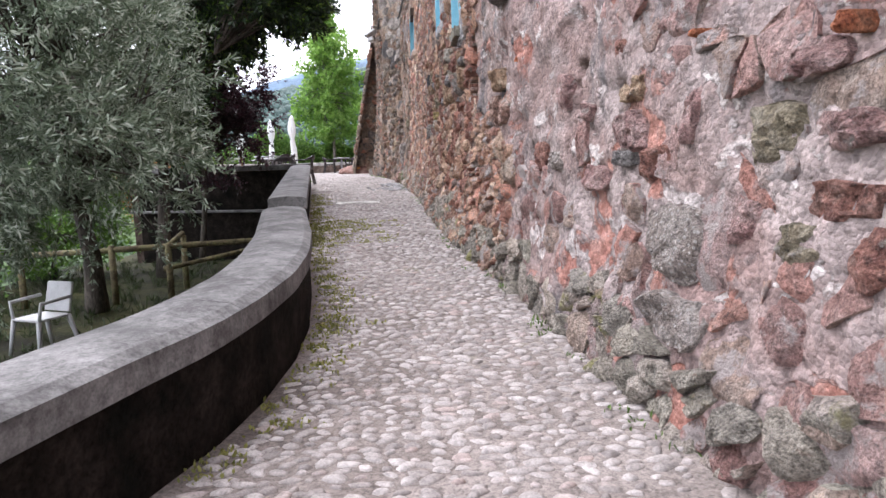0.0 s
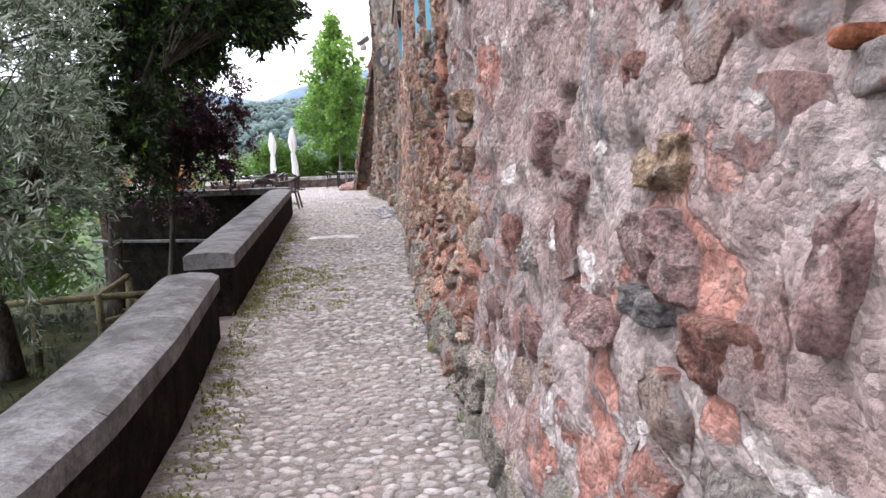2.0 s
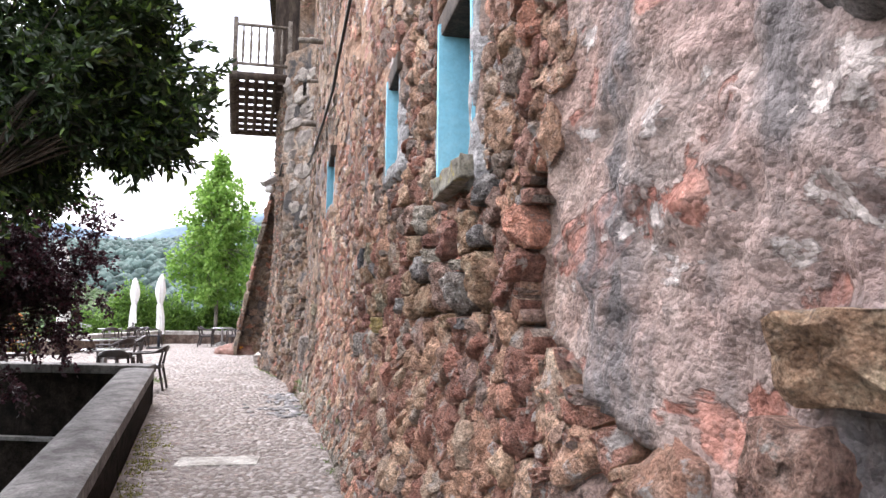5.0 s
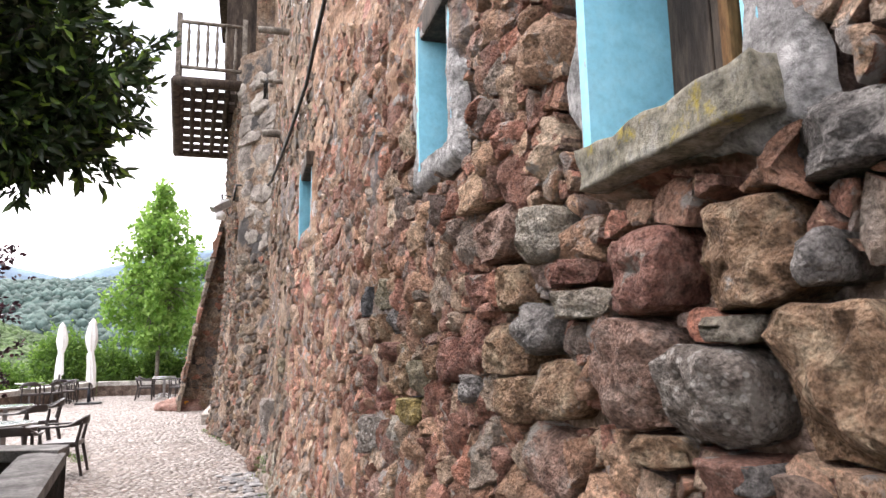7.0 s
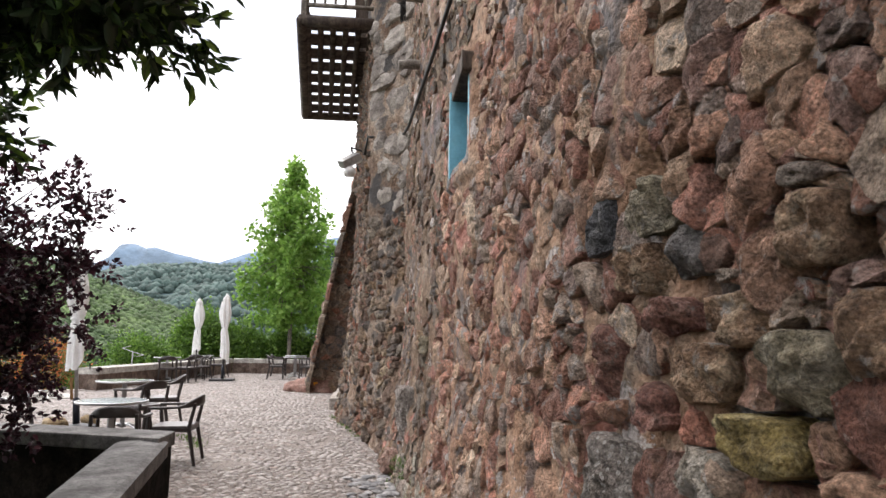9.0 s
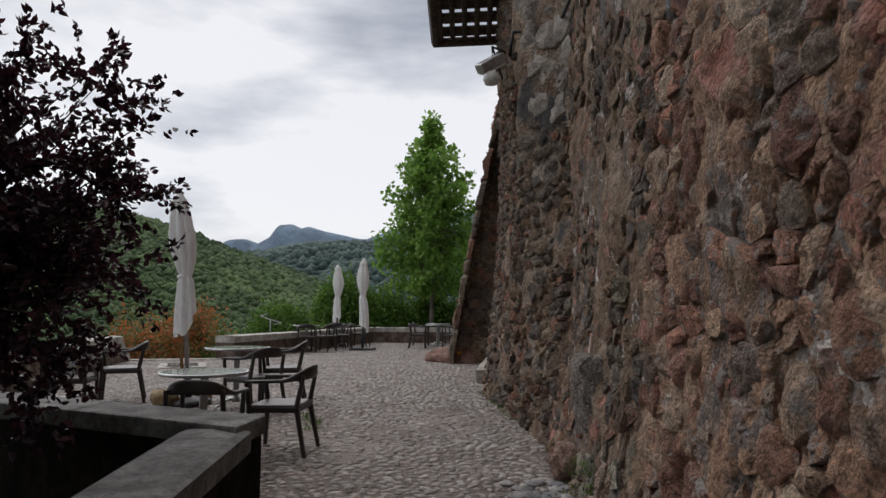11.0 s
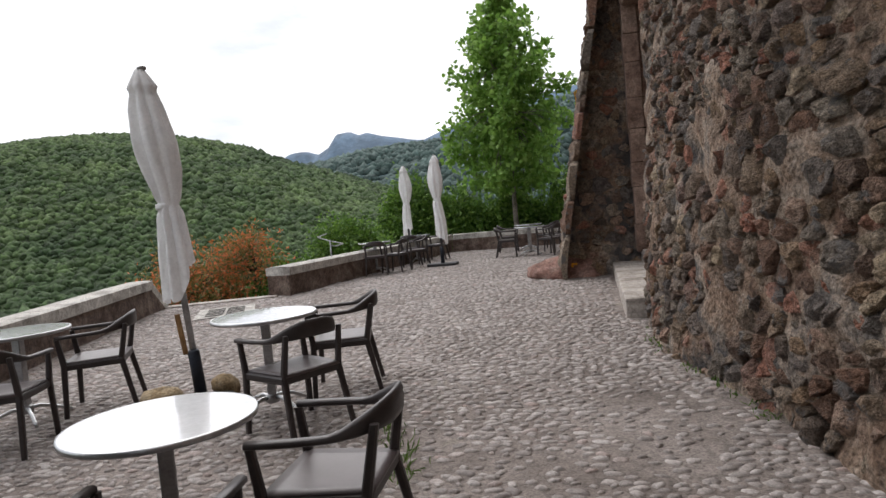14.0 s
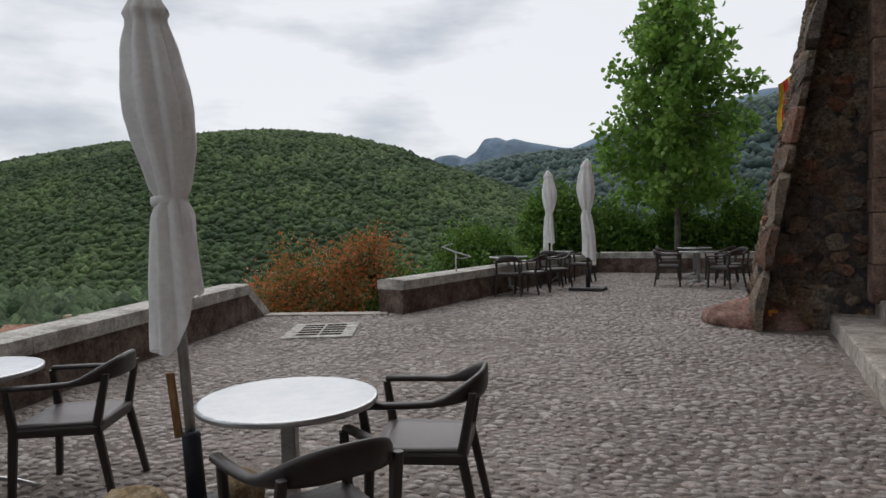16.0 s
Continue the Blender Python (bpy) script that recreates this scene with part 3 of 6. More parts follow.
def wall_mesh():
    """Front face with real openings, jambs and a back."""
    ys = list(np.arange(Y_START, -4.0, 0.10)) + list(np.arange(-4.0, 7.0, 0.034)) + list(np.arange(7.0, Y_END, 0.07)) + [Y_END]
    zs = list(np.arange(-0.4, 4.6, 0.036)) + list(np.arange(4.6, 6.0, 0.07)) + list(np.arange(6.0, WALL_TOP + 0.01, 0.25))
    for far, width, sill, head in WINDOWS:
        for e in (far, far - width):
            ys[int(np.argmin([abs(y - e) for y in ys]))] = e
        for e in (sill, head):
            zs[int(np.argmin([abs(z - e) for z in zs]))] = e
    verts, faces = [], []
    for y in ys:
        for z in zs:
            rough = 0.045 * n3(y, z, 1.0, 1.9) - 0.035 * abs(n3(y, z, 4.0, 4.2)) + 0.022 * n3(y, z, 9.0, 11.0) - 0.10 * max(0.0, n3(y, z, 15.0, 3.1) - 0.33) + 0.03 * max(0.0, n3(y, z, 25.0, 7.0))
            if ROUGH_B(y, z):
                rough -= 0.10 if y < 5.8 else float(np.interp(y, (5.8, 7.0), (0.10, 0.02)))
            elif y < 3.0:
                loss = n3(y, z, 33.0, 1.5) + 0.5 * n3(y, z, 37.0, 4.0)
                rough -= 0.028 * min(max((loss - 0.12) / 0.06, 0.0), 1.0)
            rough -= hole_depth(y, z)
            if in_window(y, z, 0.13):
                rough = 0.03 + rough * 0.25
            if any(abs(y - e) < 0.002 for far, width, *_ in WINDOWS for e in (far, far - width)) and in_window(y, z, 0.03):
                rough *= 0.2
            near = 1.0 if z < 6 else 0.6
            verts.append((wall_x(y, z) - rough * near, y, z))
    nz = len(zs)
    for j in range(len(ys) - 1):
        for i in range(nz - 1):
            if in_window((ys[j] + ys[j + 1]) / 2, (zs[i] + zs[i + 1]) / 2):
                continue
            a = j * nz + i
            faces.append((a, a + 1, a + nz + 1, a + nz))
    base = len(verts)
    for y in (Y_START, Y_END):
        for z in (zs[0], zs[-1]):
            verts.append((wall_x(y, z) + 1.6, y, z))
    faces.append((base, base + 1, base + 3, base + 2))
    last = (len(ys) - 1) * nz
    faces.append((last + nz - 1, base + 3, base + 1, nz - 1))
    return mesh_of("wall_east", verts, faces, True)


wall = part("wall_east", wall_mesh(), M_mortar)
tagged(wall, "tall old wall of red rubble stone and worn lime render", "wall", kind="structure")


def clip_cell(cx, cy, cw, seeds, size):
    """The cell of a seed among its neighbours, as a polygon."""
    poly = [(cx - size, cy - size), (cx + size, cy - size), (cx + size, cy + size), (cx - size, cy + size)]
    for sx, sy, sw in seeds:
        dx, dy = sx - cx, sy - cy
        k = 0.5 + (cw * cw - sw * sw) / (2 * max(dx * dx + dy * dy, 1e-4))
        k = min(max(k, 0.12), 0.88)
        mx, my = cx + dx * k, cy + dy * k
        out = []
        for i, p in enumerate(poly):
            q = poly[(i + 1) % len(poly)]
            a = (p[0] - mx) * dx + (p[1] - my) * dy
            b = (q[0] - mx) * dx + (q[1] - my) * dy
            if a <= 0:
                out.append(p)
            if (a < 0 < b) or (b < 0 < a):
                t = a / (a - b)
                out.append((p[0] + (q[0] - p[0]) * t, p[1] + (q[1] - p[1]) * t))
        poly = out
        if len(poly) < 3:
            return []
    return poly


def stone_outline(poly, gap, k=12):
    """Shrinks and rounds a cell to k points."""
    c = np.mean(poly, axis=0)
    p = np.array(poly)
    r = np.linalg.norm(p - c, axis=1)
    p = c + (p - c) * np.clip(1 - gap / np.maximum(r, 1e-3), 0.3, 1)[:, None]
    q = np.roll(p, -1, axis=0)
    p = np.stack([0.84 * p + 0.16 * q, 0.16 * p + 0.84 * q], axis=1).reshape(-1, 2)
    seg = np.linalg.norm(np.roll(p, -1, axis=0) - p, axis=1)
    total, run, out, acc = seg.sum(), 0.0, [], 0.0
    cum = np.concatenate([[0], np.cumsum(seg)])
    closed = np.vstack([p, p[:1]])
    for t in np.linspace(0, total, k, endpoint=False):
        i = min(np.searchsorted(cum, t, "right") - 1, len(seg) - 1)
        f = (t - cum[i]) / max(seg[i], 1e-6)
        out.append(closed[i] * (1 - f) + closed[i + 1] * f)
    return c, np.array(out)


RINGS = ((1.0, -0.12), (1.0, 0.62), (0.965, 0.93), (0.86, 1.0), (0.68, 1.0), (0.48, 1.0), (0.26, 1.0))


def stone_geo(poly, gap, proud, place, seed, k=12, rings=RINGS):
    """A broken stone on the wall, with split facets and chips: place(u, v, depth) lays it into the world."""
    c, o = stone_outline(poly, gap, k)
    r = np.random.default_rng(seed)
    size = float(np.mean(np.linalg.norm(o - c, axis=1)))
    tilt = r.normal(0, 0.10, 2)
    turn = r.uniform(0, 2 * math.pi, 4)
    cuts = [(math.cos(a), math.sin(a), r.uniform(0.15, 0.6) * size, r.uniform(0.25, 0.75)) for a in turn]
    chip = min(1.0, proud / 0.03) if proud > 0.02 else 0.6
    verts, faces = [], []
    for ri, (s, d) in enumerate(rings):
        for i in range(k):
            u, v = c + (o[i] - c) * s * (1 + r.normal(0, 0.022)) + (0.014 * n3(o[i][0], o[i][1], seed, 11.0) if ri else 0.0)
            depth = proud * d if ri else -0.12
            if ri:
                du, dv = u - c[0], v - c[1]
                depth += d * (du * tilt[0] + dv * tilt[1]) + chip * (0.022 * n3(u, v, seed, 5.0) + 0.034 * n3(u, v, seed + 3, 11.0) + 0.028 * n3(u, v, seed, 26.0)) * (0.5 if ri == 1 else 1.0)
                for cx, cy, start, slope in cuts:
                    depth -= chip * slope * max(0.0, du * cx + dv * cy - start) * d
                depth = max(depth, -0.04)
            verts.append(place(u, v, depth))
    verts.append(place(c[0], c[1], proud * (1.0 + 0.12 * r.normal())))
    for ri in range(len(rings) - 1):
        for i in range(k):
            a, b = ri * k + i, ri * k + (i + 1) % k
            faces.append((a, b, b + k, a + k))
    top = (len(rings) - 1) * k
    for i in range(k):
        faces.append((top + i, top + (i + 1) % k, len(verts) - 1))
    return verts, faces


# single stones that stand out in the wall: y, z, half length, half height, how far they stand out, tone
BIG_NEAR = ((3.56, 2.67, 0.15, 0.16, 0.08, "tan"), (3.89, 2.62, 0.15, 0.12, 0.09, "conglomerate"), (4.20, 2.67, 0.18, 0.15, 0.08, "pinkbrown"), (3.78, 2.95, 0.17, 0.13, 0.06, "tan"),
            (4.17, 2.95, 0.19, 0.12, 0.06, "red"), (4.45, 2.88, 0.11, 0.05, 0.07, "pale"), (3.81, 2.78, 0.09, 0.03, 0.07, "pale"), (3.50, 3.14, 0.14, 0.08, 0.07, "grey"),
            (4.69, 2.37, 0.18, 0.11, 0.07, "pinkbrown"), (3.77, 2.46, 0.05, 0.03, 0.06, "grey"), (4.15, 2.47, 0.14, 0.04, 0.05, "tan"), (3.57, 2.91, 0.04, 0.05, 0.06, "grey"), (4.50, 2.99, 0.13, 0.045, 0.05, "red"))
BIG_MIDDLE = ((4.68, 3.15, 0.14, 0.10, 0.09, "pale"), (5.09, 3.23, 0.21, 0.13, 0.07, "pinkbrown"), (4.73, 2.81, 0.13, 0.09, 0.09, "grey"), (4.99, 2.75, 0.14, 0.10, 0.08, "tan"), (5.26, 2.77, 0.11, 0.11, 0.07, "red"),
              (4.89, 2.56, 0.14, 0.09, 0.09, "tan"), (4.61, 2.61, 0.12, 0.10, 0.09, "tan"), (5.60, 2.70, 0.18, 0.10, 0.06, "red"), (5.39, 2.58, 0.11, 0.06, 0.07, "grey"), (4.93, 2.98, 0.14, 0.09, 0.07, "tan"), (5.28, 2.99, 0.17, 0.08, 0.05, "red"))
BIG_FAR = ((6.02, 2.92, 0.11, 0.09, 0.06, "tan"), (6.24, 2.42, 0.16, 0.07, 0.06, "ochre"), (6.72, 3.11, 0.13, 0.10, 0.04, "olive"), (6.77, 2.91, 0.13, 0.09, 0.05, "tan"), (7.10, 3.10, 0.18, 0.10, 0.03, "dark"),
           (6.04, 2.60, 0.11, 0.09, 0.06, "olive"), (6.47, 2.58, 0.15, 0.09, 0.05, "tan"), (5.86, 2.68, 0.07, 0.10, 0.06, "tan"), (7.06, 2.22, 0.22, 0.12, 0.05, "conglomerate"), (6.49, 2.31, 0.15, 0.07, 0.05, "pale"),
           (6.62, 2.75, 0.12, 0.06, 0.04, "red"), (6.28, 2.73, 0.12, 0.07, 0.05, "tan"), (7.08, 2.59, 0.15, 0.13, 0.03, "red"), (6.74, 2.47, 0.10, 0.07, 0.04, "red"), (6.50, 2.94, 0.08, 0.08, 0.04, "grey"))
BIG_START = ((-2.94, 1.72, 0.17, 0.065, 0.03, "mauve"), (-2.61, 1.72, 0.14, 0.11, 0.03, "olive"), (-2.92, 1.50, 0.18, 0.07, 0.03, "red"), (-3.09, 1.33, 0.13, 0.10, 0.035, "red"), (-2.83, 1.34, 0.10, 0.08, 0.035, "olive"),
             (-2.70, 1.97, 0.19, 0.065, 0.03, "mauve"), (-2.90, 2.05, 0.03, 0.035, 0.03, "brick"), (-2.53, 1.40, 0.16, 0.09, 0.03, "mauve"), (-2.01, 1.26, 0.27, 0.17, 0.06, "conglomerate"), (-2.12, 0.94, 0.24, 0.11, 0.07, "conglomerate"),
             (-2.09, 1.88, 0.07, 0.17, 0.025, "mauve"), (-1.83, 1.61, 0.15, 0.09, 0.03, "red"), (-2.09, 2.17, 0.03, 0.02, 0.03, "brick"))
BIG_RAMP = ((-1.58, 1.79, 0.23, 0.10, 0.05, "mauve"), (-1.34, 2.23, 0.06, 0.05, 0.01, "red"), (-1.55, 2.00, 0.16, 0.07, 0.04, "tan"), (-1.06, 1.54, 0.20, 0.08, 0.04, "mauve"), (-1.46, 1.65, 0.15, 0.04, 0.03, "grey"),
            (-0.43, 2.10, 0.16, 0.13, 0.012, "mauve"), (-0.92, 1.93, 0.06, 0.06, 0.04, "mauve"), (0.05, 1.69, 0.15, 0.11, 0.010, "red"), (-0.44, 1.65, 0.15, 0.07, 0.04, "conglomerate"), (1.19, 3.15, 0.20, 0.12, 0.16, "grey"),
            (1.38, 2.41, 0.17, 0.10, 0.05, "tan"), (1.12, 2.14, 0.14, 0.16, 0.05, "pinkbrown"), (1.56, 2.14, 0.13, 0.14, 0.05, "pinkbrown"), (0.82, 2.66, 0.04, 0.03, 0.02, "dark"), (0.69, 2.49, 0.04, 0.02, 0.02, "brick"))
BIG_CORNER = ((12.04, 1.88, 0.40, 0.30, 0.10, "conglomerate"), (12.42, 1.32, 0.20, 0.13, 0.12, "pinkbrown"), (11.56, 2.67, 0.14, 0.10, 0.04, "tan"), (11.25, 2.61, 0.15, 0.09, 0.04, "olive"))
BIG = BIG_NEAR + BIG_MIDDLE + BIG_FAR + BIG_START + BIG_RAMP + BIG_CORNER


def big_outline(y, z, hy, hz, seed):
    """A worn block's outline: a rounded box with uneven sides."""
    r = np.random.default_rng(seed)
    lean, out = r.normal(0, 0.10), []
    power = r.uniform(3.4, 8.0)
    for a in np.arange(14) / 14 * 2 * math.pi + r.normal(0, 0.10, 14):
        c, q = math.cos(a), math.sin(a)
        k = (abs(c) ** power + abs(q) ** power) ** (-1 / power) * (1 + r.normal(0, 0.055))
        out.append((y + hy * k * c + lean * hz * k * q, z + hz * k * q))
    return out


def clear_of_big(poly):
    """Moves a cell's corners out of the named stones and the holes."""
    out = []
    for y, z in poly:
        for b in BIG + HOLES:
            dy, dz = (y - b[0]) / (b[2] * 1.04), (z - b[1]) / (b[3] * 1.04)
            k = (dy ** 4 + dz ** 4) ** 0.25
            if 1e-3 < k < 1:
                y, z = b[0] + (y - b[0]) / k, b[1] + (z - b[1]) / k
        out.append((y, z))
    return out


def in_big(y, z):
    return any(abs(y - b[0]) < b[2] * 1.02 and abs(z - b[1]) < b[3] * 1.02 for b in BIG + HOLES)


def on_wall(y, z, depth):
    x = wall_x(y, z)
    return (x - depth, y - 0.12 * depth, z)


def wall_seeds(y0, y1, z0, z1, w, h, jitter=0.33, r=None):
    """Irregular courses of stones."""
    out, z, row = [], z0, 0
    while z < z1:
        hh = h * r.uniform(0.7, 1.35)
        y = y0 + r.uniform(0, w)
        while y < y1:
            ww = w * r.uniform(0.55, 1.5)
            spot = (y + ww / 2 + r.normal(0, 0.10 * w), z + hh / 2 + r.normal(0, jitter * h * 0.7))
            if r.random() < 0.24:
                for side in (-1, 1):
                    out.append((spot[0] + side * r.uniform(0, 0.2) * ww, spot[1] + side * r.uniform(0.15, 0.32) * hh, 0.08 * min(w, h)))
            else:
                out.append((*spot, (0.72 if r.random() < 0.22 else 0.25) * min(w, h) * r.uniform(0.6, 1.5)))
            y += ww
        z += hh
        row += 1
    return out


def lay_stones(seeds, keep, size, gap, proud, seed0, place=on_wall, k=12):
    """Stones for the seeds that keep() accepts, as a list of (y, z, geometry)."""
    grid = {}
    for s in seeds:
        grid.setdefault((int(s[0] // size), int(s[1] // size)), []).append(s)
    out = []
    for n, (y, z, wgt) in enumerate(seeds):
        if not keep(y, z):
            continue
        i, j = int(y // size), int(z // size)
        near = [q for a in (-1, 0, 1) for b in (-1, 0, 1) for q in grid.get((i + a, j + b), ()) if q != (y, z, wgt)]
        poly = clip_cell(y, z, wgt, near, size)
        if len(poly) < 3:
            continue
        r = np.random.default_rng(seed0 + n)
        if place is on_wall:
            if any(in_window(a, b, 0.135) for a, b in poly) or in_big(y, z):
                continue
            poly = clear_of_big(poly)
        out.append((y, z, stone_geo(poly, gap * r.uniform(0.5, 1.5), proud * r.uniform(0.35, 1.4) * (1.0 if place is not on_wall else float(np.interp(y, (5.6, 7.0), (1.0, 0.42)))), place, seed0 + n, k)))
    return out

# ---- parapets beside the ramp ----
def sweep_wall(name, line, width, z_low, z_top, material, crown=0.0):
    """A wall of a given width to the left of a line of (x, y), with a slightly rounded top."""
    verts, faces, n = [], [], 7
    for i, (x, y) in enumerate(line):
        a, b = Vector(line[max(i - 1, 0)]), Vector(line[min(i + 1, len(line) - 1)])
        d = (b - a).normalized()
        left = Vector((-d.y, d.x))
        zt, zl = z_top(x, y), z_low(x, y)
        prof = [(0, zl), (0, zt - crown), (0.12, zt - crown * 0.35), (0.5, zt), (0.88, zt - crown * 0.35), (1, zt - crown), (1, zl)]
        for s, z in prof:
            p = Vector((x, y)) + left * width * s
            verts.append((p.x, p.y, z))
    for i in range(len(line) - 1):
        for k in range(n):
            a, b = i * n + k, i * n + (k + 1) % n
            faces.append((a, a + n, b + n, b))
    faces.append(tuple(range(n)))
    faces.append(tuple(reversed(range((len(line) - 1) * n, len(line) * n))))
    return mesh_of(name, verts, faces)


def curved(y0, y1, step, off=0.0):
    ys = np.linspace(y0, y1, max(2, int(abs(y1 - y0) / step) + 1))
    return [(parapet_x(y) + off, y) for y in ys]


def coping(line, width, z_top, thick, parent, material, pieces, crown=0.03, joint=0.008):
    """Coping stones along a line, each a piece of its own, with open joints."""
    pts = [Vector(p) for p in line]
    cum = [0.0]
    for a, b in zip(pts, pts[1:]):
        cum.append(cum[-1] + (b - a).length)

    def at(s):
        i = min(max(int(np.searchsorted(cum, s, "right")) - 1, 0), len(pts) - 2)
        f = (s - cum[i]) / (cum[i + 1] - cum[i])
        return pts[i].lerp(pts[i + 1], f)
    for k in range(pieces):
        s0, s1 = cum[-1] * k / pieces + joint / 2, cum[-1] * (k + 1) / pieces - joint / 2
        sub = [tuple(at(s)) for s in np.linspace(s0, s1, 9)]
        me = sweep_wall("coping_stone", sub, width, lambda x, y: z_top(x, y) - thick, z_top, material, crown)
        part("coping_stone", me, material, parent)


def low_parapet(name, y0, y1, height, pieces, crown):
    root = thing(name, "curved low parapet, dark render with shade painted in, worn grey coping", "parapet", kind="structure")
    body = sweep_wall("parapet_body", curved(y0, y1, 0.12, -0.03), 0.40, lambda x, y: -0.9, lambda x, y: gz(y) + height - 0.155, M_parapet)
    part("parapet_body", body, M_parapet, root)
    coping(curved(y0, y1, 0.12, 0.0), 0.46, lambda x, y: gz(y) + height, 0.155, root, M_cap, pieces, crown)
    return root


low_parapet("parapet_1", -9.0, 2.42, 0.58, 8, 0.045)
low_parapet("parapet_2", 3.18, 11.2, 0.615, 4, 0.03)

corner = thing("parapet_3", "low parapet over the garden with worn grey coping", "parapet", kind="structure")
line3 = [(-2.33, 11.2), (-2.33, 11.56), (-2.80, 11.72), (-4.5, 12.32), (-6.85, 13.1)]
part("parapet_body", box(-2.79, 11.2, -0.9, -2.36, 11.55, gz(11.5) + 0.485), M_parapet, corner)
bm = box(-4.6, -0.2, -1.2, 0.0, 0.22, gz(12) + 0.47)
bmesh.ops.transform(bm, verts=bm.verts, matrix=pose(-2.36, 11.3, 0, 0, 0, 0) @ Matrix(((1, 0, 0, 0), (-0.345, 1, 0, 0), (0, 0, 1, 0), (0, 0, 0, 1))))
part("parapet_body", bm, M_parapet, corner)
for i in range(3):
    a, b = -i * 1.5 - (0.0 if i == 0 else 0.004), -(i + 1) * 1.5 + 0.004
    bm = box(b, -0.24, 0, a, 0.26, 0.13, 0.02)
    bmesh.ops.transform(bm, verts=bm.verts, matrix=pose(-2.33, 11.3, gz(12) + 0.475) @ Matrix(((1, 0, 0, 0), (-0.345, 1, 0, 0), (0, 0, 1, 0), (0, 0, 0, 1))))
    part("coping_stone", bm, M_cap, corner)


# ---- terrace parapets ----
def straight_parapet(name, a, b, width, height, pieces, material, cap_material, label, slope_end=False):
    root = thing(name, label, "parapet", kind="structure")
    n = max(2, pieces * 2)
    line = [(a[0] + (b[0] - a[0]) * i / n, a[1] + (b[1] - a[1]) * i / n) for i in range(n + 1)]
    low = lambda x, y: -1.6
    part("parapet_body", sweep_wall("parapet_body", line, width, low, lambda x, y: gz(y) + height - 0.17, material), material, root)
    coping([(p[0] + 0.03, p[1]) for p in line], width + 0.06, lambda x, y: gz(y) + height, 0.17, root, cap_material, pieces, 0.02)
    return root


par1 = straight_parapet("parapet_4", (-6.85, 13.1), (-9.25, 20.75), 0.42, 0.60, 7, M_terrace_wall, M_pale_cap, "long terrace parapet with pale lichened coping")
end = box(-0.21, 0, 0, 0.21, 0.9, 0.17, 0.015)
bmesh.ops.transform(end, verts=end.verts, matrix=pose(-9.47, 20.70, gz(21) + 0.40, -33, 0, 17.4))
part("coping_stone", end, M_pale_cap, par1)
endb = bmesh.new()
vs = [endb.verts.new(v) for v in ((-0.2, 0, -1.5), (0.2, 0, -1.5), (-0.2, 0.78, -1.5), (0.2, 0.78, -1.5), (-0.2, 0, 0.44), (0.2, 0, 0.44), (-0.2, 0.78, -0.05), (0.2, 0.78, -0.05))]
for f in ((0, 1, 5, 4), (1, 3, 7, 5), (3, 2, 6, 7), (2, 0, 4, 6), (4, 5, 7, 6), (0, 2, 3, 1)):
    endb.faces.new([vs[i] for i in f])
bmesh.ops.transform(endb, verts=endb.verts, matrix=pose(-9.46, 20.70, gz(21), 0, 0, 17.4))
part("parapet_body", endb, M_terrace_wall, par1)
straight_parapet("parapet_5", (-7.25, 22.05), (-5.95, 31.2), 0.48, 0.57, 8, M_terrace_wall, M_pale_cap, "terrace parapet of brown masonry with pale coping")
straight_parapet("parapet_6", (6.0, 31.25), (-5.95, 31.25), -0.45, 0.56, 9, M_terrace_wall, M_pale_cap, "far end parapet of brown masonry with pale coping")
sill = part("threshold", box(-1.02, -0.14, -0.2, 1.02, 0.14, 0.035, 0.01), M_step)
sill.matrix_world = pose(-8.48, 21.72, gz(21), 0, 0, 19)
tagged(sill, "pale stone threshold at the terrace gap", "threshold", kind="structure")

# ---- ground, hills and distance ----
def field(name, x0, x1, y0, y1, nx, ny, height, material, label, category="ground"):
    verts, faces = [], []
    for j in range(ny + 1):
        for i in range(nx + 1):
            x, y = x0 + (x1 - x0) * i / nx, y0 + (y1 - y0) * j / ny
            verts.append((x, y, height(x, y)))
    for j in range(ny):
        for i in range(nx):
            a = j * (nx + 1) + i
            faces.append((a, a + 1, a + nx + 2, a + nx + 1))
    return tagged(part(name, mesh_of(name, verts, faces, True), material), label, category, kind="structure")


M_grass = surface("valley_meadow", ((0.3, (0.035, 0.055, 0.015)), (0.5, (0.06, 0.10, 0.025)), (0.7, (0.11, 0.15, 0.04))), scale=0.02, fine=0.4, relief=0.3, grain=0.4, distance=0.5)
M_wood = surface("wooded_hillside", ((0.3, (0.022, 0.045, 0.014)), (0.5, (0.04, 0.07, 0.02)), (0.7, (0.065, 0.10, 0.03))), scale=0.012, fine=0.12, relief=1.0, grain=0.5, distance=6)
# Air haze over the far ridge and crags is painted into these blue-grey colours.
M_far = surface("wooded_ridge_haze_painted", ((0.3, (0.06, 0.095, 0.095)), (0.5, (0.075, 0.115, 0.12)), (0.7, (0.09, 0.135, 0.14))), scale=0.008, fine=0.05, relief=0.6, grain=0.25, distance=8)
M_crag = surface("crags_haze_painted", ((0.3, (0.10, 0.155, 0.22)), (0.5, (0.125, 0.185, 0.255)), (0.7, (0.155, 0.215, 0.285))), scale=0.006, fine=0.03, relief=0.5, grain=0.2, distance=10)


def valley(x, y):
    d = max(-x - 9.0, 0) if y < 32 else max(max(-x - 7, 0), y - 33)
    inside = x > -9 and y < 33
    return -0.45 if inside and y < 12 and x > -9 else (-1.0 if inside else -1.0 - min(d * 0.28, 17.0))


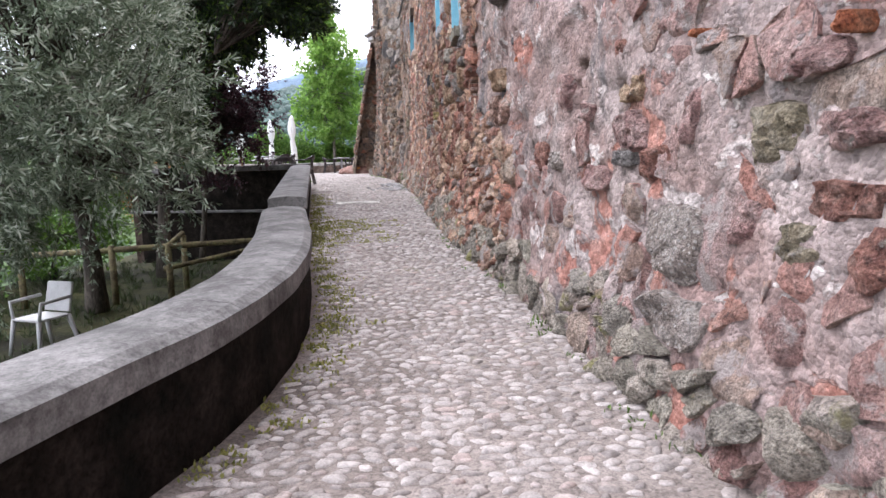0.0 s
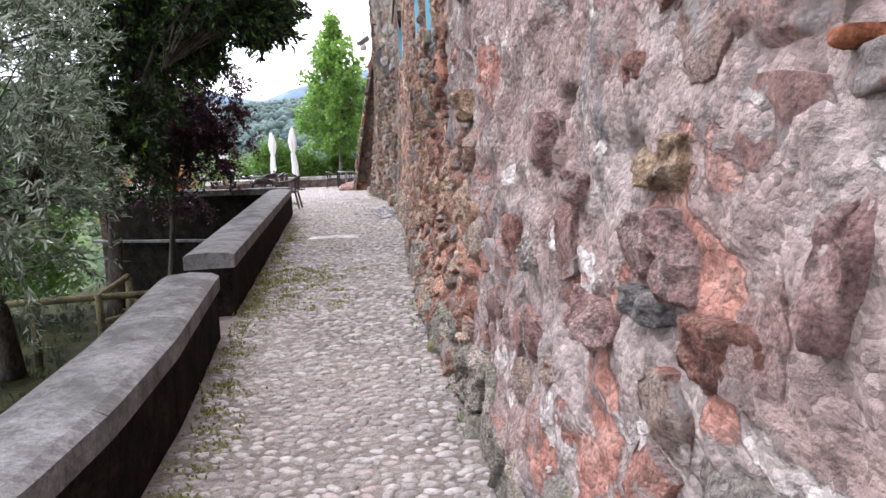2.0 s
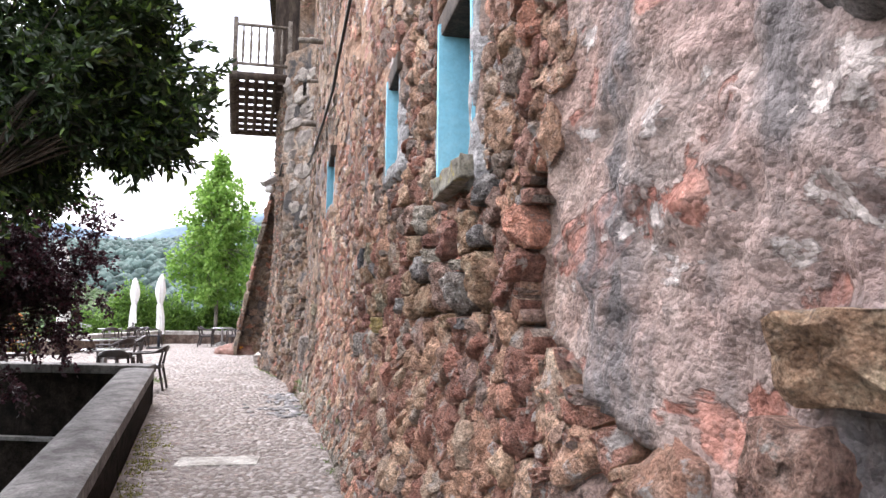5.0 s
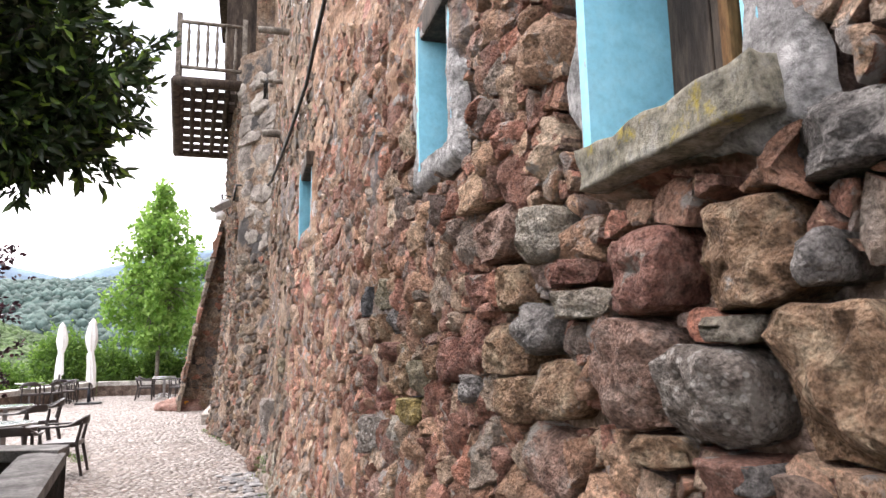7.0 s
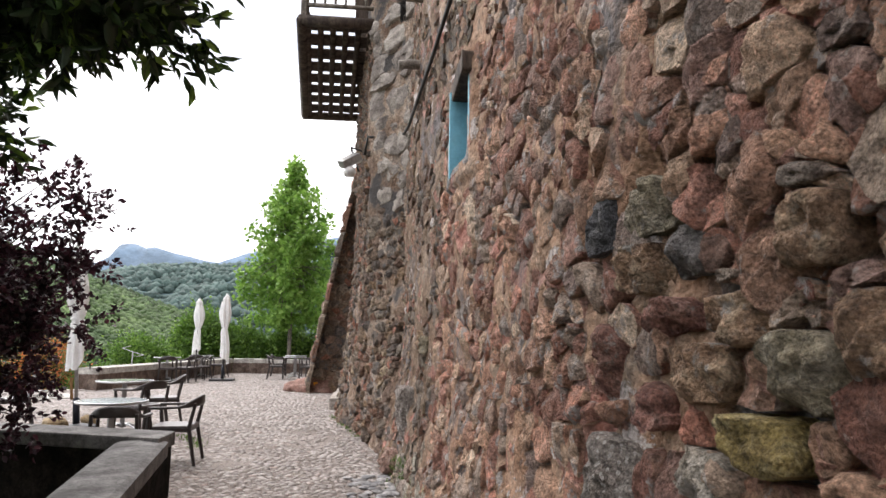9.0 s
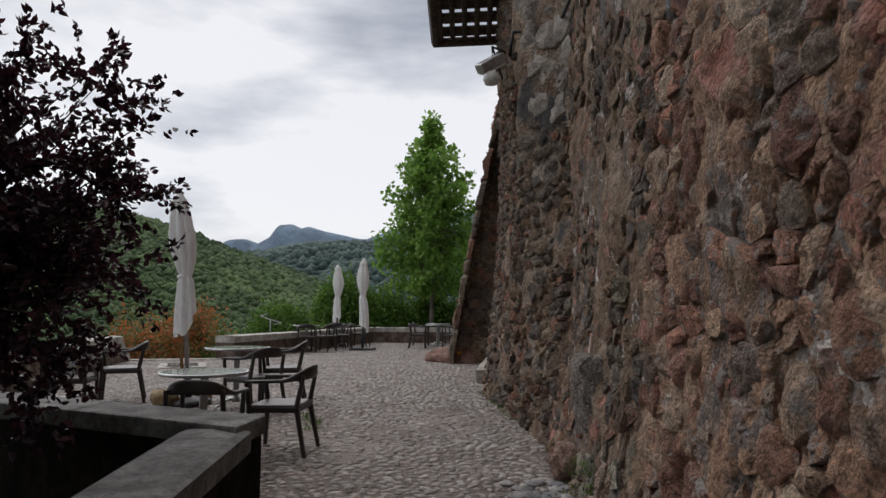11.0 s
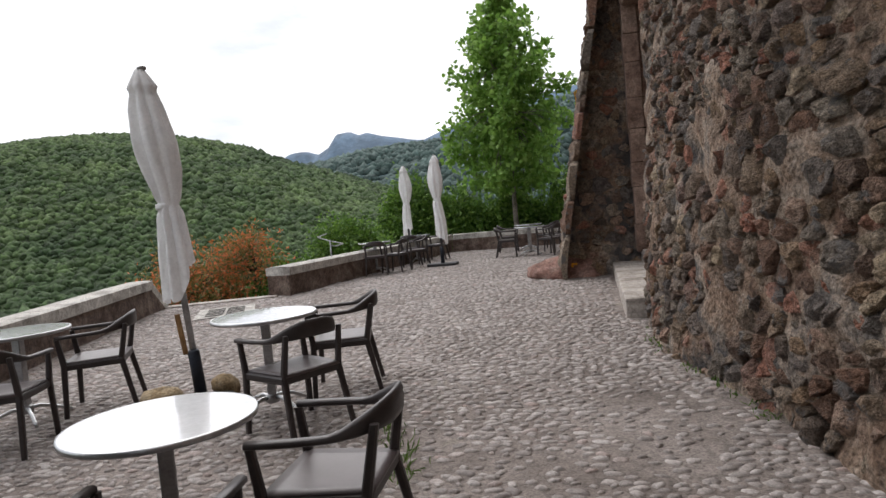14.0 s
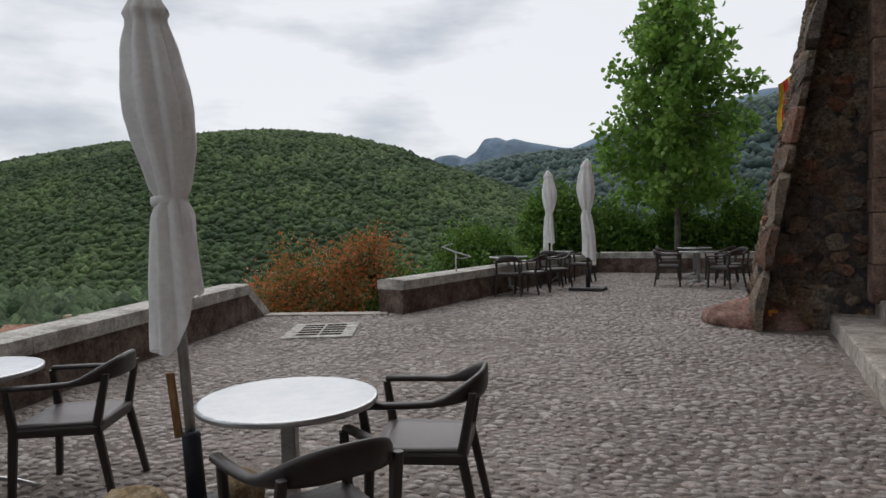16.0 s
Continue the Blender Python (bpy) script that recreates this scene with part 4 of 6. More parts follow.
ground = field("ground", -1500, 1500, -1500, 1800, 2, 2, lambda x, y: -18.5, M_grass, "green valley floor reaching the horizon")
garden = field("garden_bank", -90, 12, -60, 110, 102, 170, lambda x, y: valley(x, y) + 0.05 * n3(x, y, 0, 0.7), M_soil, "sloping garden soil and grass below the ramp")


def ridge(y, table, x0, x1, n, depth, low, material, name, label, rough=2.0):
    """A long hill: a crest line of (x, z), falling towards and away from the walk."""
    xs, zs = [p[0] for p in table], [p[1] for p in table]
    verts, faces, rows = [], [], 14
    for j in range(rows + 1):
        f = j / rows
        for i in range(n + 1):
            x = x0 + (x1 - x0) * i / n
            crest = float(np.interp(x, xs, zs))
            k = math.sin(min(f * 1.25, 1.0) * math.pi / 2) ** 1.25 if f < 0.8 else 1 - (f - 0.8) * 2.0
            z = low + (crest - low) * k + rough * n3(x * 0.02, f * 6, 0.0) * (1 - abs(2 * f - 1.6) * 0.4)
            verts.append((x, y - depth * (0.8 - f), z))
    for j in range(rows):
        for i in range(n):
            a = j * (n + 1) + i
            faces.append((a, a + 1, a + n + 2, a + n + 1))
    me = mesh_of(name, verts, faces, True)
    return tagged(part(name, me, material), label, "hill", kind="structure"), me


HILL = ((-900, 15), (-620, 46), (-533, 57), (-469, 66), (-411, 70), (-360, 68.5), (-310, 69.5), (-285, 68), (-240, 59), (-200, 48), (-178, 39), (-150, 30), (-100, 12), (-60, 0), (200, -15))
hill, hill_me = ridge(400, HILL, -900, 250, 120, 330, -19, M_wood, "near_hill", "rounded hill covered in dense green woods", 3)
HILL2 = ((-900, 30), (-560, 95), (-452, 84), (-380, 90), (-290, 103), (-230, 97), (-164, 108), (0, 150), (300, 210), (700, 240))
hill2, hill2_me = ridge(1000, HILL2, -900, 700, 80, 380, -19, M_far, "middle_hill", "second wooded ridge, haze painted into its green", 5)
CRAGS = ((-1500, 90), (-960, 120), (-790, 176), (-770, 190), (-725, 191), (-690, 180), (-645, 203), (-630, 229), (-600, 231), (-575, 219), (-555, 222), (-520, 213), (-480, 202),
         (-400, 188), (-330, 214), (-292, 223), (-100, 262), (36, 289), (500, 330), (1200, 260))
crag, _ = ridge(1700, CRAGS, -1500, 1200, 260, 300, -19, M_crag, "distant_crags", "mountain ridge with rocky summits, blue-grey from painted haze", 3)


def blob(r, lumps=0.28, seed=0):
    """A low lumpy tree crown as a unit mesh."""
    bm = bmesh.new()
    bmesh.ops.create_icosphere(bm, subdivisions=1, radius=1.0)
    rr = np.random.default_rng(seed)
    for v in bm.verts:
        v.co *= 1 + rr.normal(0, lumps * 0.6)
        v.co.z = max(v.co.z, -0.45) * 0.95
    vs = np.array([v.co[:] for v in bm.verts])
    fs = np.array([[v.index for v in f.verts] for f in bm.faces])
    bm.free()
    return vs * r, fs


def scatter_blobs(name, places, sizes, material, label, tall=1.0, category="trees"):
    kinds = [blob(1.0, seed=s) for s in range(6)]
    verts, faces, o = [], [], 0
    for i, (p, s) in enumerate(zip(places, sizes)):
        vs, fs = kinds[i % 6]
        a = rng.uniform(0, 6.28)
        c, q = math.cos(a), math.sin(a)
        rot = np.array(((c, -q, 0), (q, c, 0), (0, 0, tall)))
        verts.append(vs @ rot.T * s + np.array(p))
        faces.append(fs + o)
        o += len(vs)
    me = mesh_of(name, np.vstack(verts), np.vstack(faces), True)
    return tagged(part(name, me, material), label, category, kind="stuff")


# Near hill crowns are lightened to put a little haze into their colour.
M_crowns = surface("hazed_woodland_crowns", ((0.3, (0.030, 0.057, 0.020)), (0.5, (0.054, 0.089, 0.031)), (0.7, (0.089, 0.132, 0.046))), scale=0.02, fine=0.9, relief=1.0, grain=0.5, distance=0.8,
                   rand=0.3, rand_kind="island")
M_crowns_pale = surface("poplar_crowns", ((0.3, (0.046, 0.081, 0.034)), (0.5, (0.075, 0.115, 0.052)), (0.7, (0.103, 0.149, 0.063))), scale=0.05, fine=1.2, relief=1.0, grain=0.5, distance=0.8,
                        rand=0.35, rand_kind="island")


def on_mesh(me, count, ok, seed):
    r = np.random.default_rng(seed)
    co = np.array([v.co[:] for v in me.vertices])
    polys = [p.vertices[:] for p in me.polygons]
    polys = [p for p in polys if ok(co[list(p)].mean(0))]
    area = np.array([np.linalg.norm(np.cross(co[p[1]] - co[p[0]], co[p[3]] - co[p[0]])) for p in polys])
    pick = r.choice(len(polys), count, p=area / area.sum())
    out = []
    for k in pick:
        a, b, c, d = (co[i] for i in polys[k])
        u, v = r.random(2)
        out.append(a * (1 - u) * (1 - v) + b * u * (1 - v) + c * u * v + d * (1 - u) * v)
    return np.array(out), r


spots, r5 = on_mesh(hill_me, 40000, lambda c: -760 < c[0] < 120 and c[1] < 425, 3)
scatter_blobs("hill_woods", spots, r5.uniform(0.9, 2.3, len(spots)) * np.where(spots[:, 1] > 280, 1.2, 1.0), M_crowns, "dense green broadleaf woods over a hillside")
spots, r5 = on_mesh(hill2_me, 5000, lambda c: -620 < c[0] < 300 and c[1] < 1010, 4)
# Far woods carry the haze in their base colour.
M_crowns_far = surface("woodland_haze_painted", ((0.3, (0.045, 0.075, 0.065)), (0.5, (0.065, 0.10, 0.09)), (0.7, (0.085, 0.125, 0.11))), scale=0.01, fine=0.3, relief=0.8, grain=0.35, distance=2,
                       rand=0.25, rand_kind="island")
scatter_blobs("far_woods", spots, r5.uniform(5, 10, len(spots)), M_crowns_far, "woods on a far ridge, haze put into their colour")
r6 = np.random.default_rng(9)
spots = []
for _ in range(1500):
    y = r6.uniform(60, 135)
    x = r6.uniform(-230, -4) * y / 130 - 8
    spots.append((x, y, -18.5 + r6.uniform(1, 4)))
spots = np.array(spots)
scatter_blobs("riverside_woods", spots, r6.uniform(1.4, 3.2, len(spots)), M_crowns_pale, "pale green riverside poplars in the valley", tall=1.7)

# ---- portal, pilaster and buttress at the wall's end ----
def tower_x(y, z):
    foot = float(np.interp(y, (13.2, 13.6, 14.4, 16.0, 16.8, 18.25), (-0.10, -0.36, -0.53, -0.98, -1.10, -1.06)))
    face = float(np.interp(y, (13.2, 13.7, 14.0, 14.5, 14.7, 16.5, 18.25), (0.25, 0.02, -0.14, -0.52, -0.58, -0.74, -0.88)))
    k = min(max((z - gz(y)) / 3.4, 0.0), 1.0)
    return foot + (face - foot) * (1 - (1 - k) ** 1.5) + 0.04 * n3(y, z, 2.0, 0.8)


def tower_mesh():
    ys, zs = np.linspace(13.25, 18.25, 90), np.concatenate([np.arange(0.9, 5.6, 0.07), np.arange(5.6, 8.3, 0.16)])
    verts, faces, nz = [], [], len(zs)
    for y in ys:
        for z in zs:
            rough = 0.06 * n3(y, z, 21.0, 2.4) + 0.035 * n3(y, z, 14.0, 6.0) + 0.015 * n3(y, z, 19.0, 15.0)
            verts.append((tower_x(y, z) - rough, y, z))
    for j in range(len(ys) - 1):
        for i in range(nz - 1):
            a = j * nz + i
            faces.append((a, a + 1, a + nz + 1, a + nz))

    def end_face(col, y, flip):
        o, m = len(verts), 9
        for z in zs:
            x0 = verts[col * nz + len([q for q in zs if q < z])][0]
            for k in range(m + 1):
                x = x0 + (1.2 - x0) * k / m
                verts.append((x, y + (0.05 * n3(x, z, 31.0, 2.5) + 0.03 * n3(x, z, 8.0, 7.0)) * (k > 0), z))
        for i in range(nz - 1):
            for k in range(m):
                a = o + i * (m + 1) + k
                q = (a, a + 1, a + m + 2, a + m + 1)
                faces.append(q if not flip else tuple(reversed(q)))
    end_face(0, 13.25, False)
    end_face(len(ys) - 1, 18.25, True)
    o = len(verts)
    verts.extend(((-0.50, 14.5, zs[-1]), (1.2, 13.25, zs[-1]), (1.2, 18.25, zs[-1]), (-0.9, 18.25, zs[-1])))
    faces.append((o, o + 1, o + 2, o + 3))
    return mesh_of("wall_tower", verts, faces, True)


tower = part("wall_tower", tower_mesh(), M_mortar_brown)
tagged(tower, "projecting brown rubble wall beside the portal", "wall", kind="structure")
upper = part("wall_upper", box(-0.35, 14.6, 8.2, 3.0, 30.0, 13.0), M_mortar)
tagged(upper, "upper wall of worn pinkish rubble", "wall", kind="structure")
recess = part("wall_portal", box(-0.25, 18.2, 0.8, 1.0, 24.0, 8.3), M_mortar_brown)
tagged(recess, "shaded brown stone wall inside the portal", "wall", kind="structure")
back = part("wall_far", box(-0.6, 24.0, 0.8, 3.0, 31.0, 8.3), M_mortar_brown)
tagged(back, "brown rubble wall behind the buttress", "wall", kind="structure")


def buttress_mesh():
    """A battered buttress, wide at its foot."""
    zs = np.arange(1.1, 8.2, 0.09)
    verts, faces, ring = [], [], []
    for z in zs:
        h = z - 1.5
        left = -2.17 + max(h, 0) * 0.165 + 0.012 * max(h, 0) ** 1.5
        left = min(left, -0.75)
        y0, y1, x1 = 22.25 + max(h, 0) * 0.02, 24.2, -0.45
        loop = [(x1, y0)] + [(x1 + (left - x1) * k / 14, y0) for k in range(1, 15)] + [(left, y0 + (y1 - y0) * k / 10) for k in range(1, 11)]
        ring.append(len(loop))
        for i, (x, y) in enumerate(loop):
            q = 0.07 * n3(x, z, y, 2.2) + 0.045 * n3(x, z, y + 4, 5.5) + 0.02 * n3(x, z, y, 13)
            verts.append((x + (q if x < x1 - 0.01 else 0) * (1 if i > 10 else 0.3), y - q * (i < 15), z))
    n = ring[0]
    for j in range(len(zs) - 1):
        for i in range(n - 1):
            a = j * n + i
            faces.append((a, a + 1, a + n + 1, a + n))
    return mesh_of("buttress", verts, faces, True)


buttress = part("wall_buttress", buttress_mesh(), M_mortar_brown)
tagged(buttress, "leaning dark rubble buttress with a broad foot", "buttress", kind="structure")

jamb = thing("portal_jamb", "tall dressed brown stone jamb of an arched portal", "portal", kind="structure")
z = 1.7
for k in range(9):
    hh = (0.46, 0.62, 0.40, 0.55, 0.5, 0.58, 0.46, 0.5, 0.48)[k]
    part("jamb_stone", box(-0.88 + 0.012 * (k % 2), 21.86, z, -0.62, 22.24, z + hh - 0.006, 0.02), M_jamb, jamb)
    part("jamb_stone", box(-0.618, 21.90 + 0.006 * (k % 2), z, -0.24, 22.24, z + hh - 0.006, 0.012), M_jamb, jamb)
    z += hh
arch = bmesh.new()
for k in range(9):
    a = math.pi / 2 * k / 9
    m = pose(-0.55, 20.1, 5.72) @ pose(0, 0, 0, math.degrees(a), 0, 0)
    box(-0.3, 1.48, 0.0, 0.3, 1.95, 0.27, 0.01, arch, m)
part("arch_ring", arch, M_jamb, jamb)

steps = thing("portal_steps", "two worn pale stone steps before a portal", "steps", kind="structure")
for k, (y0, y1) in enumerate(((17.95, 19.6), (19.606, 21.3), (21.306, 22.6))):
    part("step_stone", box(-1.30 + 0.01 * k, y0, 1.0, -0.70, y1, gz(20) + 0.21 - 0.004 * k, 0.02), M_step, steps)
part("step_stone", box(-0.80, 18.3, 1.0, -0.2, 22.2, gz(20) + 0.42, 0.02), M_step, steps)

mound = bmesh.new()
bmesh.ops.create_icosphere(mound, subdivisions=4, radius=1.0)
for v in mound.verts:
    p = v.co.copy()
    v.co = Vector((p.x * 0.72, p.y * 0.55, p.z * 0.36)) * (1 + 0.30 * n3(p.x, p.y, p.z, 1.6) + 0.10 * n3(p.x, p.y, p.z, 5))
ob = part("bedrock", shade_smooth(mound), M_redrock)
ob.matrix_world = pose(-2.02, 22.52, gz(22))
tagged(ob, "red bedrock outcrop under the buttress foot", "rock", kind="structure")
arrow = bmesh.new()
box(-0.05, 0, -0.018, 0.05, 0.004, 0.018, 0, arrow)
box(-0.05, 0, -0.055, -0.015, 0.004, -0.018, 0, arrow)
ob = part("arrow_mark", arrow, M_orange)
ob.matrix_world = pose(-1.93, 21.975, gz(22) + 0.24, -12, 0, 0)
tagged(ob, "small painted orange waymark arrow on the red rock", "waymark")

# ---- window reveals, sills and shutters ----
def window_at(n, far, width, sill, head, deep, shutter):
    root = thing("window_%d" % n, "small deep window with sky-blue limewashed jambs", "window", kind="structure")
    y0, y1 = far - width, far
    xo = wall_x((y0 + y1) / 2, (sill + head) / 2)
    xo0, xo1 = wall_x(y0, sill) + 0.0, wall_x(y1, sill) + 0.0
    part("jamb", box(xo1 - 0.034, y1, sill - 0.05, xo + deep, y1 + 0.05, head + 0.08), M_blue, root, "sky-blue limewashed jamb")
    part("jamb", box(xo0 - 0.02, y0 - 0.05, sill - 0.05, xo + deep, y0, head + 0.08), M_blue, root, "sky-blue limewashed jamb")
    part("lintel", box(xo1 - 0.02, y0 - 0.12, head, xo + deep, y1 + 0.10, head + 0.16, 0.02), M_darkwood, root, "dark timber lintel")
    part("reveal_floor", box(xo + 0.02, y0, sill - 0.06, xo + deep, y1, sill - 0.01), M_ashlar, root)
    loop = []
    for k in range(96):
        f = k / 24
        e, q = int(f), f - int(f)
        loop.append(((y0 + (y1 - y0) * q, sill), (y1, sill + (head - sill) * q), (y1 - (y1 - y0) * q, head), (y0, head - (head - sill) * q))[e])
    v, fc, cy, cz = [], [], (y0 + y1) / 2, (sill + head) / 2
    for ring in range(6):
        for k, (y, z) in enumerate(loop):
            reach = (0.13 + 0.11 * n3(y, z, n * 5.0, 4.0) + 0.05 * n3(y, z, n * 5.0, 13.0)) * ring / 5 + 0.006
            dy, dz = (y - cy) / (width / 2), (z - cz) / ((head - sill) / 2)
            y2, z2 = y + reach * max(-1.0, min(1.0, dy ** 3)), z + reach * max(-1.0, min(1.0, dz ** 3))
            v.append((wall_x(y2, z2) - (0.03 + 0.014 * n3(y2, z2, 6.0, 5.0) + 0.010 * n3(y2, z2, 2.0, 17.0)) * (1 - (ring / 5) ** 4) + (0.03 if ring == 5 else 0.0), y2, z2))
    for ring in range(5):
        for k in range(96):
            a, b = ring * 96 + k, ring * 96 + (k + 1) % 96
            fc.append((a, a + 96, b + 96, b))
    part("surround", mesh_of("surround", v, fc, True), M_surround, root, "pale grey plaster surround")
    if shutter:
        ledge = box(xo0 - 0.10, y0 - 0.10, sill - 0.135, xo + 0.06, y1 + 0.04, sill - 0.012)
        bmesh.ops.subdivide_edges(ledge, edges=list(ledge.edges), cuts=9, use_grid_fill=True)
        for w in ledge.verts:
            p = w.co
            w.co = p + Vector((0.022 * n3(p.x, p.y, p.z, 8.0) + 0.012 * n3(p.x, p.y, p.z, 22.0), 0.02 * n3(p.y, p.z, p.x, 7.0), 0.016 * n3(p.z, p.x, p.y, 9.0) + 0.01 * n3(p.z, p.x, p.y, 25.0)))
        part("window_sill", shade_smooth(ledge), M_sill, root, "rough lichened stone sill")
    if shutter:
        w = width / 3
        for k in range(3):
            part("shutter_board", box(xo + deep - 0.03, y0 + k * w + 0.004, sill - 0.01, xo + deep, y0 + (k + 1) * w - 0.004, head, 0.006), M_darkwood, root)
        part("shutter_batten", box(xo + deep - 0.075, y0 + width * 0.46, sill - 0.01, xo + deep - 0.03, y0 + width * 0.53, head, 0.012), M_orangewood, root, "orange-brown twisted batten")
    else:
        part("shutter_board", box(xo + deep - 0.03, y0, sill - 0.01, xo + deep, y1, head, 0.004), M_darkwood, root)


M_sill = surface("lichened_sill_stone", ((0.3, (0.12, 0.11, 0.08)), (0.5, (0.22, 0.20, 0.155)), (0.7, (0.28, 0.27, 0.24))), scale=6, fine=40, relief=0.9, grain=0.5,
                 stain=(0.30, 0.24, 0.05), stain_scale=7, stain_range=(0.58, 0.66))
M_surround = surface("grey_lime_plaster", ((0.3, (0.24, 0.23, 0.225)), (0.5, (0.38, 0.365, 0.36)), (0.7, (0.50, 0.485, 0.475))), scale=5, fine=45, relief=1.0, grain=0.35, distance=0.04, mottle=0.3, pits=0.3)
M_orangewood = surface("orange_brown_wood", ((0.3, (0.12, 0.06, 0.025)), (0.5, (0.22, 0.12, 0.05)), (0.7, (0.3, 0.18, 0.08))), scale=8, fine=50, relief=0.5, stretch=(1, 1, 0.2))
for n, (far, width, sill, head) in enumerate(WINDOWS):
    window_at(n + 1, far, width, sill, head, (0.28, 0.36, 0.34)[n], n == 0)


# ---- balcony, beams, cable and lamp high on the wall ----
def balcony():
    root = thing("balcony", "dark weathered timber balcony with turned balusters", "balcony")
    # the deck follows the wall: outer edge from (-1.70, 14.8) to (-2.14, 19.4)
    def at(u, v):
        return (-0.55 - 0.28 * v + u * (-1.15 - 0.16 * v), 14.8 + 4.6 * v)
    rows = 8
    for k in range(rows):
        v0, v1 = k / rows + 0.017, (k + 1) / rows - 0.017
        (a, b), (c, d) = at(0, v0), at(1, v0)
        (e, f), (g, h) = at(1, v1), at(0, v1)
        slab = bmesh.new()
        lo = [slab.verts.new((x, y, 7.76)) for x, y in ((a, b), (c, d), (e, f), (g, h))]
        hi = [slab.verts.new((x, y, 7.78)) for x, y in ((a, b), (c, d), (e, f), (g, h))]
        slab.faces.new(lo)
        slab.faces.new(list(reversed(hi)))
        for i in range(4):
            slab.faces.new((lo[i], hi[i], hi[(i + 1) % 4], lo[(i + 1) % 4]))
        part("deck_board", slab, M_darkwood, root)
    for k in range(6):
        u = 0.06 + k * 0.176
        p, q = at(u, -0.01), at(u, 1.01)
        part("joist", tube_mesh("joist", ((p[0], p[1], 7.70), (q[0], q[1], 7.70)), (0.05, 0.05), 6), M_darkwood, root)
    for v in (0.0, 1.0):
        p, q = at(0, v), at(1.02, v)
        part("beam", tube_mesh("beam", ((p[0], p[1], 7.68), (q[0], q[1], 7.68)), (0.09, 0.09), 6), M_darkwood, root)
    p, q = at(1.02, -0.01), at(1.02, 1.01)
    part("beam", tube_mesh("beam", ((p[0], p[1], 7.68), (q[0], q[1], 7.68)), (0.09, 0.09), 6), M_darkwood, root)
    for z0 in (7.95, 8.83):
        p, q, s = at(1.0, 1.0), at(1.0, 0.0), at(0.0, 0.0)
        part("rail", tube_mesh("rail", ((p[0], p[1], z0), (q[0], q[1], z0)), (0.035, 0.035), 6), M_greywood, root)
        part("rail", tube_mesh("rail", ((q[0], q[1], z0), (s[0], s[1], z0)), (0.035, 0.035), 6), M_greywood, root)
    for u, v in ((1, 0), (0, 0), (1, 0.5), (1, 1)):
        p = at(u, v)
        part("post", box(p[0] - 0.045, p[1] - 0.045, 7.7, p[0] + 0.045, p[1] + 0.045, 8.98, 0.008), M_greywood, root)
    prof = [(0.018, 0.0), (0.022, 0.10), (0.034, 0.16), (0.020, 0.22), (0.036, 0.40), (0.022, 0.58), (0.034, 0.68), (0.018, 0.74), (0.018, 0.86)]
    v, f = lathe(prof, 8)
    me = mesh_of("baluster", v, f, True)
    spots = [(k / 7, 0) for k in range(1, 7)] + [(1, k / 22) for k in range(1, 22)]
    for u, w in spots:
        p = at(u, w)
        ob = part("baluster", me, M_greywood, root)
        ob.location = (p[0], p[1], 7.96)
    # timber front behind the balcony and its eave
    part("loggia_wall", box(-0.95, 16.2, 7.8, -0.36, 20.5, 11.4), M_darkwood, root, "dark boarded loggia wall")
    eave = box(-1.25, 15.2, 11.2, -0.3, 20.6, 11.32)
    part("eave", eave, M_darkwood, root)
    return root


balcony()


def wall_beam(y, z, out, r, label="short grey timber beam end set in the wall"):
    x = wall_x(y, z)
    ob = part("beam_end", tube_mesh("beam_end", ((x + 0.2, y, z), (x - out * 0.5, y - 0.02, z - 0.01), (x - out, y - 0.03, z - 0.02)), (r, r, r * 0.9), 7), M_greywood)
    return tagged(ob, label, "beam")


for y, z, out, r in ((11.6, 7.25, 0.42, 0.05), (12.2, 6.75, 0.32, 0.035), (12.5, 6.05, 0.26, 0.06)):
    wall_beam(y, z, out, r)

cable_pts = []
for y, z in ((5.6, 9.2), (6.8, 7.6), (7.8, 6.6), (9.0, 6.05), (9.8, 5.75), (11.0, 5.55), (13.2, 5.50), (14.35, 5.66)):
    cable_pts.append((wall_x(y, z) - 0.06, y, z))
cable_pts += [(-0.25, 14.5, 5.72), (-0.62, 14.5, 5.72), (-0.66, 14.56, 5.45)]
ob = part("cable", tube_mesh("cable", cable_pts, [0.022] * len(cable_pts), 6), M_cable)
tagged(ob, "black cable sagging across the rubble wall", "cable")
coil = []
for k in range(40):
    a = k * 0.9
    coil.append((wall_x(12.2, 6.6) - 0.24 - 0.03 * math.sin(k), 12.2 + 0.13 * math.cos(a) + 0.02 * math.sin(k * 3), 6.62 + 0.16 * math.sin(a)))
ob = part("wire_coil", tube_mesh("wire_coil", coil, [0.006] * 40, 4), M_cable)
tagged(ob, "tangled coil of black wire hung on a beam end", "wire")

lamp = thing("floodlight", "grey outdoor floodlight on a bracket", "floodlight", (-0.86, 14.42, 5.30), 20)
part("bracket", joined("bracket", [tube(((0.20, 0.12, 0.22), (0.0, 0.0, 0.22), (0.0, 0, 0.0)), (0.015,) * 3, 6), tube(((0.0, 0.0, 0.22), (0.16, 0.1, -0.12)), (0.012,) * 2, 6)]), M_cable, lamp)
hb = box(-0.16, -0.10, -0.06, 0.16, 0.10, 0.06, 0.02)
bmesh.ops.transform(hb, verts=hb.verts, matrix=pose(-0.02, 0, 0.02, 18, -32, 0))
part("housing", hb, M_metal, lamp)
hb = box(-0.14, -0.09, -0.075, 0.14, 0.09, -0.055, 0.005)
bmesh.ops.transform(hb, verts=hb.verts, matrix=pose(-0.02, 0, 0.02, 18, -32, 0))
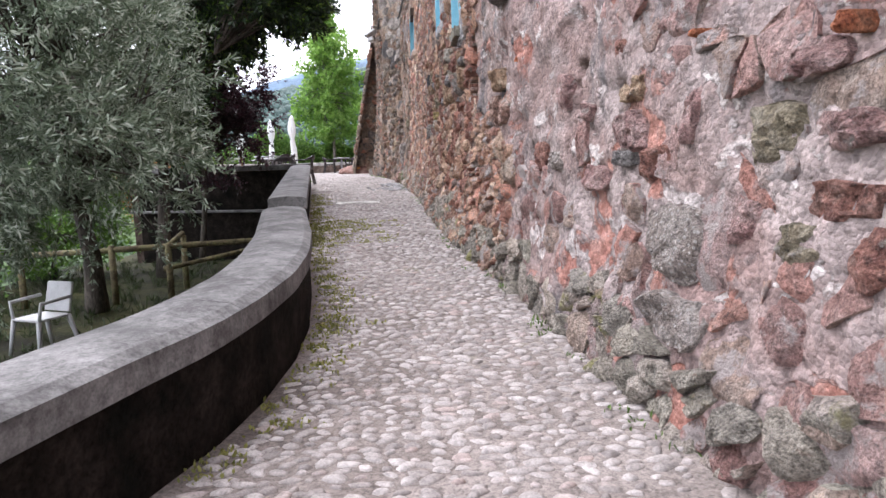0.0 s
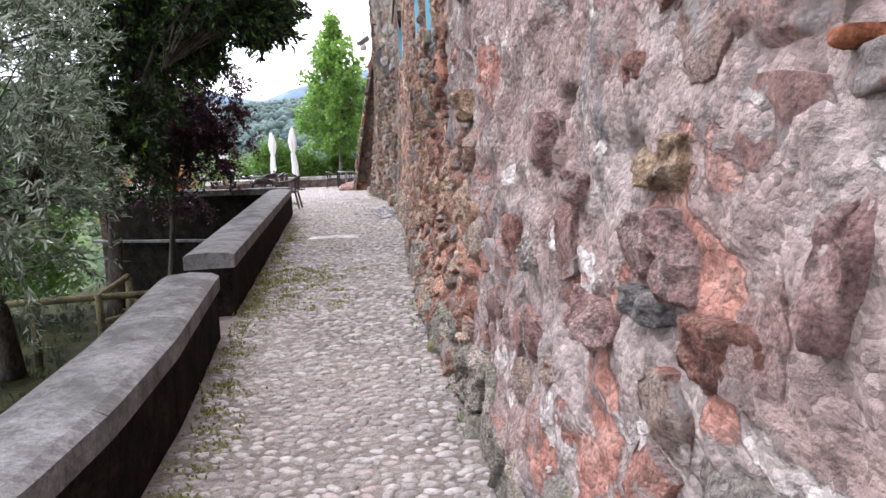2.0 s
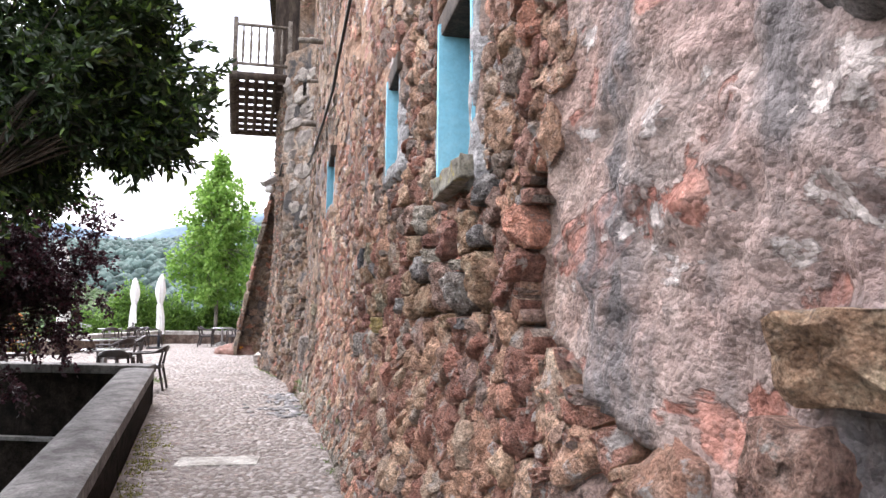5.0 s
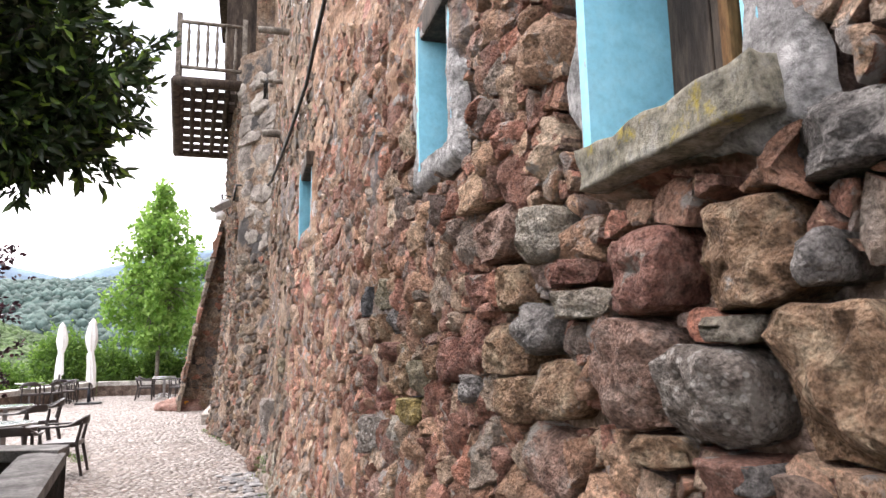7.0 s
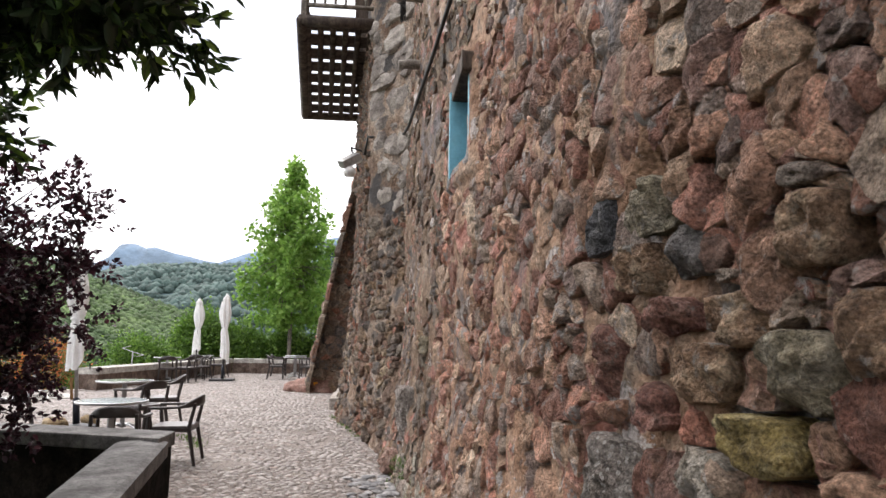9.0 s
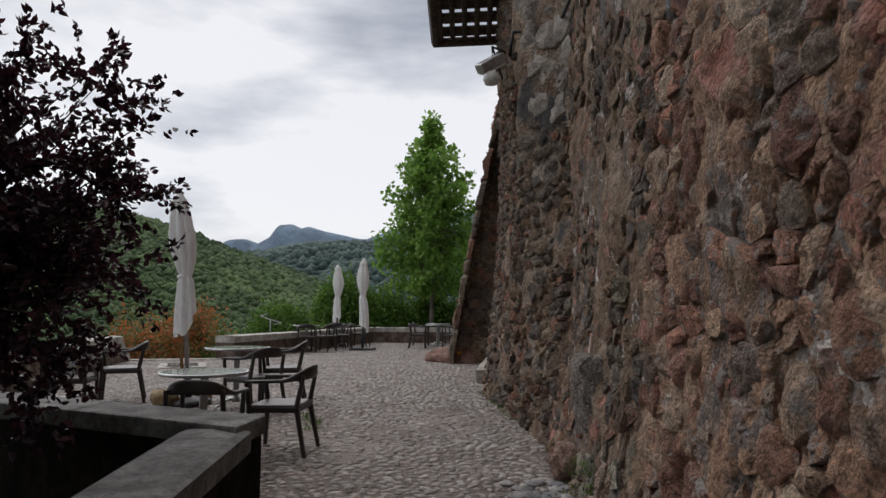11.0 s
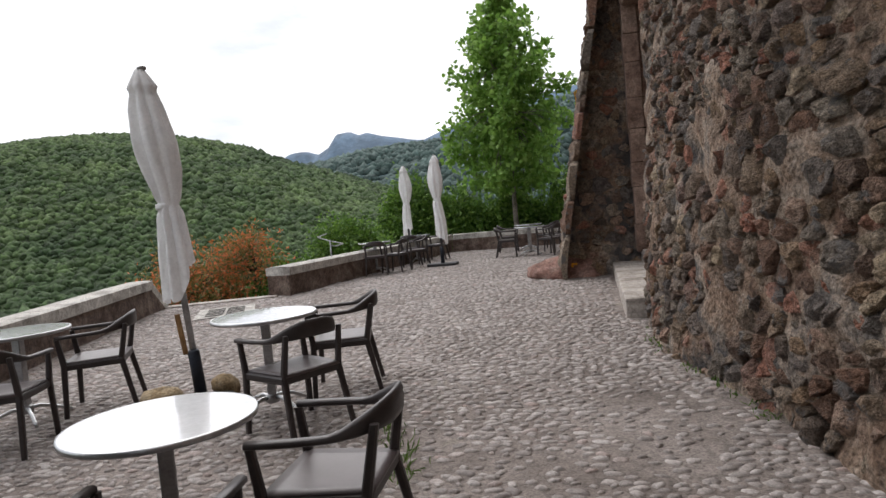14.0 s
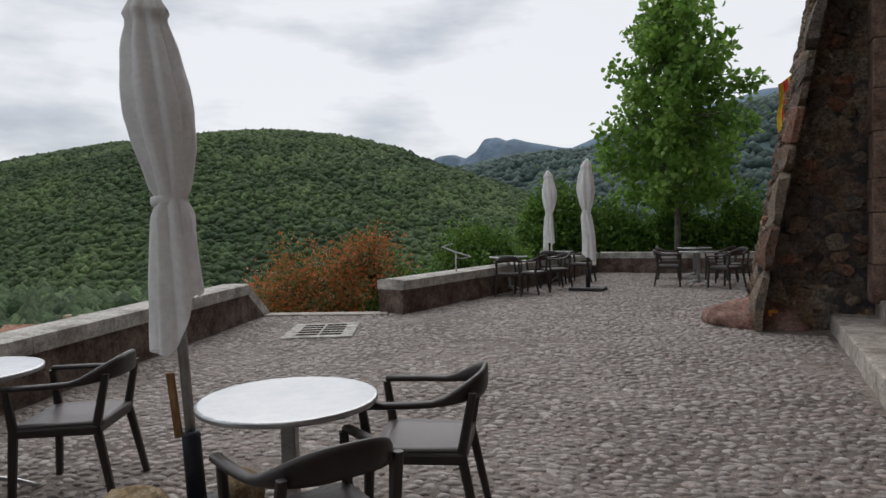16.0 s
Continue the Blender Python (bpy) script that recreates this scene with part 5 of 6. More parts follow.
part("lens", hb, M_glass_lamp, lamp, "pale glass lens")
bl = lathe([(0.02, -0.02), (0.075, -0.01), (0.10, 0.05), (0.085, 0.11), (0.04, 0.14)], 14)
ob = part("bulb", mesh_of("bulb", *bl, True), M_glass_lamp, lamp, "round white lamp globe")
ob.location = (-0.02, -0.02, -0.22)


# ---- tables, chairs and umbrellas ----
def sweep_rect(points, widths, heights):
    """A bar of rectangular section along points: widths across, heights upright."""
    pts = [Vector(p) for p in points]
    verts, faces = [], []
    for i, p in enumerate(pts):
        d = pts[min(i + 1, len(pts) - 1)] - pts[max(i - 1, 0)]
        if abs(d.normalized().z) > 0.8:
            side, up = Vector((1, 0, 0)), Vector((0, 1, 0))
        else:
            d.z = 0
            d.normalize()
            side, up = Vector((-d.y, d.x, 0)), Vector((0, 0, 1))
        w, h = widths[i] / 2, heights[i] / 2
        for a, b in ((-1, -0.55), (-0.55, -1), (0.55, -1), (1, -0.55), (1, 0.55), (0.55, 1), (-0.55, 1), (-1, 0.55)):
            verts.append(p + side * w * a + up * h * b)
    n = 8
    for i in range(len(pts) - 1):
        for k in range(n):
            a, b = i * n + k, i * n + (k + 1) % n
            faces.append((a, b, b + n, a + n))
    faces.append(tuple(reversed(range(n))))
    faces.append(tuple(range((len(pts) - 1) * n, len(pts) * n)))
    return verts, faces


def make_chair():
    root = thing("armchair", "dark brown resin armchair with a curved backrest", "chair", group="terrace chairs")
    # front is +y
    v, f = [], []
    n = 8
    for j in range(n + 1):
        for i in range(n + 1):
            u, w = i / n * 2 - 1, j / n * 2 - 1
            x, y = u * (0.235 + 0.015 * w), w * 0.225
            v.append((x, y, 0.445 - 0.012 * (1 - u * u) * (1 - w * w) - 0.012 * max(w - 0.6, 0)))
    top = len(v)
    v += [(x, y, z - 0.022) for x, y, z in v]
    for j in range(n):
        for i in range(n):
            a = j * (n + 1) + i
            f.append((a, a + 1, a + n + 2, a + n + 1))
            f.append((top + a + n + 1, top + a + n + 2, top + a + 1, top + a))
    rim = [i for i in range(n + 1)] + [(j + 1) * (n + 1) - 1 for j in range(1, n + 1)] + [n * (n + 1) + i for i in range(n - 1, -1, -1)] + [j * (n + 1) for j in range(n - 1, 0, -1)]
    for a, b in zip(rim, rim[1:] + rim[:1]):
        f.append((b, a, a + top, b + top))
    part("seat", mesh_of("seat", v, f, True), M_seat, root, "brownish grey moulded seat")
    part("seat_frame", joined("seat_frame", [sweep_rect(((-0.22, -0.21, 0.405), (0.22, -0.21, 0.405)), (0.025,) * 2, (0.05,) * 2),
                                            sweep_rect(((-0.235, -0.21, 0.405), (-0.25, 0.2, 0.405)), (0.025,) * 2, (0.05,) * 2),
                                            sweep_rect(((0.235, -0.21, 0.405), (0.25, 0.2, 0.405)), (0.025,) * 2, (0.05,) * 2),
                                            sweep_rect(((-0.235, 0.215, 0.41), (0.235, 0.215, 0.41)), (0.025,) * 2, (0.04,) * 2)]), M_chair, root)
    for s in (-1, 1):
        part("leg", joined("leg", [sweep_rect(((s * 0.262, 0.235, 0.0), (s * 0.25, 0.215, 0.42), (s * 0.255, 0.245, 0.64)), (0.036, 0.040, 0.034), (0.036, 0.045, 0.036))]), M_chair, root)
        part("leg", joined("leg", [sweep_rect(((s * 0.245, -0.285, 0.0), (s * 0.222, -0.20, 0.42), (s * 0.215, -0.255, 0.70)), (0.036, 0.042, 0.034), (0.036, 0.045, 0.036))]), M_chair, root)
    pts, ws, hs = [], [], []
    for k in range(25):
        a = math.pi * (k / 24)
        cx, cy = math.cos(a), math.sin(a)
        x = 0.272 * (abs(cx) ** 0.62) * (1 if cx > 0 else -1)
        y = 0.25 - 0.545 * cy ** 0.75
        b = max(0.0, cy - 0.55) / 0.45
        pts.append((x, y, 0.650 + 0.062 * b + 0.014 * cy))
        ws.append(0.046 - 0.018 * b)
        hs.append(0.030 + 0.085 * b)
    part("backrest", joined("backrest", [sweep_rect(pts, ws, hs)], True), M_chair, root, "curved arm and back band")
    return root


def make_table(r=0.39):
    root = thing("cafe_table", "round cafe table, metal top whitened for sky reflection", "table", group="terrace tables")
    part("tabletop", mesh_of("tabletop", *lathe([(0.0, 0.722), (r - 0.012, 0.722), (r - 0.006, 0.730), (r - 0.012, 0.734), (0.0, 0.735)][1:4] + [(0.02, 0.7345)], 56), False), M_tabletop, root, "grey-white top, sky reflection partly put into its colour")
    part("rim", mesh_of("rim", *lathe([(r - 0.011, 0.706), (r, 0.709), (r + 0.003, 0.722), (r, 0.733), (r - 0.009, 0.7335)], 56), True), M_rim, root, "dull aluminium edge band")
    part("underside", mesh_of("underside", *lathe([(0.10, 0.695), (r - 0.03, 0.702), (r - 0.015, 0.7215)], 40), True), M_metal, root)
    part("column", box(-0.033, -0.033, 0.10, 0.033, 0.033, 0.70, 0.008), M_metal, root, "square grey steel column")
    part("hub", mesh_of("hub", *lathe([(0.045, 0.06), (0.055, 0.07), (0.055, 0.12), (0.04, 0.13)], 20), True), M_metal, root)
    for k in range(4):
        a = math.pi / 4 + k * math.pi / 2
        c, s = math.cos(a), math.sin(a)
        pts = [(c * q, s * q, z) for q, z in ((0.03, 0.10), (0.10, 0.105), (0.20, 0.075), (0.29, 0.03), (0.335, 0.012))]
        part("foot", tube_mesh("foot", pts, (0.016, 0.016, 0.015, 0.014, 0.012), 8), M_rim, root, "curved bright steel foot")
    return root


def on_floor(x, y, turn=0.0, up=0.0):
    return pose(x, y, gz(y) + up, 0, 0, turn)


def facing(dx, dy):
    return math.degrees(math.atan2(-dx, dy))


table = make_table()
table.matrix_world = on_floor(-4.07, 15.0, 20, 0.012)
for x, y, turn in ((-3.42, 12.82, 35), (-6.2, 14.88, 10), (-6.72, 25.75, 0), (-6.3, 28.1, 30), (-3.15, 27.7, 15), (-3.35, 29.6, 15)):
    copy_thing(table, on_floor(x, y, turn, 0.012))
chair = make_chair()
CHAIRS = ((-3.66, 15.52, -0.95, -0.28), (-3.68, 14.62, -0.86, 0.5), (-2.74, 12.98, -1.0, -0.05), (-3.10, 12.18, -0.16, 1.0), (-5.72, 15.20, -0.8, -0.45), (-5.80, 14.28, -0.35, 0.9),
          (-6.15, 25.5, -1, 0.2), (-6.5, 25.1, -0.3, 1), (-5.75, 28.2, -1, 0), (-6.25, 27.4, 0, 1), (-5.9, 26.4, -1, -0.8), (-3.75, 27.6, 1, 0.1), (-2.6, 27.3, -0.7, 0.5), (-2.75, 29.2, -0.8, 0.4), (-3.9, 29.3, 1, 0.2), (-2.5, 28.2, -0.9, -0.6))
chair.matrix_world = on_floor(CHAIRS[0][0], CHAIRS[0][1], facing(*CHAIRS[0][2:]), 0.012)
for x, y, dx, dy in CHAIRS[1:]:
    copy_thing(chair, on_floor(x, y, facing(dx, dy), 0.012))


def folded_canvas(z0, waist, z1, rmax, seed):
    """A closed umbrella: pleated canvas gathered at a tie, with a ragged, slanting hem."""
    r = np.random.default_rng(seed)
    ph = r.uniform(0, 6.28, 4)
    nz, na = 60, 72
    verts, faces = [], []
    for j in range(nz + 1):
        f = j / nz
        for i in range(na):
            a = 2 * math.pi * i / na
            hem = z0 + 0.16 * math.sin(a + ph[0]) + 0.05 * math.sin(3 * a + ph[1])
            z = hem + (z1 - hem) * f
            if z > waist:
                g = min((z - waist) / (z1 - waist), 1.0)
                rad = rmax * float(np.interp(g, (0, 0.10, 0.25, 0.40, 0.52, 0.70, 0.83, 0.845, 0.88, 0.95, 0.985, 1), (0.56, 0.70, 0.94, 1.06, 1.04, 0.86, 0.64, 0.80, 0.70, 0.44, 0.30, 0.22)))
            else:
                g = (waist - z) / (waist - z0)
                rad = rmax * float(np.interp(g, (0, 0.15, 0.5, 1.0, 1.3), (0.56, 0.68, 0.76, 0.88, 0.92)))
            pinch = math.exp(-((z - waist) / 0.035) ** 2)
            rad *= 1 - 0.12 * pinch
            fold = abs(math.sin(3.5 * a + (0.5 if z > waist else 1.4) * z + ph[2])) * 0.42 - 0.26 + 0.06 * math.sin(8 * a - 1.2 * z + ph[3]) + 0.03 * math.sin(13 * a + 2 * z)
            crease = 0.07 * n3(math.cos(a) * 1.8, math.sin(a) * 1.8, z * 3.2 + seed) + 0.03 * n3(math.cos(a) * 4, math.sin(a) * 4, z * 7 + seed)
            rad *= 1 + fold * (1 - 0.6 * pinch) * min(1, (1.02 - f) * 6) + crease
            sway = 0.025 * math.sin(3 * z + seed)
            verts.append((rad * math.cos(a) + sway, rad * math.sin(a) * 0.92, z))
    for j in range(nz):
        for i in range(na):
            a, b = j * na + i, j * na + (i + 1) % na
            faces.append((a, b, b + na, a + na))
    faces.append(tuple(range(nz * na, (nz + 1) * na)))
    me = mesh_of("canvas", verts, faces, True)
    return me


def umbrella(x, y, top, waist, hem, rmax, seed, round_base=True, sleeve=True, label=""):
    g = gz(y)
    root = thing("parasol", label, "parasol", (x, y, g), group="closed parasols")
    part("canvas", folded_canvas(hem - g, waist - g, top - g, rmax, seed), M_canvas, root, "furled white canvas cover")
    band = lathe([(rmax * 0.57, -0.022), (rmax * 0.60, -0.012), (rmax * 0.60, 0.012), (rmax * 0.57, 0.022)], 28)
    ob = part("tie_band", mesh_of("tie_band", *band, True), M_canvas, root)
    ob.location = (0, 0, waist - g)
    part("pole", tube_mesh("pole", ((0, 0, 0.03), (0, 0, top - g - 0.02)), (0.026, 0.026), 14), M_metal if round_base else M_base, root)
    part("finial", mesh_of("finial", *lathe([(0.034, top - g - 0.01), (0.037, top - g + 0.006), (0.02, top - g + 0.018), (0.006, top - g + 0.024)], 16), True), M_metal, root)
    if sleeve:
        part("sleeve", mesh_of("sleeve", *lathe([(0.048, 0.05), (0.046, 0.45), (0.036, 0.47)], 18), True), M_polesleeve, root)
    if round_base:
        part("base", mesh_of("base", *lathe([(0.27, 0.008), (0.285, 0.03), (0.25, 0.06), (0.10, 0.095), (0.055, 0.10)], 40), True), M_base, root, "heavy dark round base")
    else:
        part("base", box(-0.36, -0.22, 0.01, 0.36, 0.22, 0.075, 0.02), M_base, root, "flat dark rectangular base")
    return root


parasol = umbrella(-4.76, 15.14, 4.02, 2.92, 2.30, 0.142, 3, True, True, "furled white parasol on a round dark base among tables")
parasol.matrix_world = pose(-4.76, 15.14, gz(15.14), 0, -4.4, 0)
umbrella(-5.2, 26.33, 4.02, 2.95, 2.05, 0.15, 5, False, True, "furled white parasol on a flat base by the far tables")
umbrella(-6.62, 28.6, 4.0, 2.95, 2.1, 0.15, 8, False, False, "furled white parasol standing behind a far table")
wedge = part("wedge", box(-0.02, -0.008, 0, 0.02, 0.008, 0.33, 0.003), M_orangewood)
wedge.matrix_world = pose(-4.845, 15.11, gz(15.1) + 0.44, 0, -6, 20)
tagged(wedge, "thin wooden wedge leaning in the parasol sleeve", "wedge")


def rock(name, at, size, seed, label):
    bm = bmesh.new()
    bmesh.ops.create_icosphere(bm, subdivisions=3, radius=1.0)
    r = np.random.default_rng(seed)
    planes = [(Vector(r.normal(size=3)).normalized(), r.uniform(0.62, 0.9)) for _ in range(9)]
    for v in bm.verts:
        for nrm, d in planes:
            over = v.co.dot(nrm) - d
            if over > 0:
                v.co -= nrm * over * 0.9
        v.co *= 1 + 0.08 * n3(*v.co, 3)
        v.co = Vector((v.co.x * size[0], v.co.y * size[1], v.co.z * size[2]))
    ob = part(name, shade_smooth(bm), M_rock)
    ob.matrix_world = at
    return tagged(ob, label, "rock")


rock("rock", pose(-4.99, 14.93, gz(15) + 0.10, 10, 5, 40), (0.20, 0.15, 0.14), 4, "large ochre rock weighing down the parasol base")
rock("rock", pose(-4.70, 15.38, gz(15) + 0.09, 0, 20, 10), (0.13, 0.12, 0.12), 9, "small brown rock behind the parasol base")
rock("rock", pose(-5.9, 14.25, gz(14) + 0.02, 0, 20, 10), (0.05, 0.04, 0.035), 11, "small loose stone on the cobbles")

grate = thing("drain_slab", "pale stone drain slab with dark plates for slots", "drain", (-7.58, 20.30, gz(20) + 0.012), 27)
part("slab", box(-0.46, -0.62, -0.05, 0.46, 0.62, 0.012, 0.006), M_pale_cap, grate)
# Thin dark plates on the slab stand in for the shade inside its slots.
for i in range(2):
    for j in range(5):
        part("slot", box(-0.30 + i * 0.32, -0.46 + j * 0.2, 0.010, -0.02 + i * 0.32, -0.36 + j * 0.2, 0.0165), M_parapet, grate, "dark plate in place of a slot's inner shade")
slab = part("ramp_slab", box(-0.42, -0.17, -0.05, 0.42, 0.17, 0.022, 0.008), M_pale_cap)
slab.matrix_world = pose(-0.95, 7.9, gz(7.9) - 0.004, 2.8, 0, -4)
tagged(slab, "pale flat stone slab set into the cobbles", "slab")

# a patch of larger grey pebbles where the paving meets the wall
pebbles = thing("pebble_patch", "patch of dark grey river pebbles at the wall foot", "pebbles", kind="stuff")
rp = np.random.default_rng(404)
for k in range(110):
    y = rp.uniform(10.2, 12.3)
    x = wall_x(y, gz(y)) - 0.04 - abs(rp.normal(0, 0.26))
    bm = bmesh.new()
    bmesh.ops.create_icosphere(bm, subdivisions=2, radius=1.0)
    size = rp.uniform(0.03, 0.06)
    for v in bm.verts:
        v.co *= 1 + 0.15 * n3(*v.co, 1.5)
    ob = part("pebble", shade_smooth(bm), M_pebble, pebbles)
    ob.matrix_world = pose(x, y, gz(y) + 0.012, 0, 0, rp.uniform(0, 360)) @ Matrix.Diagonal((size * 1.4, size, size * 0.4, 1))

stand = thing("menu_stand", "slim metal menu stand beside the parapet", "stand", (-7.1, 23.9, gz(24)))
part("pole", tube_mesh("pole", ((0, 0, 0.0), (0, 0, 0.92)), (0.016, 0.016), 8), M_metal, stand)
part("holder", joined("holder", [tube(((-0.28, 0, 1.02), (0.0, 0, 0.92), (0.3, 0.0, 0.84)), (0.012,) * 3, 6), tube(((-0.28, 0, 1.02), (-0.10, 0.1, 1.08)), (0.012,) * 2, 6),
                                 tube(((0.3, 0, 0.84), (0.1, 0.05, 0.80), (0.0, 0, 0.82)), (0.012,) * 3, 6)]), M_metal, stand)
part("foot_plate", mesh_of("foot_plate", *lathe([(0.16, 0.004), (0.16, 0.016), (0.02, 0.022)], 20), True), M_metal, stand)

# ---- trees, bushes and the garden ----
def leaf_mesh(name, centres, outward, length, width, seed, droop=0.0, spread=0.8):
    """Many small folded leaf blades; centres and outward are arrays."""
    r = np.random.default_rng(seed)
    n = len(centres)
    d = outward + r.normal(0, spread, (n, 3))
    d[:, 2] -= droop
    d /= np.linalg.norm(d, axis=1)[:, None]
    s = np.cross(d, r.normal(0, 1, (n, 3)))
    s /= np.linalg.norm(s, axis=1)[:, None]
    up = np.cross(s, d)
    ln = length * r.uniform(0.6, 1.25, n)[:, None]
    wd = width * r.uniform(0.7, 1.2, n)[:, None] / 2
    a = centres
    tip = a + d * ln - up * ln * 0.12
    m1 = a + d * ln * 0.3 + s * wd * 0.85 + up * wd * 0.35
    m2 = a + d * ln * 0.3 - s * wd * 0.85 + up * wd * 0.35
    q1 = a + d * ln * 0.65 + s * wd * 0.8 + up * wd * 0.25
    q2 = a + d * ln * 0.65 - s * wd * 0.8 + up * wd * 0.25
    verts = np.stack([a, m1, q1, tip, q2, m2], axis=1).reshape(-1, 3)
    me = bpy.data.meshes.new(name)
    o = (np.arange(n) * 6)[:, None]
    tris = np.concatenate([o + np.array([[0, 1, 2]]), o + np.array([[0, 2, 3]]), o + np.array([[0, 3, 4]]), o + np.array([[0, 4, 5]])], axis=1).reshape(-1)
    nt = n * 4
    me.vertices.add(n * 6)
    me.vertices.foreach_set("co", verts.astype(np.float32).ravel())
    me.loops.add(nt * 3)
    me.loops.foreach_set("vertex_index", tris.astype(np.int32))
    me.polygons.add(nt)
    me.polygons.foreach_set("loop_start", np.arange(0, nt * 3, 3, dtype=np.int32))
    me.update(calc_edges=True)
    return me


def crown_points(centre, radii, clumps, seed, shell=0.55, low=-1.0):
    """Clump places in an uneven ellipsoid, thicker towards its outside."""
    r = np.random.default_rng(seed)
    out = []
    while len(out) < clumps:
        v = r.normal(0, 1, 3)
        v /= np.linalg.norm(v)
        if v[2] < low:
            continue
        k = r.uniform(shell, 1.0) * (0.84 + 0.55 * n3(v[0] * 2.1, v[1] * 2.1, v[2] * 2.1 + seed))
        out.append(np.array(centre) + v * np.array(radii) * k)
    return np.array(out), r


def tree(name, label, base, fork, clumps, r, material, bark, leaves, clump_size, length, width, trunk_r, droop=0.0, seed=1, limbs=7, twig=0.008, category="tree", spread=0.8, spray=0.0):
    root = thing(name, label, category, base)
    b = Vector(base)
    f = Vector(fork) - b
    rr = np.random.default_rng(seed)
    mid = f * 0.5 + Vector((rr.normal(0, 0.06), rr.normal(0, 0.06), 0))
    part("trunk", tube_mesh("trunk", ((0, 0, -0.1), tuple(mid * 0.5), tuple(mid), tuple(f)), (trunk_r * 1.35, trunk_r * 1.05, trunk_r * 0.9, trunk_r * 0.62), 10), bark, root)
    loc = clumps - np.array(b)
    groups = rr.choice(len(loc), limbs, replace=False)
    twigs = []
    for g in groups:
        e = Vector(loc[g])
        m = f.lerp(e, 0.5) + Vector((0, 0, 0.12 * (e - f).length))
        part("limb", tube_mesh("limb", (tuple(f * 0.93), tuple(m), tuple(e)), (trunk_r * 0.5, trunk_r * 0.3, trunk_r * 0.08), 7), bark, root)
    heads = np.array([loc[g] for g in groups])
    for p in loc:
        h = heads[np.argmin(np.linalg.norm(heads - p, axis=1))]
        s = Vector(h).lerp(f, 0.45)
        e = Vector(p)
        m = s.lerp(e, 0.55) + Vector((0, 0, 0.08 * (e - s).length))
        twigs.append(tube((tuple(s), tuple(m), tuple(e)), (twig * 1.8, twig * 1.2, twig * 0.5), 4, cap=False))
    tagged(part("twig_mass", joined("twig_mass", twigs), bark, root), kind="stuff")
    k = leaves // len(loc)
    own = np.repeat(loc, k, axis=0)
    off = r.normal(0, 1, own.shape) * clump_size
    out = off / np.maximum(np.linalg.norm(off, axis=1), 1e-4)[:, None]
    if spray:
        # leaves stand along short shoots that leave each clump outwards
        centre = loc.mean(axis=0)
        away = (loc - centre) / np.maximum(np.linalg.norm(loc - centre, axis=1), 1e-4)[:, None]
        shoots = away[:, None, :] * 0.7 + r.normal(0, 0.75, (len(loc), 7, 3))
        shoots /= np.linalg.norm(shoots, axis=2)[:, :, None]
        pick = r.integers(0, 7, len(own))
        d = shoots[np.repeat(np.arange(len(loc)), k), pick]
        off = d * (r.uniform(0.0, 1.0, len(own)) * spray)[:, None] + r.normal(0, 0.012, own.shape)
        out = d * 0.8
    cen = own + off
    part("crown", leaf_mesh("crown", cen, out, length, width, seed + 5, droop, spread), material, root)
    return root


# the grey-green olive over the parapet
c1, r = crown_points((-3.9, 3.2, 3.0), (2.35, 3.4, 2.6), 330, 11, 0.45)
c2, _ = crown_points((-2.9, 0.2, 2.6), (1.35, 2.0, 1.9), 120, 12, 0.4)
c3, _ = crown_points((-4.6, 1.6, 1.5), (1.6, 1.6, 1.2), 90, 13, 0.4)
cl = np.vstack([c1, c2, c3])
cl = cl[(cl[:, 0] < np.minimum(-1.15 - 0.14 * np.maximum(cl[:, 1], 0), -0.9 - 0.46 * cl[:, 1])) & (cl[:, 2] > 0.35)]
tree("olive_tree", "grey-green olive tree overhanging the parapet", (-4.88, 5.45, -0.45), (-4.6, 4.6, 1.3), cl, r, L_olive, M_bark, 85000, 0.20, 0.080, 0.019, 0.14, seed=21, limbs=12, spread=0.45, spray=0.42)
# the dark evergreen beside the ramp
c1, r = crown_points((-4.3, 7.9, 6.1), (3.2, 1.9, 2.4), 260, 31, 0.3)
c2, _ = crown_points((-5.0, 8.4, 3.2), (1.8, 1.6, 1.7), 150, 32, 0.2)
c3, _ = crown_points((-2.5, 7.9, 5.2), (1.25, 1.4, 1.25), 110, 34, 0.2)
c4, _ = crown_points((-3.5, 8.4, 4.5), (1.4, 1.3, 1.15), 120, 36, 0.1)
c1 = np.vstack([c1, c2, c3, c4])
c1 = c1[(c1[:, 2] > 4.4) | ((c1[:, 0] < -3.0) & (c1[:, 2] > 3.6)) | (c1[:, 0] < -3.8)]
c5, _ = crown_points((-2.0, 7.8, 4.55), (0.80, 0.8, 0.50), 46, 38, 0.2)
c1 = np.vstack([c1, c5])
tree("evergreen_tree", "dark evergreen tree with glossy leaves above the ramp", (-5.0, 8.6, -0.5), (-4.8, 8.7, 2.4), c1, r, L_dark, M_bark, 118000, 0.27, 0.12, 0.048, 0.13, seed=33, limbs=12, spread=0.6, spray=0.46)
# the purple plum by the terrace corner
c1, r = crown_points((-4.4, 10.9, 3.15), (1.75, 1.0, 1.75), 250, 41, 0.2)
tree("plum_tree", "purple-leaved plum tree beside the terrace corner", (-4.9, 10.8, -0.5), (-4.7, 10.9, 1.6), c1, r, L_plum, M_bark, 38000, 0.095, 0.062, 0.040, 0.07, seed=43, limbs=9, spread=0.6, spray=0.40)

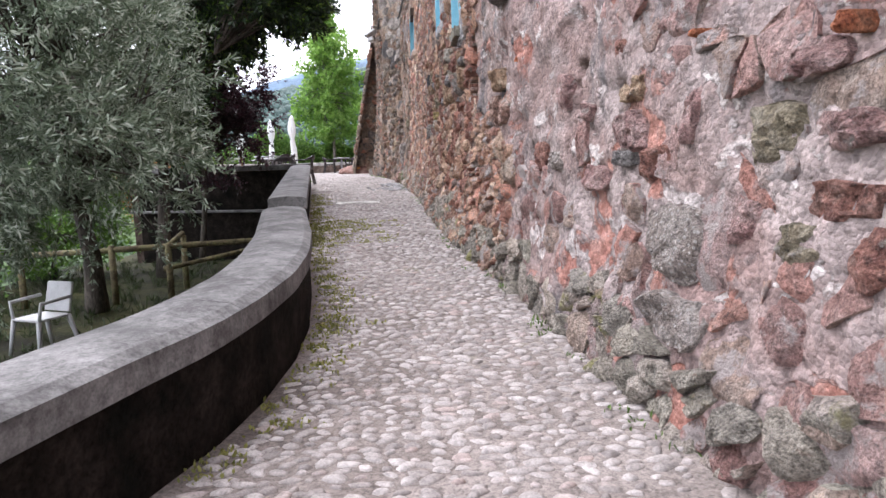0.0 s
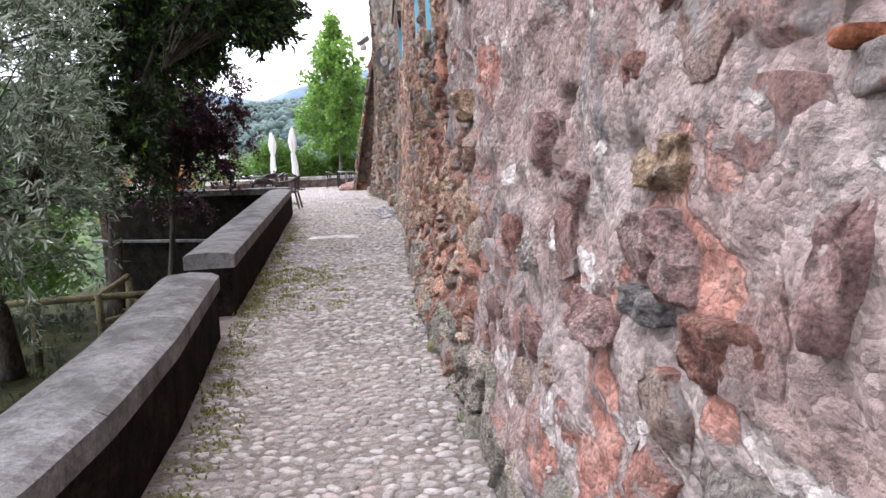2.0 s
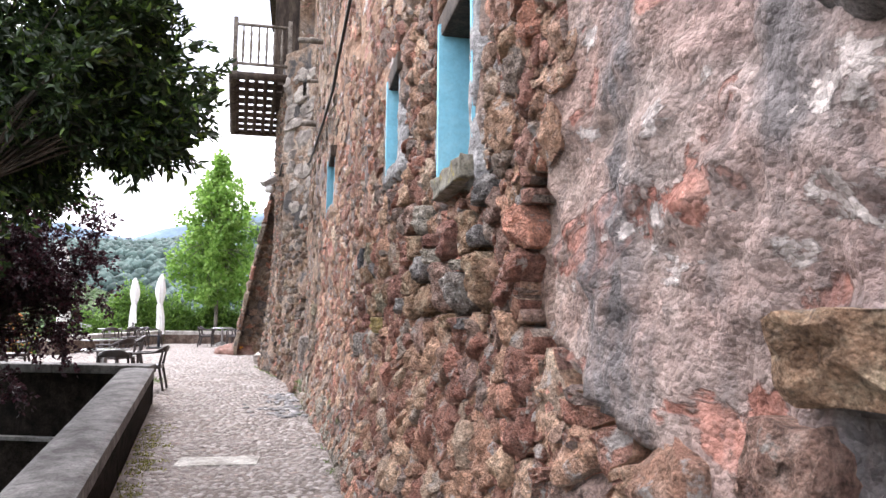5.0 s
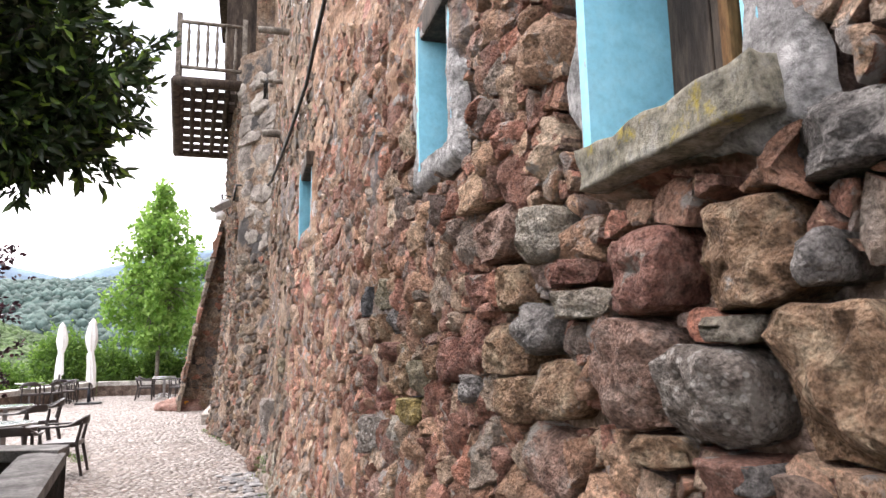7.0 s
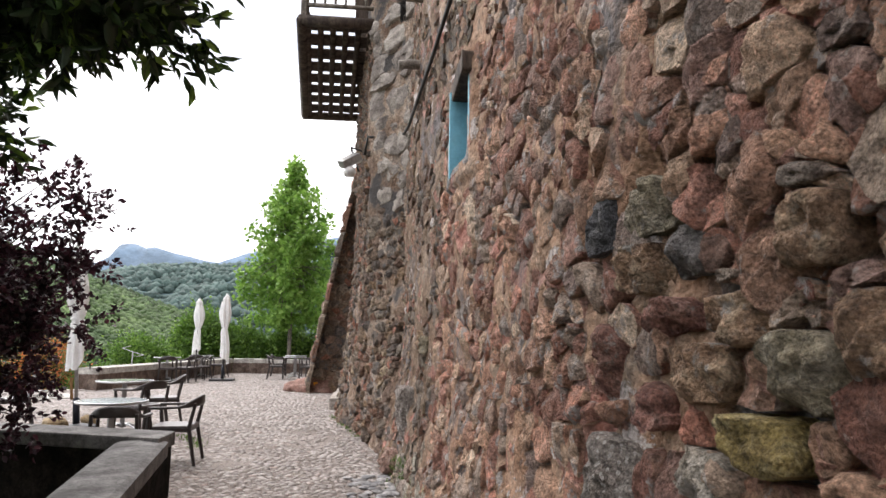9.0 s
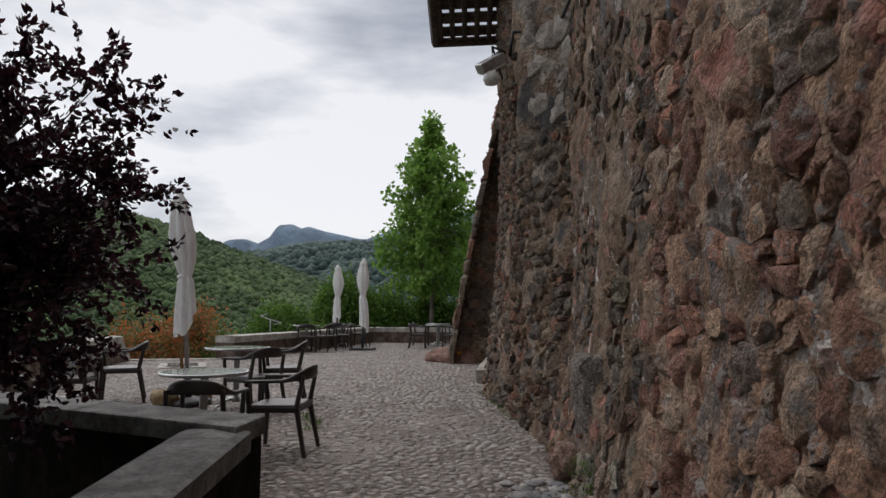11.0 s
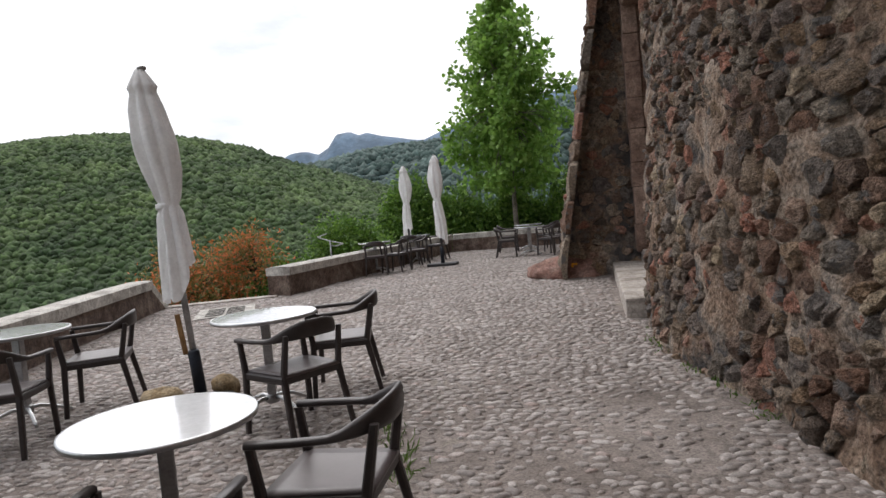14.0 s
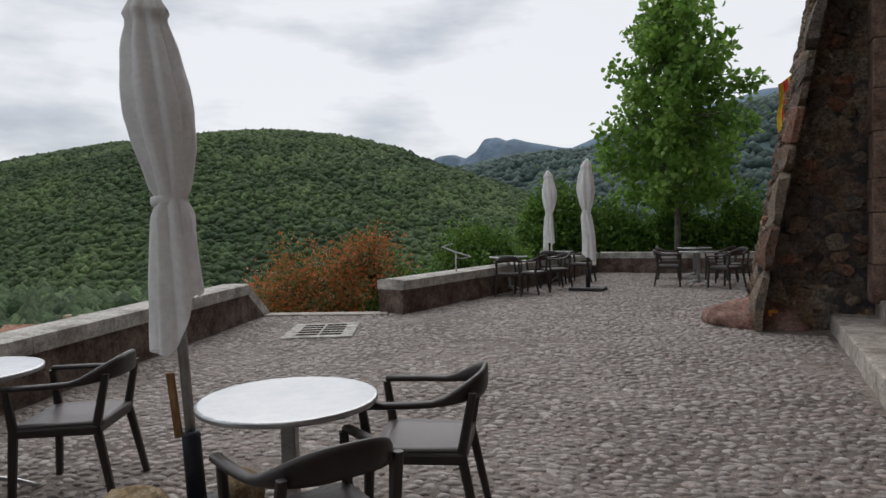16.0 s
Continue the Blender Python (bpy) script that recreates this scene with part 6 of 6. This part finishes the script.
# the young bright tree beyond the far parapet
r = np.random.default_rng(51)
cl = []
z = 3.2
while z < 9.9:
    w = float(np.interp(z, (2.9, 3.8, 5.2, 6.6, 8.0, 9.0, 9.9), (1.8, 2.5, 2.5, 1.95, 1.25, 0.62, 0.08)))
    turn = r.uniform(0, 6.28)
    arms = 5 if w > 1.0 else 3
    for k in range(arms):
        a = turn + k * 2 * math.pi / arms + r.normal(0, 0.22)
        long = w * r.uniform(0.55, 1.02)
        for q in np.arange(0.35, 1.01, 0.42 / max(long, 0.42)):
            cl.append((-4.0 + long * q * math.cos(a), 32.6 + long * q * math.sin(a), z + 0.32 * long * q + r.normal(0, 0.05)))
    z += 0.66 if z < 8 else 0.42
cl = np.array(cl)
tree("young_tree", "slender young tree with fresh green lobed leaves", (-4.0, 32.6, -1.2), (-4.0, 32.6, 6.6), cl, r, L_bright, M_bark_pale, 9500, 0.17, 0.20, 0.17, 0.09, seed=53, limbs=18, twig=0.012)


def bush(name, label, centre, radii, clumps, leaves, length, width, material, seed, shell=0.6, base=None, category="bush"):
    c, r = crown_points(centre, radii, clumps, seed, shell)
    b = base or (centre[0], centre[1], centre[2] - radii[2])
    return tree(name, label, b, (centre[0], centre[1], centre[2] - radii[2] * 0.5), c, r, material, M_bark, leaves, 0.16 * max(1.0, radii[2] * 0.6), length, width, 0.05, seed=seed, limbs=5, category=category)


bush("red_bush", "photinia bush with red and orange young leaves", (-11.6, 25.6, 1.0), (1.9, 1.2, 1.45), 150, 9000, 0.11, 0.045, L_red, 61)
bush("red_bush", "photinia bush with a tall red-tipped shoot", (-10.2, 25.8, 1.35), (0.95, 0.8, 1.65), 70, 4200, 0.11, 0.045, L_red, 62)
bush("green_bush", "low green bush below the parapet gap", (-9.4, 26.0, 0.9), (0.9, 0.8, 0.9), 60, 3500, 0.10, 0.05, L_hedge, 63)
bush("green_bush", "rounded glossy green bush behind the parapet", (-8.5, 28.5, 1.6), (1.35, 1.5, 1.35), 130, 9000, 0.12, 0.07, L_hedge, 64)
for k, (x, y, rx, z) in enumerate(((-7.6, 33.0, 1.1, 3.9), (-6.1, 33.2, 1.3, 3.5), (-4.3, 33.6, 1.5, 3.3), (-2.4, 33.6, 1.5, 3.4), (-0.4, 33.6, 1.6, 3.6), (1.6, 33.6, 1.6, 3.8))):
    bush("conifer_hedge", "dense clipped green conifer hedge shrub", (x, y, (z - 1) / 2), (rx, 0.9, (z + 1) / 2), 190, 16000, 0.17, 0.085, L_hedge, 70 + k, 0.72, category="hedge")

bush("garden_shrub", "loose yellow-green shrub in the shaded garden", (-7.4, 9.2, 0.7), (1.7, 1.2, 1.3), 90, 7000, 0.12, 0.06, L_hedge, 65)
bush("garden_shrub", "loose yellow-green shrub behind the log fence", (-8.6, 6.6, 0.6), (1.5, 1.4, 1.2), 90, 7000, 0.12, 0.06, L_hedge, 66)

# the log fence, the white chair and the fallen-leaf floor of the garden
fence = thing("log_fence", "rustic mossy log fence in the garden", "fence")
for x, y in ((-3.9, 5.9), (-4.1, 7.25), (-4.78, 5.88), (-6.2, 5.85)):
    part("post", tube_mesh("post", ((x, y, -0.5), (x + 0.01, y, 0.52)), (0.055, 0.05), 9), M_log, fence)
part("rail", tube_mesh("rail", ((-6.3, 5.85, 0.42), (-4.5, 5.9, 0.46), (-2.0, 6.0, 0.52)), (0.045, 0.05, 0.045), 9), M_log, fence)
part("rail", tube_mesh("rail", ((-3.9, 5.9, 0.48), (-4.12, 7.3, 0.55)), (0.04, 0.045), 9), M_log, fence)
part("rail", tube_mesh("rail", ((-4.0, 5.95, 0.1), (-2.4, 7.5, 0.3)), (0.04, 0.04), 9), M_log, fence)
ledge = part("ledge", box(-4.8, -0.1, 0, 0.4, 0.02, 0.06, 0.01), M_cap)
ledge.matrix_world = pose(-2.75, 11.16, 0.62, 0, 0, -19)
tagged(ledge, "thin stone ledge along the dark garden wall", "ledge", kind="structure")

wc = thing("plastic_chair", "white plastic garden chair under the olive tree", "chair", (-4.42, 3.08, -0.42), 155)
part("seat", box(-0.22, -0.21, 0.40, 0.22, 0.22, 0.43, 0.012), M_plastic, wc)
for sx in (-1, 1):
    part("leg", tube_mesh("leg", ((sx * 0.25, 0.26, 0), (sx * 0.21, 0.20, 0.42)), (0.022, 0.03), 8), M_plastic, wc)
    part("leg", tube_mesh("leg", ((sx * 0.25, -0.28, 0), (sx * 0.20, -0.19, 0.42)), (0.022, 0.03), 8), M_plastic, wc)
    part("armrest", tube_mesh("armrest", ((sx * 0.22, 0.20, 0.42), (sx * 0.26, 0.19, 0.62), (sx * 0.25, -0.2, 0.64)), (0.02, 0.022, 0.02), 8), M_plastic, wc)
bp = box(-0.21, -0.02, 0.0, 0.21, 0.01, 0.36, 0.01)
bmesh.ops.transform(bp, verts=bp.verts, matrix=pose(0, -0.20, 0.45, 14, 0, 0))
part("backrest", bp, M_plastic, wc)


def tufts(name, spots, length, width, material, seed, label, n=9):
    pts = np.repeat(np.array(spots), n, axis=0)
    r = np.random.default_rng(seed)
    pts = pts + np.concatenate([r.normal(0, 0.045, (len(pts), 2)), np.zeros((len(pts), 1))], axis=1)
    out = np.zeros_like(pts)
    out[:, 2] = 1.0
    return tagged(part(name, leaf_mesh(name, pts, out, length, width, seed, 0.0, 0.55), material), label, "weeds", kind="stuff")


# Darker grass: the shade under the trees is put into the leaf colour.
L_shade = leafy("grass_with_painted_shade", ((0.0, (0.015, 0.028, 0.007)), (1.0, (0.05, 0.078, 0.02))), 0.6, 0.2)
r = np.random.default_rng(81)
spots = [(wall_x(y, gz(y)) - 0.03 - abs(r.normal(0, 0.05)), y, gz(y)) for y in r.uniform(-4, 12.3, 40)]
spots += [(tower_x(y, gz(y)) - 0.04, y, gz(y)) for y in r.uniform(14.6, 17.8, 16)]
spots += [(wall_x(y, 1.9) - 0.08, y, 1.35 + r.normal(0, 0.08)) for y in r.uniform(11.4, 12.2, 14)]
tufts("wall_weeds", spots, 0.04, 0.013, L_weed, 82, "small green weeds along the foot of the wall")
spots = [(-1.55 + r.normal(0, 0.35) + 0.6, y, gz(y) + 0.005) for y in r.uniform(3.2, 5.4, 150)]
spots += [(parapet_x(y) + abs(r.normal(0, 0.13)) + 0.03, y, gz(y) + 0.005) for y in r.uniform(-2.5, 10, 260)]
tufts("moss", spots, 0.028, 0.016, L_moss, 83, "low yellow-green moss between the cobbles", 14)
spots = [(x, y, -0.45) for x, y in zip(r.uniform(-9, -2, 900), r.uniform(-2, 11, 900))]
tufts("garden_grass", spots, 0.14, 0.012, L_shade, 84, "rough green grass, the garden's shade put into its colour", 10)
wisp = [(-3.1 + 0.05 * k + r.normal(0, 0.03), 14.75 - 0.12 * k + r.normal(0, 0.03), gz(14) + 0.01) for k in range(9)]
tufts("dry_weeds", wisp, 0.07, 0.01, L_weed, 85, "thin dry weeds in a crack of the paving", 14)

# ---- far roofs in the valley ----
M_tile = M_rooftile
house = thing("house", "low house with a terracotta roof in the valley", "house", (-61.5, 55.0, -12.0), 25)
part("wall", box(-5, -3.5, 0, 5, 3.5, 4.6), M_plaster, house)
roof = bmesh.new()
vs = [roof.verts.new(v) for v in ((-5.5, -4, 4.5), (5.5, -4, 4.5), (5.5, 4, 4.5), (-5.5, 4, 4.5), (-5.5, 0, 6.2), (5.5, 0, 6.2), (-5.5, -4, 4.3), (5.5, -4, 4.3), (5.5, 4, 4.3), (-5.5, 4, 4.3))]
for f in ((0, 1, 5, 4), (2, 3, 4, 5), (1, 2, 5), (3, 0, 4), (6, 7, 1, 0), (7, 8, 2, 1), (8, 9, 3, 2), (9, 6, 0, 3), (9, 8, 7, 6)):
    roof.faces.new([vs[i] for i in f])
roof_ob = part("roof", roof, M_tile, house, "terracotta tiled roof")
for x in (0.5, 1.9, 3.2):
    part("chimney", box(x - 0.3, -0.3, 5.4, x + 0.3, 0.3, 7.0, 0.04), M_plaster, roof_ob, "small pale chimney")
flag = thing("flag", "yellow and red striped flag hanging from a pole", "flag", (-1.40, 24.9, 4.85))
part("pole", tube_mesh("pole", ((1.2, 0.0, -0.5), (-0.12, 0, 0.12)), (0.02, 0.014), 8), M_darkwood, flag)
for k in range(5):
    v, f = [], []
    for j in range(9):
        for i in range(3):
            x = -0.34 + (k + i / 2) * 0.072 + 0.02 * math.sin(j * 0.9)
            v.append((x, 0.05 * math.sin((k + i / 2) * 1.5 + j * 0.25), 0.05 - j * 0.11 + 0.05 * (k + i / 2)))
    for j in range(8):
        for i in range(2):
            a = j * 3 + i
            f.append((a, a + 1, a + 4, a + 3))
    part("stripe", mesh_of("stripe", v, f, True), M_flag_y if k % 2 == 0 else M_flag_r, flag)

# ---- stones of the long wall ----
rw = np.random.default_rng(101)


def zone_b(y, z):
    return 1.0 + 1.7 * min(max((z - 1.7) / 0.7, 0.0), 1.0) + 0.6 * n3(z, 0.3, 7.0, 0.9) < y < 10.6 and gz(y) + 0.02 < z < 4.9 + 0.5 * n3(y, 2.0, 1.0, 0.7)


pieces = []
seeds_b = wall_seeds(0.4, 11.0, 0.55, 5.6, 0.215, 0.165, 0.33, rw)
laid = lay_stones(seeds_b, zone_b, 0.62, 0.008, 0.045, 1000, k=16)
close, rest = [], []
# small packing stones deep in the joints
filler = lay_stones(wall_seeds(2.4, 6.6, 1.2, 4.3, 0.115, 0.085, 0.33, rw), lambda y, z: zone_b(y, z) and 2.5 < y < 6.4, 0.34, 0.006, 0.012, 30000, k=8)
rest += [g for _, _, g in filler]
for y, z, geo in laid:
    (close if 2.9 < y < 6.6 and 1.3 < z < 4.1 and len(close) < 230 else rest).append(geo)
for geo in close:
    part("stone", mesh_of("stone", *geo, "split"), M_stone, wall)
for n, (y, z, hy, hz, out, kind) in enumerate(BIG):
    geo = stone_geo(big_outline(y, z, hy, hz, 500 + n), 0.002, out, on_wall, 600 + n, 24)
    part("stone", mesh_of("stone", *geo, "split"), TONES[kind], wall)


def zone_a(y, z):
    return -6 < y < 3.0 and gz(y) + 0.05 < z < 4.5 and not zone_b(y, z) and not (-1.25 < y < 2.0 and z > 1.72 + 0.2 * n3(y, 1.0, 5.0, 1.5)) and n3(y, z, 40.0, 0.6) + 0.45 * n3(y, z, 44.0, 2.1) - 0.16 * max(z - 1.6, 0) + 0.10 * max(-1.0 - y, 0) > -0.06


pink = [g for _, _, g in lay_stones(wall_seeds(-6, 3.1, 0.3, 5.6, 0.30, 0.22, 0.33, rw), zone_a, 0.75, 0.014, 0.016, 4000, k=16)]


def zone_c(y, z):
    return (10.4 < y < 13.7 or (z > 4.7 and y < 13.7)) and 1.5 < y and gz(y) < z < 8.5 and not zone_b(y, z) and n3(y, z, 60.0, 1.3) > -0.22


small = [q for q in lay_stones(wall_seeds(1.5, 14.5, 0.9, 8.5, 0.20, 0.15, 0.33, rw), zone_c, 0.5, 0.012, 0.018, 7000, k=9)]
rest += [g for y, _, g in small if y < 9.5]
brown = [g for y, _, g in small if y >= 9.5]
# rough boulders of the footing
def zone_f(y, z):
    return -6 < y < 12.4 and gz(y) - 0.12 < z < gz(y) + 0.42


foot = [g for _, _, g in lay_stones(wall_seeds(-6, 12.6, 0.2, 1.8, 0.30, 0.22, 0.33, rw), zone_f, 0.65, 0.012, 0.055, 12000)]
tagged(part("render_stones", joined("render_stones", pink, "split"), M_pink_stone, wall), kind="stuff")
tagged(part("brown_stones", joined("brown_stones", brown, "split"), M_tower_stone, wall), kind="stuff")
tagged(part("footing_stones", joined("footing_stones", foot, "split"), M_foot, wall), kind="stuff")
ob = part("stones", joined("stones", rest, "split"), M_stone_joined, wall)
tagged(ob, kind="stuff")


def on_tower(y, z, depth):
    return (tower_x(y, z) - depth, y - 0.15 * depth, z)


def on_buttress(x, z, depth):
    h = max(z - 1.5, 0)
    return (x, 22.25 + h * 0.02 - depth, z)


def on_buttress_side(y, z, depth):
    h = max(z - 1.5, 0)
    return (min(-2.17 + h * 0.165 + 0.012 * h ** 1.5, -0.75) - depth, y, z)


laid = [q for q in lay_stones(wall_seeds(13.3, 18.3, 1.2, 7.6, 0.185, 0.145, 0.33, rw), lambda y, z: 13.5 < y < 18.2 and gz(y) < z < 7.4 and n3(y, z, 70.0, 1.2) > -0.35, 0.55, 0.014, 0.042, 16000, on_tower, 10)]
grey = [g for _, _, g in lay_stones(wall_seeds(13.3, 14.9, 2.7, 7.9, 0.42, 0.34, 0.12, rw), lambda y, z: 13.45 < y < 14.62 and 4.5 < z < 7.7, 0.95, 0.006, 0.045, 15000, on_tower, 14)]
geo = [g for y, z, g in laid if not (y < 14.72 and z > 4.5)]
tagged(part("pilaster_stones", joined("pilaster_stones", grey, "split"), M_ashlar, tower), kind="stuff")
low = geo[:290]
for g in low:
    part("stone", mesh_of("stone", *g, "split"), M_tower_single, tower)
tagged(part("stones", joined("stones", geo[290:], "split"), M_tower_stone, tower), kind="stuff")

def left_edge(z):
    h = max(z - 1.5, 0)
    return min(-2.17 + h * 0.165 + 0.012 * h ** 1.5, -0.75)


geo = [g for _, _, g in lay_stones(wall_seeds(-2.3, -0.6, 1.5, 7.6, 0.26, 0.17, 0.33, rw), lambda x, z: left_edge(z) + 0.06 < x < -0.9 and 1.5 < z < 7.4, 0.6, 0.014, 0.05, 22000, on_buttress, 10)]
geo += [g for _, _, g in lay_stones(wall_seeds(22.2, 24.3, 1.5, 7.6, 0.26, 0.17, 0.33, rw), lambda y, z: 22.3 < y < 24.1 and 1.5 < z < 7.4, 0.6, 0.014, 0.05, 25000, on_buttress_side, 10)]
for g in geo[:300]:
    part("stone", mesh_of("stone", *g, "split"), M_tower_single, buttress)
if len(geo) > 300:
    tagged(part("stones", joined("stones", geo[300:], "split"), M_tower_stone, buttress), kind="stuff")


# ---- cobbles ----
def cobble_unit(seed, k=7):
    r = np.random.default_rng(seed)
    a = np.sort(r.uniform(0, 0.5, k)) * 0 + np.arange(k) / k * 2 * math.pi + r.normal(0, 0.12, k)
    rad = 1 + r.normal(0, 0.10, k)
    low = np.stack([np.cos(a) * rad, np.sin(a) * rad, np.full(k, -0.6)], 1)
    mid = np.stack([np.cos(a) * rad * 0.93, np.sin(a) * rad * 0.93, np.full(k, 0.25)], 1)
    top = np.stack([np.cos(a) * rad * 0.55, np.sin(a) * rad * 0.55, 0.85 + r.normal(0, 0.08, k)], 1)
    v = np.vstack([low, mid, top, [[0, 0, 1.0]]])
    f = [(q * k + i, q * k + (i + 1) % k, (q + 1) * k + (i + 1) % k, (q + 1) * k + i) for q in (0, 1) for i in range(k)]
    f += [(2 * k + i, 2 * k + (i + 1) % k, 3 * k) for i in range(k)]
    return v, f


UNITS = [cobble_unit(200 + s) for s in range(12)]
rc = np.random.default_rng(303)


def right_edge(y):
    if y < 14.5:
        return wall_x(y, gz(y)) - 0.02
    if y < 18.2:
        return tower_x(y, gz(y)) - 0.02
    if y < 24.4:
        return -1.34 if y < 21.7 else -2.1
    return 2.0


def cobble_field(y0, y1, sx, sy, size):
    """Cobbles in wandering rows across the way: x, y, turn, half sizes."""
    out = []
    y = y0
    while y < y1:
        a, b = terrace_left(y) + (0.24 if y < 11.4 else 0.1), right_edge(y)
        x = a + rc.uniform(0, sx)
        while x < b:
            yy = y + rc.normal(0, sy * 0.22) + 0.05 * math.sin(x * 1.7 + y * 0.4)
            s = size * rc.uniform(0.62, 1.3)
            if n3(x, yy, 3.0, 0.9) > -0.42 or rc.random() < 0.45:
                out.append((x, yy, rc.normal(0, 0.45), s * rc.uniform(1.0, 1.5), s * rc.uniform(0.62, 0.9), rc.uniform(0.006, 0.017)))
            x += sx * rc.uniform(0.75, 1.3)
        y += sy
    return out


cob = cobble_field(-5.0, 3.0, 0.088, 0.060, 0.034) + cobble_field(3.0, 18.0, 0.095, 0.064, 0.036) + cobble_field(18.0, 31.0, 0.100, 0.068, 0.038)


def ground_at(x, y):
    return gz(y) + 0.012 * n3(x, y, 0, 1.3) + 0.012 * n3(x, y, 5, 0.5)


unit_meshes = []
for v, f in UNITS:
    me = mesh_of("cobble", v, f, True)
    me.materials.append(M_cobble)
    unit_meshes.append(me)
vv, ff, o, single = [], [], 0, 0
for n, (x, y, turn, a, b, h) in enumerate(cob):
    z = ground_at(x, y)
    if -2.6 < y < -0.6 and -0.1 < x < 0.9 and single < 300:
        ob = new("cobble", unit_meshes[n % 12])
        ob.parent = floor
        ob.matrix_world = Matrix.LocRotScale((x, y, z), Euler((0, 0, turn)), (a, b, h))
        single += 1
        continue
    v, f = UNITS[n % 12]
    c, s = math.cos(turn), math.sin(turn)
    p = v * np.array((a, b, h))
    q = np.stack([p[:, 0] * c - p[:, 1] * s + x, p[:, 0] * s + p[:, 1] * c + y, p[:, 2] + z], 1)
    vv.append(q)
    ff += [tuple(i + o for i in t) for t in f]
    o += len(v)
ob = part("cobbles", mesh_of("cobbles", np.vstack(vv), ff, True), M_cobble_joined, floor)
tagged(ob, kind="stuff")
